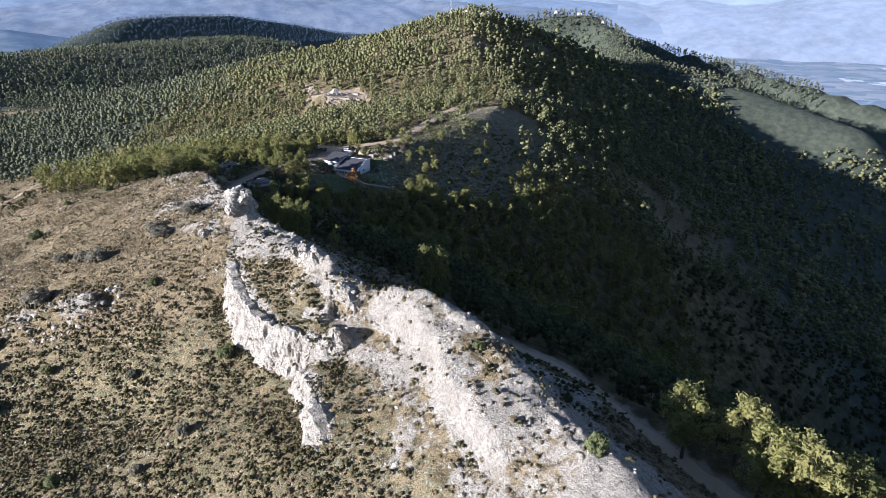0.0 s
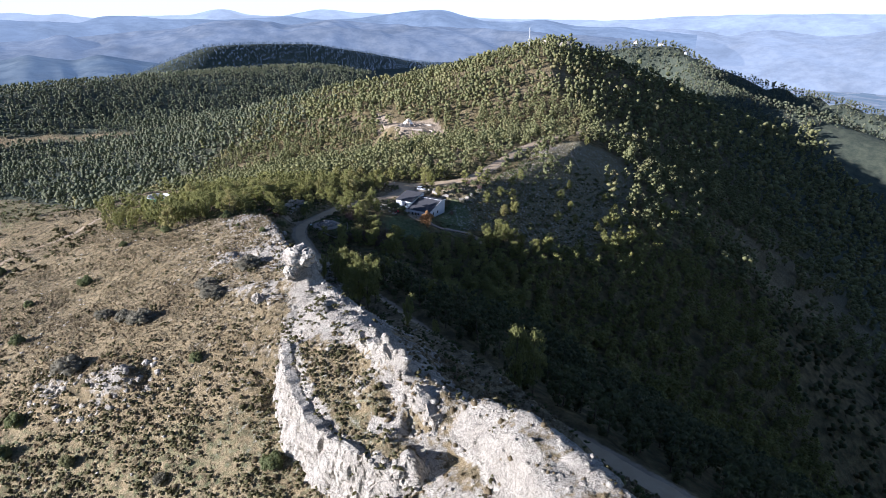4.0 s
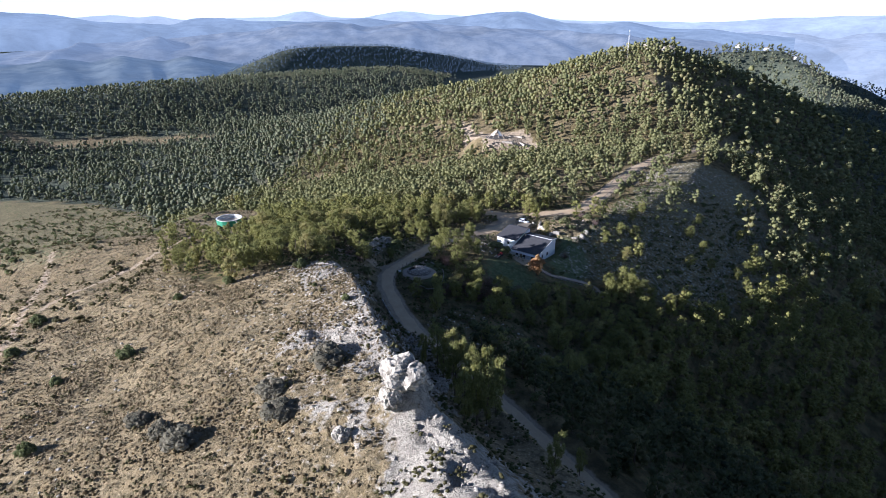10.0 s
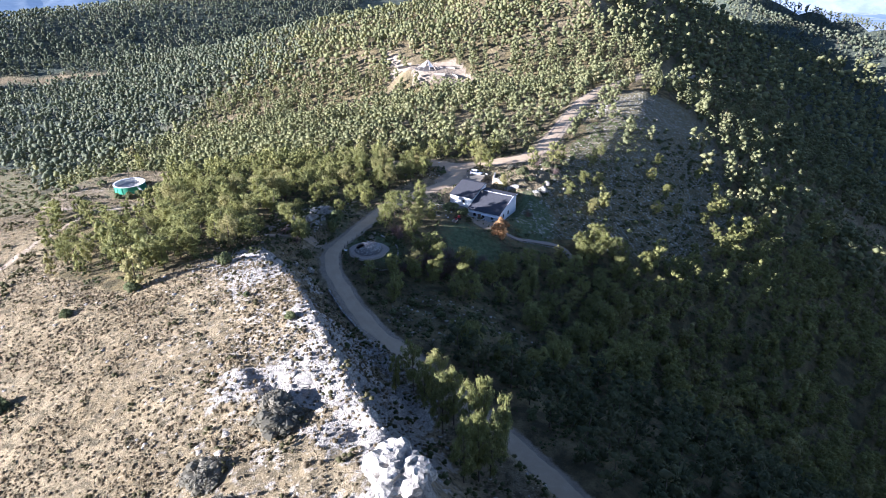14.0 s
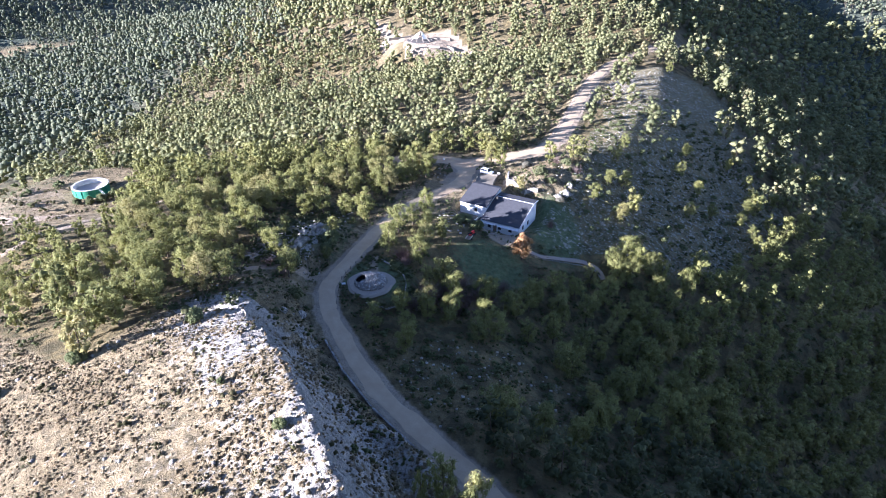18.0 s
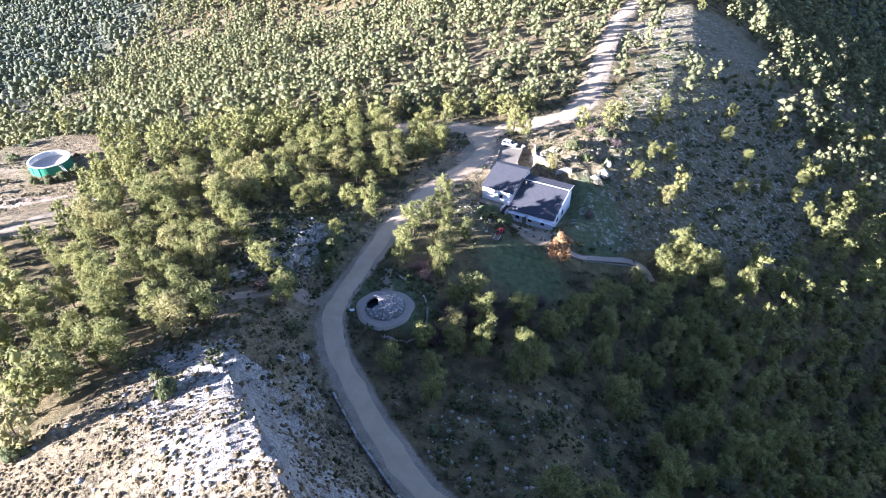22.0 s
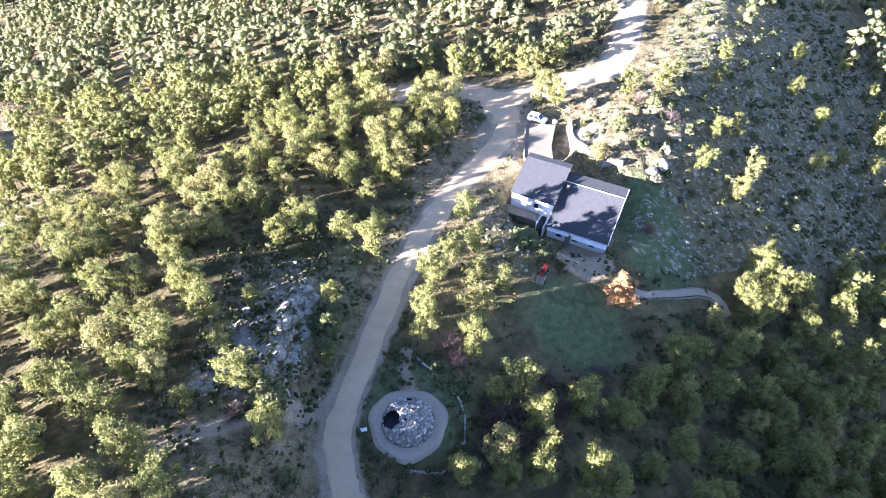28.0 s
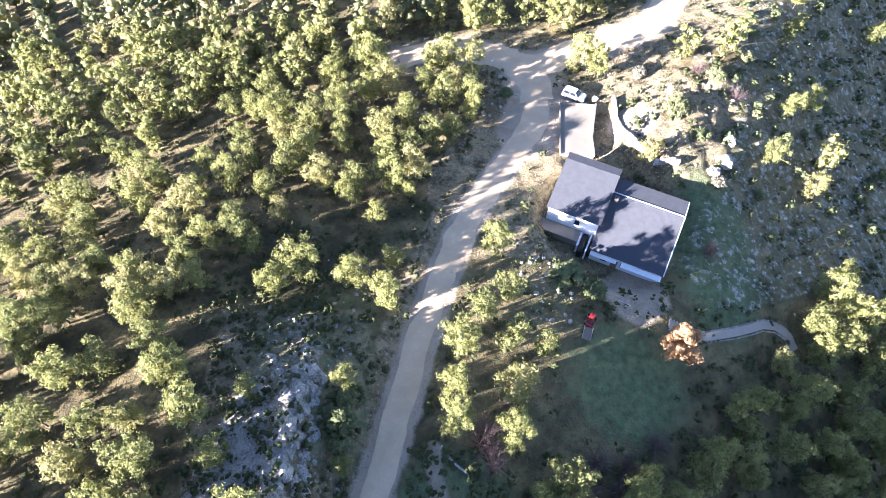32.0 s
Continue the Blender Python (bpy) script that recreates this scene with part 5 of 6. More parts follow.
def rocks():
    small = [only(stone(k, 1, 0.5)) for k in range(5)]
    crag = [only(stone(20 + k, 1, 0.75)) for k in range(6)]

    def rocky(x, y):
        return np.clip(relief(x, y)[1], 0, 1) * 0.9

    spots = np.vstack([spread(-112, 30, 52, 246, 1.5, 41, lambda x, y: 0.62 * rocky(x, y)), spread(-97, -86, 246, 271, 0.8, 49, lambda x, y: 0.9 * (np.abs(x + 91.2 - 0.03 * (y - 258)) < 1.2 + 0.6 * vnoise(x, y, 4, 8)) * (y < 265)),
                       spread(-106, -91, 245, 274, 1.25, 50, lambda x, y: 0.5 * (x > -104 + 0.25 * (y - 251)) + 0 * x)])
    size = rng.uniform(0.5, 1.2, len(spots)) ** 2 * np.where((spots[:, 1] > 246.5) & (np.abs(spots[:, 0] + 91) < 3), 1.7, 1.0)
    spots[:, 2] -= 0.10 * size
    edge = []
    for k, pts in enumerate((WALL_WEST, WALL_SHELF, WALL_LOW, FIN)):
        near = spread(-106, 14, 58, 130, 1.15, 60 + k, lambda x, y: 0.42 * (np.abs(line_side(x, y, pts)[0] - (2.0 if k == 0 else 0.2)) < (4.2 if k == 0 else 2.0)) * (np.abs(line_side(x, y, pts)[1] - 0.5) < 0.497))
        edge.append(near)
    edge = np.vstack(edge)
    bulk = rng.uniform(0.7, 1.45, len(edge)) ** 2
    edge[:, 2] -= 0.1 * bulk
    spots, size = np.vstack([spots, edge]), np.r_[size, bulk]
    stuff("limestone_crags", scatter(crag, spots, size * 0.62, rng.uniform(0, 6.28, len(spots)), size), [ROCK], "jagged pale limestone crags along the crest", "rock")
    spots = np.vstack([spread(-150, 30, 55, 245, 2.0, 42, lambda x, y: 0.34 * inside(x, y, OPEN_WEST) * np.clip(fbm(x, y, 17, 2, 99) + 0.35, 0, 1)),
                       spread(-66, -22, 203, 242, 1.2, 43, lambda x, y: 0.14 * inside(x, y, SCREE)), spread(-30, 62, 284, 470, 1.7, 44, lambda x, y: 0.34 * inside(x, y, STEEP)),
                       spread(-100, -86, 246, 285, 1.5, 45, lambda x, y: 0.45 + 0 * x), spread(-45, -18, 298, 332, 1.3, 46, lambda x, y: 0.07 * (np.hypot(x + 28, y - 314) < 12)),
                       spread(-62, -54, 274, 290, 1.2, 47, lambda x, y: 0.5 + 0 * x), spread(-78, -62, 316, 326, 1.2, 48, lambda x, y: 0.4 + 0 * x)])
    spots = spots[line_near(spots[:, 0], spots[:, 1], ROAD)[0] > 3.2]
    size = rng.uniform(0.25, 0.95, len(spots))
    stuff("scattered_stones", scatter(small, spots, size * 0.7, rng.uniform(0, 6.28, len(spots)), size), [ROCK], "pale limestone blocks strewn over the slope", "stones")
    # boulders that stand alone
    shape = [mesh_of("boulder", *stone(40 + k, 4, 0.46), [ROCK], smooth=False) for k in range(4)]
    for k, (x, y, w, h, word) in enumerate(((-50.5, 147, 6.5, 6.5, "tall pale limestone pinnacle on the crest"), (-48.5, 149.5, 3.4, 4.0, "pale limestone block beside the pinnacle"), (-51.5, 144.5, 3.6, 4.0, "pale limestone block beside the pinnacle"),
                                            (-26, 304, 2.6, 2.8, "pale boulder below the knoll"), (-28.5, 302, 2.2, 2.2, "pale boulder below the knoll"), (-24.5, 308, 2.2, 2.4, "pale boulder below the knoll"), (58, 78, 3.4, 3, "grey boulder among the pines"), (62, 75, 3, 2.6, "grey boulder among the pines"),
                                            (-58, 141, 2.5, 3, "dark fissured rock beside the crest"),
                                            (-86, 231, 2.2, 2, "pale boulder fallen beside the track"), (-88, 227, 1.6, 1.5, "pale boulder fallen beside the track"))):
        ob = new("boulder", shape[k % 4])
        ob.matrix_world = pose(x, y, ground_z(x, y) + 0.12 * h, 4 * (k % 3), 5 * (k % 2), 50 * k) @ Matrix.Diagonal((w, w * 0.9, h * 0.8, 1))
        tagged(ob, word, "rock", "boulders")


rocks()


def rock_face(pts, tall, seed, label, lean=0.22, inner=1.3, outer=2.6, rise=1.0, jag=1.0, cap=((2.6, 0.9), (1.0, 0.1))):
    """A broken cliff of blocks and fissures along a line, its foot on the right hand."""
    pts = np.array(pts, float)
    gap = np.hypot(*np.diff(pts, axis=0).T)
    run = np.r_[0, np.cumsum(gap)]
    s = np.arange(0, run[-1], 0.27)
    x, y = np.interp(s, run, pts[:, 0]), np.interp(s, run, pts[:, 1])
    for _ in range(8):
        x[1:-1], y[1:-1] = (x[:-2] + 2 * x[1:-1] + x[2:]) / 4, (y[:-2] + 2 * y[1:-1] + y[2:]) / 4
    dx, dy = np.gradient(x), np.gradient(y)
    l = np.hypot(dx, dy)
    nx, ny = dy / l, -dx / l
    top = relief(x - inner * nx, y - inner * ny)[0]
    foot = relief(x + outer * nx, y + outer * ny)[0] - 0.8
    ends = step(0, 2.5, s) * (1 - step(run[-1] - 2.5, run[-1], s))
    r = np.random.default_rng(seed)
    cuts = np.cumsum(r.uniform(0.5, 3.4, int(run[-1] / 1.2) + 4))
    block = np.searchsorted(cuts, s + 0.3 * vnoise(s, 0 * s, 1.7, seed)).astype(float)
    crown = 0.55 * hash01(block, 0 * block, seed + 1) + 0.8 * vnoise(s, 0 * s, 5.5, seed + 2) + 0.3 * vnoise(s, 0 * s, 1.3, seed + 12)
    top = np.minimum(np.maximum(top, foot + 0.5), foot + tall + 2) + ends * rise * crown
    rows = 20
    grid = []
    for j in range(rows):
        v = j / (rows - 1)
        h = foot + (top - foot) * (1 - v) + 0.16 * vnoise(s, 0 * s + 3.1 * j, 0.7, seed + 3)
        slice_no = np.floor(v * 4.2 + 1.3 * vnoise(s, 0 * s + 9.0, 4.0, seed + 4) + 0.5 * hash01(block, 0 * block, seed + 13))
        proud = 0.75 * hash01(block, slice_no, seed + 5) - 0.3 + 1.1 * vnoise(s, 0 * s + 2.5 * v, 4.5, seed + 6)
        crack = -0.45 * (np.abs(vnoise(s + 1.5 * v, 0 * s, 2.1, seed + 7)) < 0.07)
        o = 0.25 + ends * jag * (proud + crack) + lean * (top - foot) * v + 0.32 * vnoise(s, 0 * s + 0.8 * v * tall, 0.95, seed + 8) + 0.16 * vnoise(s, 0 * s + v * tall, 0.4, seed + 14)
        grid.append(np.stack([x + nx * o, y + ny * o, h], -1))
    head = []
    for back, sink in cap:
        head.append(np.stack([x - nx * back, y - ny * back, top - sink + 0.35 * vnoise(x, y, 1.1, seed + 9)], -1))
    v = np.stack(head + grid, 0)
    m, n = v.shape[:2]
    idx = np.arange(m * n).reshape(m, n)
    f = np.stack([idx[:-1, :-1], idx[1:, :-1], idx[1:, 1:], idx[:-1, 1:]], -1).reshape(-1, 4)
    return tagged(new("rock_face", mesh_of("rock_face", v.reshape(-1, 3), f, [ROCK])), label, "cliff", kind="structure")


rock_face(WALL_SHELF, 7.5, 301, "sheer white limestone wall below a grassy ledge")
rock_face(WALL_LOW, 6, 311, "low broken white limestone wall on the slope", 0.35)
rock_face(FIN, 5, 331, "white limestone fin on the crest", 0.15, 0.0, 2.2)
BROW = [(-53.9, 157), (-58.9, 166), (-63.4, 174.5), (-69.4, 183), (-74.9, 192), (-80.9, 202), (-85.9, 209.5), (-89.4, 215), (-93.4, 218.5), (-98.4, 219.5)]
rock_face(BROW, 6, 341, "grey limestone brow above the track", 0.45, 1.5, 4.0, 0.2, 0.55, ((1.9, 2.2), (0.8, 0.5)))


# ---------------------------------------------------------------- materials of built things
WHITE_WALL = plain("whitewash", (0.74, 0.73, 0.70), 0.85, vary=0.10, scale=0.7)
ROOF = plain("roof_felt", (0.060, 0.060, 0.064), 0.92, vary=0.35, scale=1.2)
ROOF_EDGE = plain("roof_edge_metal", (0.60, 0.60, 0.60), 0.5, vary=0.08)
CONCRETE = plain("concrete", (0.125, 0.112, 0.094), 0.9, vary=0.25, scale=0.6)
PATIO = plain("worn_paving", (0.21, 0.182, 0.135), 0.9, vary=0.25, scale=0.6)
DARK = plain("dark_opening", (0.018, 0.018, 0.020), 0.6, vary=0.3)
WOOD = plain("weathered_wood", (0.26, 0.20, 0.14), 0.85, vary=0.3, scale=4)
PALE_WOOD = plain("pale_timber", (0.50, 0.42, 0.31), 0.8, vary=0.2, scale=4)
STONE = Nodes("dry_stone", 0.9, 0, 0.2)
STONE = STONE.done(STONE.mix(STONE.band(STONE.noise(2.2, 5), 0.4, 0.62, 0, 0.6), STONE.mix(STONE.random(), (0.24, 0.215, 0.18), (0.52, 0.48, 0.42)), (0.17, 0.15, 0.12)), STONE.noise(20, 3), 0.02, 0.4)
STEEL = plain("galvanised_steel", (0.48, 0.49, 0.50), 0.45, 0.8, vary=0.12)
GREEN_PAINT = plain("green_paint", (0.055, 0.27, 0.15), 0.5, vary=0.15)
RED_PAINT = plain("red_paint", (0.42, 0.03, 0.025), 0.45, vary=0.15)
TANK_WHITE = plain("white_lining", (0.66, 0.65, 0.60), 0.6, vary=0.12)
TANK_BED = plain("dusty_lining", (0.50, 0.44, 0.36), 0.8, vary=0.15)
CAR_WHITE = plain("white_car_paint", (0.78, 0.79, 0.80), 0.25, vary=0.03, spec=0.5)
CAR_GLASS = plain("car_glass", (0.02, 0.024, 0.03), 0.08, vary=0.1, spec=0.6)
RUBBER = plain("rubber", (0.025, 0.025, 0.025), 0.85, vary=0.2)
LAMP_RED = plain("tail_lamp", (0.30, 0.015, 0.012), 0.3)
LAMP_CLEAR = plain("headlamp", (0.55, 0.56, 0.58), 0.2)
PATH_EARTH = plain("path_gravel", (0.33, 0.27, 0.20), 0.95, vary=0.25, scale=1.2)
FALLEN = plain("castle_stone", (0.40, 0.35, 0.28), 0.9, vary=0.3, scale=0.4)


# ---------------------------------------------------------------- the house
def slab(bm, a, b, c, d, thick):
    """A sloping slab with that upper face."""
    top = [bm.verts.new(p) for p in (a, b, c, d)]
    low = [bm.verts.new((p[0], p[1], p[2] - thick)) for p in (a, b, c, d)]
    bm.faces.new(top)
    bm.faces.new(low[::-1])
    for i in range(4):
        bm.faces.new((top[i], low[i], low[(i + 1) % 4], top[(i + 1) % 4]))
    bmesh.ops.recalc_face_normals(bm, faces=bm.faces)
    return bm


def gable_wing(parent, x0, x1, y0, y1, ridge_y, foot, eave, ridge, back_eave, edge):
    """Walls with real thickness and a two-sided roof; x along the front, y to the back."""
    t = 0.3
    for ax, ay, bx, by, h0, h1 in ((x0, y0, x1, y0 + t, eave, eave), (x0, y1 - t, x1, y1, back_eave, back_eave)):
        part("wall", poly(bmesh.new(), [(ax, ay), (bx, ay), (bx, by), (ax, by)], foot, h0 - 0.06), WHITE_WALL, parent)
    for ax, bx in ((x0, x0 + t), (x1 - t, x1)):
        bm = bmesh.new()
        prof = [(y0 + t, foot), (y1 - t, foot), (y1 - t, back_eave), (ridge_y, ridge - 0.1), (y0 + t, eave)]
        a = [bm.verts.new((ax, y, z)) for y, z in prof]
        b = [bm.verts.new((bx, y, z)) for y, z in prof]
        bm.faces.new(a)
        bm.faces.new(b[::-1])
        for i in range(5):
            bm.faces.new((a[i], b[i], b[(i + 1) % 5], a[(i + 1) % 5]))
        bmesh.ops.recalc_face_normals(bm, faces=bm.faces)
        part("wall", bm, WHITE_WALL, parent)
    o = 0.28
    front = part("roof", slab(bmesh.new(), (x0 - o, y0 - o, eave + 0.06), (x1 + o, y0 - o, eave + 0.06), (x1 + o, ridge_y, ridge), (x0 - o, ridge_y, ridge), 0.14), ROOF, parent, "grey felt roof slope")
    back_side = part("roof", slab(bmesh.new(), (x0 - o, ridge_y + 0.004, ridge), (x1 + o, ridge_y + 0.004, ridge), (x1 + o, y1 + o, back_eave + 0.06), (x0 - o, y1 + o, back_eave + 0.06), 0.14), ROOF, parent, "grey felt roof slope")
    if edge:
        part("ridge_cap", rod(bmesh.new(), (x0 - o, ridge_y, ridge + 0.02), (x1 + o, ridge_y, ridge + 0.02), 0.09, sides=6), ROOF_EDGE, front, "pale ridge strip")
        part("verge", slab(bmesh.new(), (x1 + o, y0 - o, eave + 0.10), (x1 + o + 0.12, y0 - o, eave + 0.10), (x1 + o + 0.12, ridge_y, ridge + 0.04), (x1 + o, ridge_y, ridge + 0.04), 0.2), ROOF_EDGE, front, "pale verge strip")
        part("verge", slab(bmesh.new(), (x1 + o, ridge_y + 0.004, ridge + 0.04), (x1 + o + 0.12, ridge_y + 0.004, ridge + 0.04), (x1 + o + 0.12, y1 + o, back_eave + 0.10), (x1 + o, y1 + o, back_eave + 0.10), 0.2), ROOF_EDGE, back_side, "pale verge strip")
    return front


def window(parent, x, y, z, w, h, side):
    """A window or door let into a wall; side is the way it faces, 'y' front or 'x' end."""
    sx, sy = (w, 0.10) if side == "y" else (0.10, w)
    frame_ob = part("window", box(bmesh.new(), (sx, sy, h), (x, y, z)), DARK, parent, "dark window")
    fx, fy = (w + 0.16, 0.07) if side == "y" else (0.07, w + 0.16)
    part("sill", box(bmesh.new(), (fx, fy + (0.1 if side == "y" else 0), 0.08), (x, y, z - 0.08)), CONCRETE, frame_ob)
    return frame_ob


def build_house():
    turn = -25.4
    home = thing("house", pose(-50.7, 287.6, -80.7, 0, 0, turn), "white-walled house with two grey gabled roofs beside the track", "house")
    # large wing
    gable_wing(home, 0, 11.1, 0, 12.4, 9.4, -0.8, 3.1, 6.35, 6.1, True)
    for x in (2.3, 5.4, 8.6):
        window(home, x, -0.02, 1.15, 0.9, 1.0, "y")
    door = part("door", box(bmesh.new(), (1.0, 0.10, 2.05), (4.0, -0.02, 0.02)), WOOD, home, "brown wooden door")
    part("door_handle", box(bmesh.new(), (0.05, 0.08, 0.12), (3.65, -0.10, 1.05)), STEEL, door)
    for y in (3.0, 6.5):
        window(home, 11.12, y, 1.3, 0.9, 1.1, "x")
    part("plinth", box(bmesh.new(), (12.4, 1.6, 0.5), (5.8, -0.95, -0.45)), PATIO, home, "concrete step along the front")
    part("awning", slab(bmesh.new(), (0.0, -0.1, 2.55), (4.2, -0.1, 2.55), (4.2, -0.75, 2.40), (0.0, -0.75, 2.40), 0.06), WHITE_WALL, home, "narrow white ledge under the eave")
    part("awning", slab(bmesh.new(), (5.0, -0.1, 2.55), (11.3, -0.1, 2.55), (11.3, -0.95, 2.36), (5.0, -0.95, 2.36), 0.06), WHITE_WALL, home, "narrow white ledge under the eave")
    # upper wing
    gable_wing(home, -8.6, -0.3, 3.2, 13.0, 11.6, 0.2, 5.4, 7.8, 7.5, False)
    for x in (-3.6,):
        window(home, x, 3.18, 3.3, 0.8, 0.9, "y")
    part("plinth", box(bmesh.new(), (7.0, 2.2, 1.4), (-6.0, 2.05, 0.6)), PATIO, home, "raised concrete terrace before the upper wing")
    # the gap with steps between the wings
    # near-black block put in for the shade of the gap
    part("passage", box(bmesh.new(), (0.8, 3.6, 1.9), (-1.6, 1.3, -0.1)), DARK, home, "passage down to the cellar, its shade a near-black block")
    part("passage_wall", box(bmesh.new(), (0.25, 3.6, 2.6), (-0.75, 1.3, -0.3)), WHITE_WALL, home)
    part("passage_wall", box(bmesh.new(), (0.3, 2.6, 2.4), (-2.3, 1.6, -0.3)), WHITE_WALL, home)
    stack = part("chimney", box(bmesh.new(), (0.6, 0.6, 1.5), (0.75, 8.2, 5.2), bevel=0.03), CONCRETE, home, "short white chimney")
    part("chimney_cap", box(bmesh.new(), (0.75, 0.75, 0.12), (0.75, 8.2, 6.7)), CONCRETE, stack)
    part("chimney_pot", rod(bmesh.new(), (0.75, 8.2, 6.82), (0.75, 8.2, 7.05), 0.2, sides=10), DARK, stack)
    part("aerial", rod(bmesh.new(), (2.6, 4.6, 4.4), (4.7, 3.3, 4.0), 0.04), ROOF_EDGE, home, "pale cable across the roof")
    # terrace
    top = -77.15
    patio = thing("terrace", pose(-50, 312, top), "pale concrete terrace with low walls beside the house", "terrace")
    outline = [(-2.4, 6.0), (3.9, 5.4), (2.1, -2.4), (2.0, -6.4), (-3.7, -5.6)]
    part("slab", poly(bmesh.new(), outline, -3.2, 0), PATIO, patio)
    for (ax, ay), (bx, by), h in (((3.9, 5.4), (2.1, -2.4), 0.75), ((2.1, -2.4), (2.0, -6.4), 0.75), ((-2.4, 6.0), (3.9, 5.4), 0.4), ((-3.7, -5.6), (-2.4, 6.0), 0.25)):
        l, a = math.hypot(bx - ax, by - ay), math.degrees(math.atan2(by - ay, bx - ax))
        part("parapet", box(bmesh.new(), (l, 0.28, h), ((ax + bx) / 2, (ay + by) / 2, -0.02), a), PATIO, patio)
    # round retaining wall of the knoll
    wall = thing("retaining_wall", pose(-36, 312, -78.6), "curved pale stone retaining wall round the knoll", "wall")
    pts = [(-6.6, 7.2), (-7.0, 2.0), (-6.4, -2.4), (-4.8, -5.6), (-2.2, -8.0), (1.6, -9.2)]
    for k, ((ax, ay), (bx, by)) in enumerate(zip(pts[:-1], pts[1:])):
        for j in range(5):
            f, g = j / 5, (j + 1) / 5
            px, py, qx, qy = ax + (bx - ax) * f, ay + (by - ay) * f, ax + (bx - ax) * g, ay + (by - ay) * g
            l, a = math.hypot(qx - px, qy - py), math.degrees(math.atan2(qy - py, qx - px))
            base = ground_z(-36 + (px + qx) / 2, 312 + (py + qy) / 2) + 78.6
            part("stone", box(bmesh.new(), (l - 0.03, 0.5 + 0.08 * (j % 2), 1.6), ((px + qx) / 2, (py + qy) / 2, base - 0.6), a, 0.05), STONE, wall)


build_house()


# ---------------------------------------------------------------- the car
def build_car():
    z = ground_z(-49.6, 320.2)
    car = thing("car", pose(-49.6, 320.2, z + 0.05, 0, 0, -30), "white compact off-road car parked by the terrace", "car")
    bm = bmesh.new()
    prof = [(-2.15, 0.35), (-2.18, 0.80), (-2.10, 1.02), (-0.2 + 1.1, 1.05), (1.95, 0.95), (2.15, 0.72), (2.17, 0.35)]
    rows = []
    for y, inset in ((-0.90, 0.0), (-0.84, -0.04), (0.84, -0.04), (0.90, 0.0)):
        s = 1.0 if abs(y) < 0.88 else 0.97
        rows.append([bm.verts.new((x * s, y, h - (0.05 if abs(y) > 0.88 and h > 0.9 else 0))) for x, h in prof])
    for a, b in zip(rows[:-1], rows[1:]):
        for i in range(len(prof) - 1):
            bm.faces.new((a[i], a[i + 1], b[i + 1], b[i]))
        bm.faces.new((a[-1], a[0], b[0], b[-1]))
    bm.faces.new(rows[0][::-1])
    bm.faces.new(rows[-1])
    bmesh.ops.recalc_face_normals(bm, faces=bm.faces)
    part("body", bm, CAR_WHITE, car)
    bm = bmesh.new()
    low = [bm.verts.new(p) for p in ((-2.08, -0.82, 1.0), (1.05, -0.82, 1.03), (1.05, 0.82, 1.03), (-2.08, 0.82, 1.0))]
    top = [bm.verts.new(p) for p in ((-1.80, -0.66, 1.62), (0.30, -0.66, 1.64), (0.30, 0.66, 1.64), (-1.80, 0.66, 1.62))]
    for i in range(4):
        bm.faces.new((low[i], low[(i + 1) % 4], top[(i + 1) % 4], top[i]))
    bm.faces.new(top)
    bm.faces.new(low[::-1])
    bmesh.ops.recalc_face_normals(bm, faces=bm.faces)
    part("cabin_glass", bm, CAR_GLASS, car, "dark side and front glass")
    part("roof_panel", box(bmesh.new(), (2.16, 1.38, 0.06), (-0.77, 0, 1.61), bevel=0.025), CAR_WHITE, car)
    for y in (-0.60, 0.60):
        part("roof_rail", rod(bmesh.new(), (-1.7, y, 1.71), (0.15, y, 1.71), 0.025), STEEL, car)
    for x0, x1 in ((-1.98, -1.78), (-0.62, -0.66), (0.98, 0.28)):
        for y in (-1, 1):
            part("pillar", rod(bmesh.new(), (x0, 0.825 * y, 1.0), (x1, 0.67 * y, 1.63), 0.05), CAR_WHITE, car)
    for x in (-1.32, 1.35):
        for y in (-0.82, 0.82):
            w = part("wheel", rod(bmesh.new(), (x, y - 0.11, 0.34), (x, y + 0.11, 0.34), 0.34, sides=18), RUBBER, car)
            part("rim", rod(bmesh.new(), (x, y - 0.12, 0.34), (x, y + 0.12, 0.34), 0.2, sides=12), STEEL, w)
    for y in (-0.62, 0.62):
        part("headlamp", box(bmesh.new(), (0.1, 0.36, 0.16), (2.11, y, 0.70), bevel=0.03), LAMP_CLEAR, car)
        part("tail_lamp", box(bmesh.new(), (0.08, 0.16, 0.36), (-2.16, y * 1.25, 0.66), bevel=0.02), LAMP_RED, car)
        part("mirror", box(bmesh.new(), (0.14, 0.2, 0.14), (0.78, y * 1.55, 1.05), bevel=0.03), CAR_WHITE, car)
    part("bumper", box(bmesh.new(), (0.14, 1.66, 0.22), (2.16, 0, 0.34), bevel=0.04), DARK, car)
    part("bumper", box(bmesh.new(), (0.14, 1.66, 0.22), (-2.18, 0, 0.34), bevel=0.04), DARK, car)
    z = ground_z(-45.7, 319.6)
    rock_white = new("boulder", mesh_of("boulder", *stone(77, 3, 0.4), [ROCK]))
    rock_white.matrix_world = pose(-45.8, 319.4, z + 0.3, 0, 0, 20) @ Matrix.Diagonal((1.2, 1.1, 1.1, 1))
    tagged(rock_white, "whitish boulder beside the parked car", "rock")


build_car()


# ---------------------------------------------------------------- the old stone snow pit
def cobble(seed, size):
    v, f = stone(seed, 1, 0.35)
    return mesh_of("stone", v * size, f, [STONE])


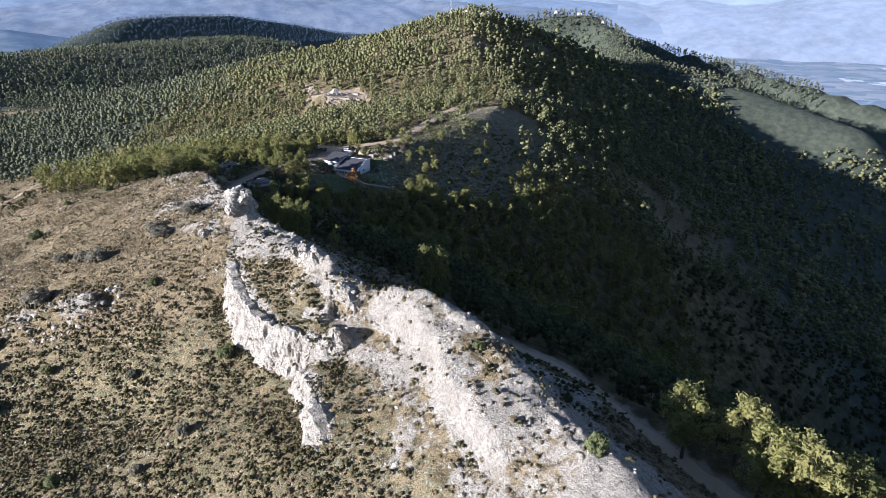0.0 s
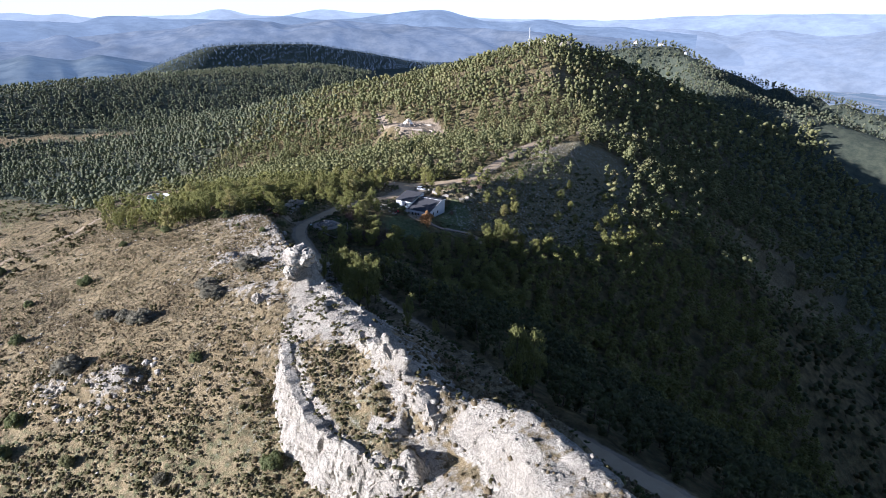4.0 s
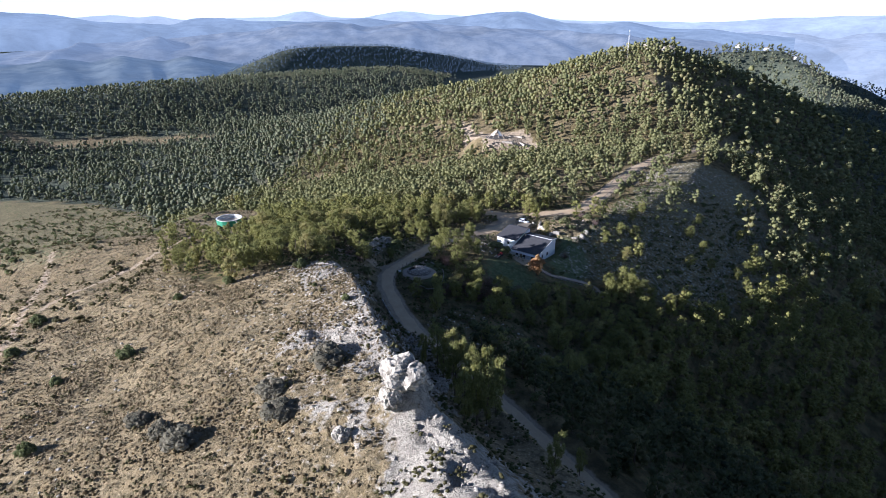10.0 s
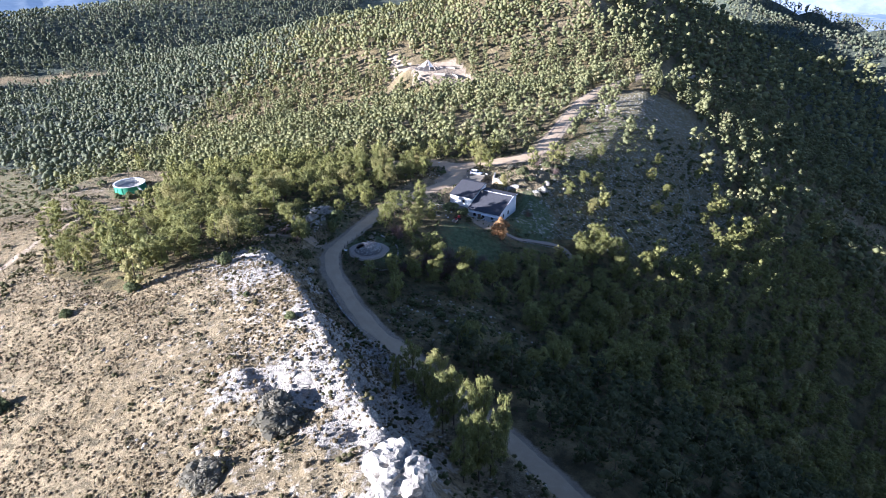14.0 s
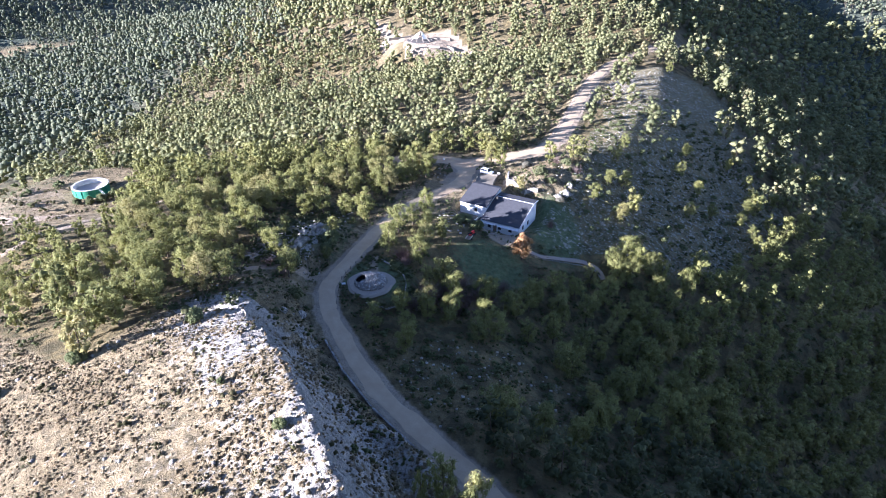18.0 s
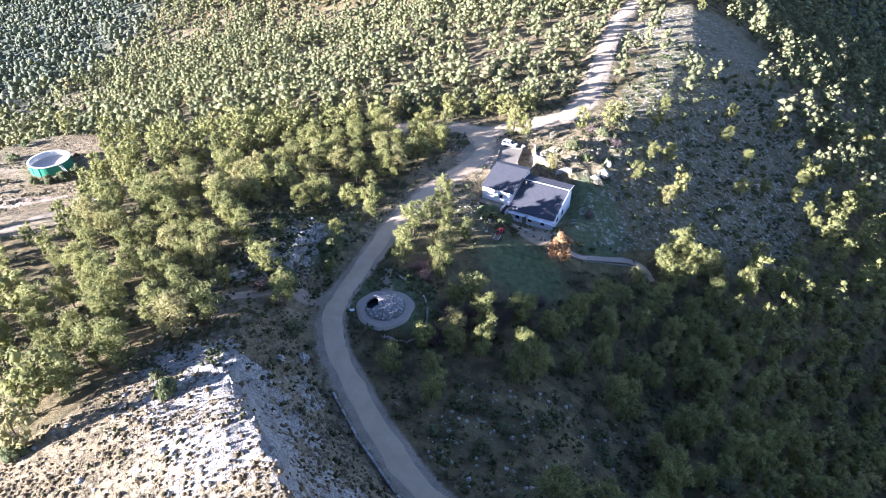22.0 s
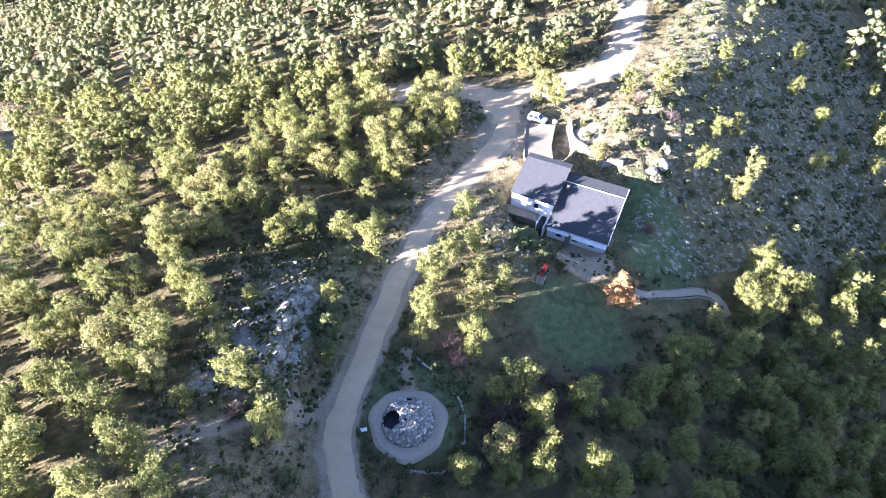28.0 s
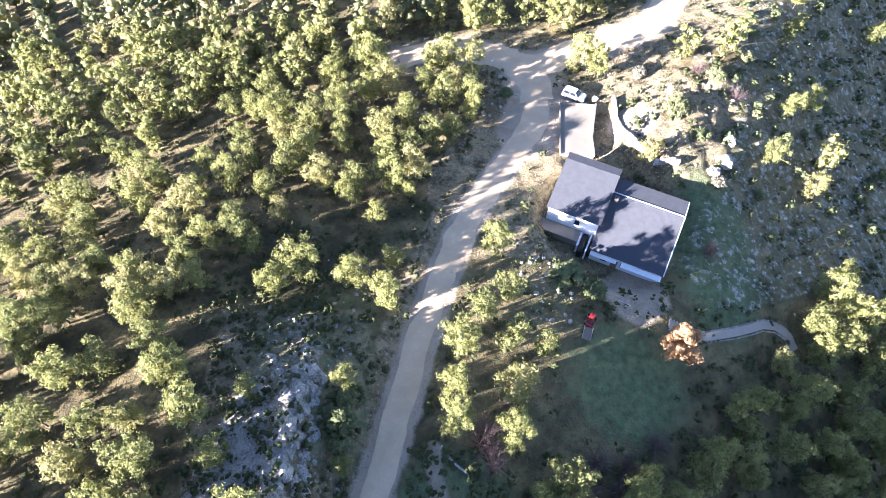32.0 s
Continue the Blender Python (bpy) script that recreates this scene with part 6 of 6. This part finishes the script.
def build_pit():
    cx, cy, g = -74.5, 244.8, -72.15
    pit = thing("snow_pit", pose(cx, cy, g), "round dry-stone snow pit with a partly fallen domed roof", "ruin")
    # shell of the dome, open at one side
    bm = bmesh.new()
    rows, cols = 9, 40
    grid = []
    for i in range(rows):
        r = 3.55 * math.cos(math.radians(10 * i)) + (0.15 if i == 0 else 0)
        z = 1.5 * math.sin(math.radians(10 * i))
        grid.append([bm.verts.new((r * math.cos(2 * math.pi * j / cols), r * math.sin(2 * math.pi * j / cols), z)) for j in range(cols)])
    for i in range(rows - 1):
        for j in range(cols):
            quad = (grid[i][j], grid[i][(j + 1) % cols], grid[i + 1][(j + 1) % cols], grid[i + 1][j])
            m = sum((v.co for v in quad), Vector()) / 4
            if math.hypot(m.x + 2.15, (m.y + 0.1) / 1.15) < 1.12 or math.hypot(m.x, m.y - 2.9) < 0.42:
                continue
            bm.faces.new(quad)
    bmesh.ops.solidify(bm, geom=bm.faces[:], thickness=0.3)
    shell = part("dome", bm, STONE, pit, "low rubble dome with a dark hole")
    # shade under the dome is put in as a near-black disc
    part("pit_shade", rod(bmesh.new(), (0, 0, -0.4), (0, 0, 0.05), 3.65, sides=40), DARK, pit, "near-black disc for the shade inside the pit")
    r = np.random.default_rng(61)
    shapes = [cobble(60 + k, 0.42) for k in range(6)]
    made = 0
    while made < 280:
        a, q = r.uniform(0, 2 * math.pi), math.sqrt(r.uniform(0.0, 1.0))
        x, y = 3.55 * q * math.cos(a), 3.55 * q * math.sin(a)
        if math.hypot(x + 2.15, (y + 0.1) / 1.15) < 1.25 or math.hypot(x, y - 2.9) < 0.5:
            continue
        ob = new("stone", shapes[made % 6])
        ob.parent = shell
        s = r.uniform(0.6, 1.35)
        ob.matrix_local = pose(x, y, 1.5 * math.sqrt(max(0, 1 - q * q)) + 0.02, r.uniform(0, 40), r.uniform(0, 40), r.uniform(0, 360)) @ Matrix.Diagonal((s, s, 0.7 * s, 1))
        made += 1
    spots = []
    while len(spots) < 900:
        a, q = r.uniform(0, 2 * math.pi), math.sqrt(r.uniform(0.0, 1.02))
        x, y = 3.55 * q * math.cos(a), 3.55 * q * math.sin(a)
        if math.hypot(x + 2.15, (y + 0.1) / 1.15) > 1.15 and math.hypot(x, y - 2.9) > 0.45:
            spots.append((x, y, 1.5 * math.sqrt(max(0, 1 - q * q)) + 0.01))
    v, f, m, tint = scatter([only(stone(70 + k, 1, 0.4)) for k in range(3)], np.array(spots), r.uniform(0.16, 0.34, 900), r.uniform(0, 6.28, 900), r.uniform(0.18, 0.42, 900))
    rubble = new("rubble", mesh_of("rubble", v, f, [STONE]))
    rubble.parent = pit
    tagged(rubble, "small pale stones packed over the dome", kind="stuff")
    # path round it
    bm = bmesh.new()
    ring = []
    for j in range(48):
        a = 2 * math.pi * j / 48
        wob = 0.25 * math.sin(3 * a) + 0.12 * math.sin(7 * a)
        ring.append([bm.verts.new((rr * math.cos(a), rr * math.sin(a), zz)) for rr, zz in ((3.5, 0.10), (3.7, 0.12), (4.85 + wob, 0.06), (5.3 + wob, -0.35))])
    for j in range(48):
        p, q = ring[j], ring[(j + 1) % 48]
        for i in range(3):
            bm.faces.new((p[i], p[i + 1], q[i + 1], q[i]))
    bmesh.ops.recalc_face_normals(bm, faces=bm.faces)
    part("ring_path", bm, PATH_EARTH, pit, "bare earth path round the dome")
    # low boundary wall of the plot
    wall = thing("boundary_wall", pose(0, 0, 0), "low dry-stone wall round the snow pit plot", "wall")
    pts = [(-74.6, 256.2), (-73.5, 254.7), (-71.2, 252.6), (-69.0, 250.1), (-67.7, 248.4), (-67.0, 246.4), (-67.1, 243.5), (-67.9, 240.9), (-70.4, 239.0), (-74.5, 238.6)]
    k = 0
    for (ax, ay), (bx, by) in zip(pts[:-1], pts[1:]):
        n = max(2, int(math.hypot(bx - ax, by - ay) / 0.27))
        for j in range(n):
            for lift in (0.03, 0.22):
                f = (j + 0.5 + (0.4 if lift > 0.1 else 0)) / n
                x, y = ax + (bx - ax) * f + r.normal() * 0.06, ay + (by - ay) * f + r.normal() * 0.06
                ob = new("stone", shapes[k % 6])
                ob.parent = wall
                ob.matrix_local = pose(x, y, ground_z(x, y) + lift, r.uniform(0, 30), r.uniform(0, 30), r.uniform(0, 360)) @ Matrix.Diagonal((0.8, 0.75, 0.7, 1))
                k += 1
    # posts with a rope along the track
    for k in range(9):
        f = k / 8
        x, y = -80.6 + 1.2 * math.sin(f * 3.1) * -0.6 + 4.6 * max(0, f - 0.55), 237.6 + 17.5 * f
        rail = thing("fence_post", pose(x, y, ground_z(x, y), 0, 0, 10 * k), "short wooden post beside the track", "post", "posts round the plot")
        part("post", rod(bmesh.new(), (0, 0, -0.2), (0, 0, 0.95), 0.07, 0.06, 8), WOOD, rail)
        part("cap", rod(bmesh.new(), (0, 0, 0.95), (0, 0, 1.0), 0.075, 0.03, 8), WOOD, rail)
    bench = thing("sign_board", pose(-80.3, 243.6, ground_z(-80.3, 243.6), 0, 0, 12), "slanted pale information board on two posts", "board")
    for x in (-0.35, 0.35):
        part("post", box(bmesh.new(), (0.08, 0.08, 0.8), (x, 0.1, 0)), WOOD, bench)
    part("board", slab(bmesh.new(), (-0.45, -0.2, 0.75), (0.45, -0.2, 0.75), (0.45, 0.2, 0.95), (-0.45, 0.2, 0.95), 0.05), TANK_WHITE, bench, "pale panel")


build_pit()


# ---------------------------------------------------------------- tank, sign, small things by the house
def build_tank():
    x, y = -185.2, 319.2
    z = ground_z(x, y)
    tank = thing("water_tank", pose(x, y, z), "round green open-topped water tank with a white rim", "tank")

    def drum(r0, r1, z0, z1, n=48):
        bm = bmesh.new()
        rings = [[bm.verts.new((r * math.cos(2 * math.pi * j / n), r * math.sin(2 * math.pi * j / n), h)) for j in range(n)] for r, h in ((r0, z0), (r0, z1), (r1, z1), (r1, z0 + 0.01))]
        for a, b in zip(rings, rings[1:] + rings[:1]):
            for j in range(n):
                bm.faces.new((a[j], a[(j + 1) % n], b[(j + 1) % n], b[j]))
        bmesh.ops.recalc_face_normals(bm, faces=bm.faces)
        return bm

    part("shell", drum(5.7, 5.6, -0.5, 2.7), GREEN_PAINT, tank, "green outer shell")
    part("lining", drum(5.594, 5.45, 0.2, 2.62), TANK_WHITE, tank, "white inner lining")
    part("rim", drum(5.8, 5.25, 2.704, 2.86), TANK_WHITE, tank, "broad white rim")
    part("bed", rod(bmesh.new(), (0, 0, 0.2), (0, 0, 1.1), 5.44, sides=48), TANK_BED, tank, "dry pale bottom")
    for k in range(16):
        a = 2 * math.pi * k / 16
        part("rib", box(bmesh.new(), (0.12, 0.16, 2.6), (5.77 * math.cos(a), 5.77 * math.sin(a), 0.1), math.degrees(a)), GREEN_PAINT, tank)
    for s in (-0.3, 0.3):
        part("pipe", rod(bmesh.new(), (4.6, -2.9 + s, 2.9), (9.0, -5.4 + s, 0.2), 0.07), TANK_WHITE, tank, "white pipe")
    ladder = part("ladder", rod(bmesh.new(), (-5.5, -2.4, 0), (-5.3, -2.3, 3.4), 0.04), STEEL, tank)
    part("ladder_rail", rod(bmesh.new(), (-5.2, -2.9, 0), (-5.0, -2.8, 3.4), 0.04), STEEL, ladder)
    for k in range(8):
        part("rung", rod(bmesh.new(), (-5.48, -2.4, 0.4 + 0.4 * k), (-5.18, -2.9, 0.4 + 0.4 * k), 0.02), STEEL, ladder)


def build_yard():
    z = ground_z(-64.2, 329.0)
    sign = thing("road_sign", pose(-64.2, 328.4, ground_z(-64.2, 328.4), 0, 0, 30), "small pale sign on a post at the bend", "sign")
    part("post", rod(bmesh.new(), (0, 0, -0.2), (0, 0, 1.9), 0.04), STEEL, sign)
    part("plate", box(bmesh.new(), (0.6, 0.03, 0.45), (0, -0.05, 1.45), bevel=0.01), TANK_WHITE, sign)
    # red machine under the shrubs
    x, y = -53.2, 274.2
    m = thing("farm_machine", pose(x, y, ground_z(x, y), 0, 0, 60), "small red farm machine standing among shrubs", "machine")
    part("chassis", box(bmesh.new(), (1.9, 0.8, 0.35), (0, 0, 0.45), bevel=0.06), RED_PAINT, m)
    part("bonnet", box(bmesh.new(), (0.9, 0.6, 0.5), (0.5, 0, 0.8), bevel=0.1), RED_PAINT, m)
    part("seat", box(bmesh.new(), (0.45, 0.5, 0.35), (-0.5, 0, 0.8), bevel=0.08), DARK, m)
    part("steering_column", rod(bmesh.new(), (0.1, 0, 0.9), (-0.15, 0, 1.35), 0.04), DARK, m)
    for px, r in ((-0.55, 0.5), (0.7, 0.32)):
        for py in (-0.55, 0.55):
            part("wheel", rod(bmesh.new(), (px, py - 0.12, r), (px, py + 0.12, r), r, sides=14), RUBBER, m)
    x, y = -53.9, 272.2
    cart = thing("trailer", pose(x, y, ground_z(x, y), 0, 0, 70), "small grey wooden trailer on two wheels", "trailer")
    part("bed", box(bmesh.new(), (1.9, 1.2, 0.1), (0, 0, 0.5)), WOOD, cart)
    for s in (-0.6, 0.6):
        part("side_board", box(bmesh.new(), (1.9, 0.05, 0.35), (0, s, 0.6)), PALE_WOOD, cart)
        part("wheel", rod(bmesh.new(), (0, s * 1.2 - 0.08, 0.32), (0, s * 1.2 + 0.08, 0.32), 0.32, sides=12), RUBBER, cart)
    part("drawbar", rod(bmesh.new(), (0.95, 0, 0.5), (2.0, 0, 0.35), 0.04), STEEL, cart)
    x, y = -47.6, 277.4
    gate = thing("metal_frame", pose(x, y, ground_z(x, y), 0, 0, -30), "leaning pale metal frame beside the yard", "frame")
    for a, b in (((-0.9, 0, 0), (-0.9, 0, 1.1)), ((0.9, 0, 0), (0.9, 0, 1.1)), ((-0.9, 0, 1.1), (0.9, 0, 1.1)), ((-0.9, 0, 0.5), (0.9, 0, 0.5))):
        part("bar", rod(bmesh.new(), a, b, 0.035), STEEL, gate)
    # footpath to the wood, edged with stones
    way = np.array([(-40.5, 275.5, 0), (-37.5, 274.6, 0), (-34.6, 274.2, 0), (-31.8, 274.8, 0), (-29.1, 275.5, 0), (-26.2, 276.5, 0), (-23.7, 277.5, 0), (-21.2, 277.6, 0), (-19.0, 276.6, 0), (-17.8, 274.6, 0)])
    path = tagged(new("footpath"), "stone-edged footpath leading into the wood", "path", kind="structure")
    shapes = [cobble(80 + k, 0.38) for k in range(4)]
    r = np.random.default_rng(71)
    bm = bmesh.new()
    prev = None
    for k in range(len(way)):
        d = way[min(k + 1, len(way) - 1)] - way[max(k - 1, 0)]
        d = d / np.hypot(*d[:2])
        pair = []
        for s in (-0.65, 0.65):
            x, y = way[k][0] - d[1] * s, way[k][1] + d[0] * s
            pair.append(bm.verts.new((x, y, max(ground_z(x, y), ground_z(*way[k][:2])) + 0.08)))
        if prev:
            bm.faces.new((prev[0], pair[0], pair[1], prev[1]))
        prev = pair
    bmesh.ops.recalc_face_normals(bm, faces=bm.faces)
    bmesh.ops.solidify(bm, geom=bm.faces[:], thickness=0.2)
    part("surface", bm, PATH_EARTH, path)
    k = 0
    for p, q in zip(way[:-1], way[1:]):
        d = (q - p) / np.hypot(*(q - p)[:2])
        for j in range(6):
            for s in (-0.8, 0.8):
                c = p + (q - p) * (j + 0.5) / 6
                x, y = c[0] - d[1] * s, c[1] + d[0] * s
                ob = new("stone", shapes[k % 4])
                ob.parent = path
                ob.matrix_local = pose(x, y, ground_z(x, y) + 0.12, r.uniform(0, 30), 0, r.uniform(0, 360))
                k += 1
    # low wall above the track below the cliff
    edge = thing("roadside_wall", pose(0, 0, 0), "long low stone and concrete wall along the track", "wall")
    k = 0
    for p, q in zip(ROAD[9:12], ROAD[10:13]):
        d = (q - p) / np.hypot(*(q - p)[:2])
        n = int(np.hypot(*(q - p)[:2]) / 1.5)
        for j in range(n):
            c = p + (q - p) * (j + 0.5) / n
            x, y = c[0] - d[1] * 3.3, c[1] + d[0] * 3.3
            part("block", box(bmesh.new(), (1.46, 0.35, 0.9 + 0.1 * r.random()), (x, y, ground_z(x, y) - 0.25), math.degrees(math.atan2(d[1], d[0])) + r.normal(), 0.03), STONE, edge)
            k += 1


build_tank()
build_yard()


# ---------------------------------------------------------------- on the hill
def build_hilltop():
    x, y = -96.5, 571.0
    z = ground_z(x, y)
    hut = thing("timber_pavilion", pose(x, y, z), "pale timber pavilion with a tent-like pointed frame", "pavilion")
    part("floor", rod(bmesh.new(), (0, 0, -0.5), (0, 0, 0.25), 9.5, sides=24), CONCRETE, hut, "round pale paved floor")
    for k in range(10):
        a = 2 * math.pi * k / 10
        beam = part("beam", rod(bmesh.new(), (8 * math.cos(a), 8 * math.sin(a), 0.2), (0.4 * math.cos(a), 0.4 * math.sin(a), 6.2), 0.2, 0.14, 5), PALE_WOOD, hut)
        if k % 2 == 0:
            b = a + 2 * math.pi / 10
            bm = bmesh.new()
            pts = [(5.8 * math.cos(a), 5.8 * math.sin(a), 2.05), (5.8 * math.cos(b), 5.8 * math.sin(b), 2.05), (1.4 * math.cos(b), 1.4 * math.sin(b), 5.6), (1.4 * math.cos(a), 1.4 * math.sin(a), 5.6)]
            slab(bm, *pts, 0.06)
            part("sail", bm, TANK_WHITE, beam, "pale roof sail")
    for dx, dy, l, a in ((14, 4, 12, -15), (20, -9, 14, -60), (-16, 8, 16, 30), (10, -14, 8, -5)):
        low = thing("terrace_wall", pose(x + dx, y + dy, ground_z(x + dx, y + dy), 0, 0, a), "low pale masonry wall on the terraced ground", "wall", "terrace walls")
        part("masonry", box(bmesh.new(), (l, 0.6, 1.6), (0, 0, -0.6), 0, 0.05), FALLEN, low)
        part("coping", box(bmesh.new(), (l + 0.1, 0.75, 0.12), (0, 0, 1.0), 0, 0.02), CONCRETE, low)
    # lattice mast with guys
    x, y = 9.6, 797
    z = ground_z(x, y)
    mast = thing("radio_mast", pose(x, y, z), "tall slender white lattice mast on the hill", "mast")
    tall = 27.0
    legs = [(0.55 * math.cos(a), 0.55 * math.sin(a)) for a in (0.5, 2.6, 4.7)]
    for px, py in legs:
        part("leg", rod(bmesh.new(), (px, py, -1), (px * 0.7, py * 0.7, tall), 0.09, 0.07, 5), TANK_WHITE, mast)
    for k in range(18):
        h0, h1 = tall * k / 18, tall * (k + 1) / 18
        for i in range(3):
            (ax, ay), (bx, by) = legs[i], legs[(i + 1) % 3]
            part("brace", rod(bmesh.new(), (ax * 0.85, ay * 0.85, h0), (bx * 0.85, by * 0.85, h1), 0.04, sides=4), TANK_WHITE, mast)
    for a in (0.5, 2.6, 4.7):
        for h in (0.6, 0.95):
            part("guy", rod(bmesh.new(), (0, 0, tall * h), (11 * math.cos(a), 11 * math.sin(a), -2), 0.03, sides=3), STEEL, mast)
    part("cabin", box(bmesh.new(), (3, 2.4, 2.6), (3.5, 0, -0.3), 0, 0.04), WHITE_WALL, mast, "small white cabin at the foot")
    # castle ruin on the summit
    r = np.random.default_rng(91)
    cx, cy = 44, 832
    keep = thing("castle_ruin", pose(cx, cy, ground_z(cx, cy)), "ruined castle walls of tan stone on the summit", "ruin")
    pts = [(-20, -6), (-8, -11), (6, -12), (19, -8), (26, 1)]
    for (ax, ay), (bx, by) in zip(pts[:-1], pts[1:]):
        l, a = math.hypot(bx - ax, by - ay), math.degrees(math.atan2(by - ay, bx - ax))
        n = 6
        for j in range(n):
            f = (j + 0.5) / n
            px, py = ax + (bx - ax) * f, ay + (by - ay) * f
            base = ground_z(cx + px, cy + py) - ground_z(cx, cy)
            part("wall_piece", box(bmesh.new(), (l / n + 0.02, 1.6, 4.2 + 2.2 * r.random()), (px, py, base - 1.2), a, 0.15), FALLEN, keep)
    for px, py, w, h in ((-10, 2, 5, 8), (14, 3, 6, 7.5), (4, 6, 4, 6)):
        base = ground_z(cx + px, cy + py) - ground_z(cx, cy)
        part("tower", box(bmesh.new(), (w, w * 0.8, h), (px, py, base - 1), 12, 0.2), FALLEN, keep)
    # white farmsteads far below
    for k, (px, py) in enumerate(((-420, 1650), (-150, 1850), (-300, 2100), (120, 1700), (-60, 2250), (224, 1320), (268, 1306), (310, 1275))):
        f = thing("farmhouse", pose(px, py, ground_z(px, py), 0, 0, 31 * k) @ Matrix.Scale(0.62, 4), "small white farmhouse far off on wooded ground", "house", "far farmhouses")
        part("wall", box(bmesh.new(), (13, 8, 7), (0, 0, -1)), WHITE_WALL, f)
        part("roof", slab(bmesh.new(), (-7, -4.5, 6.0), (7, -4.5, 6.0), (7, 0, 8.2), (-7, 0, 8.2), 0.4), FALLEN, f)
        part("roof", slab(bmesh.new(), (-7, 4.5, 6.0), (-7, 0.01, 8.2), (7, 0.01, 8.2), (7, 4.5, 6.0), 0.4), FALLEN, f)


build_hilltop()
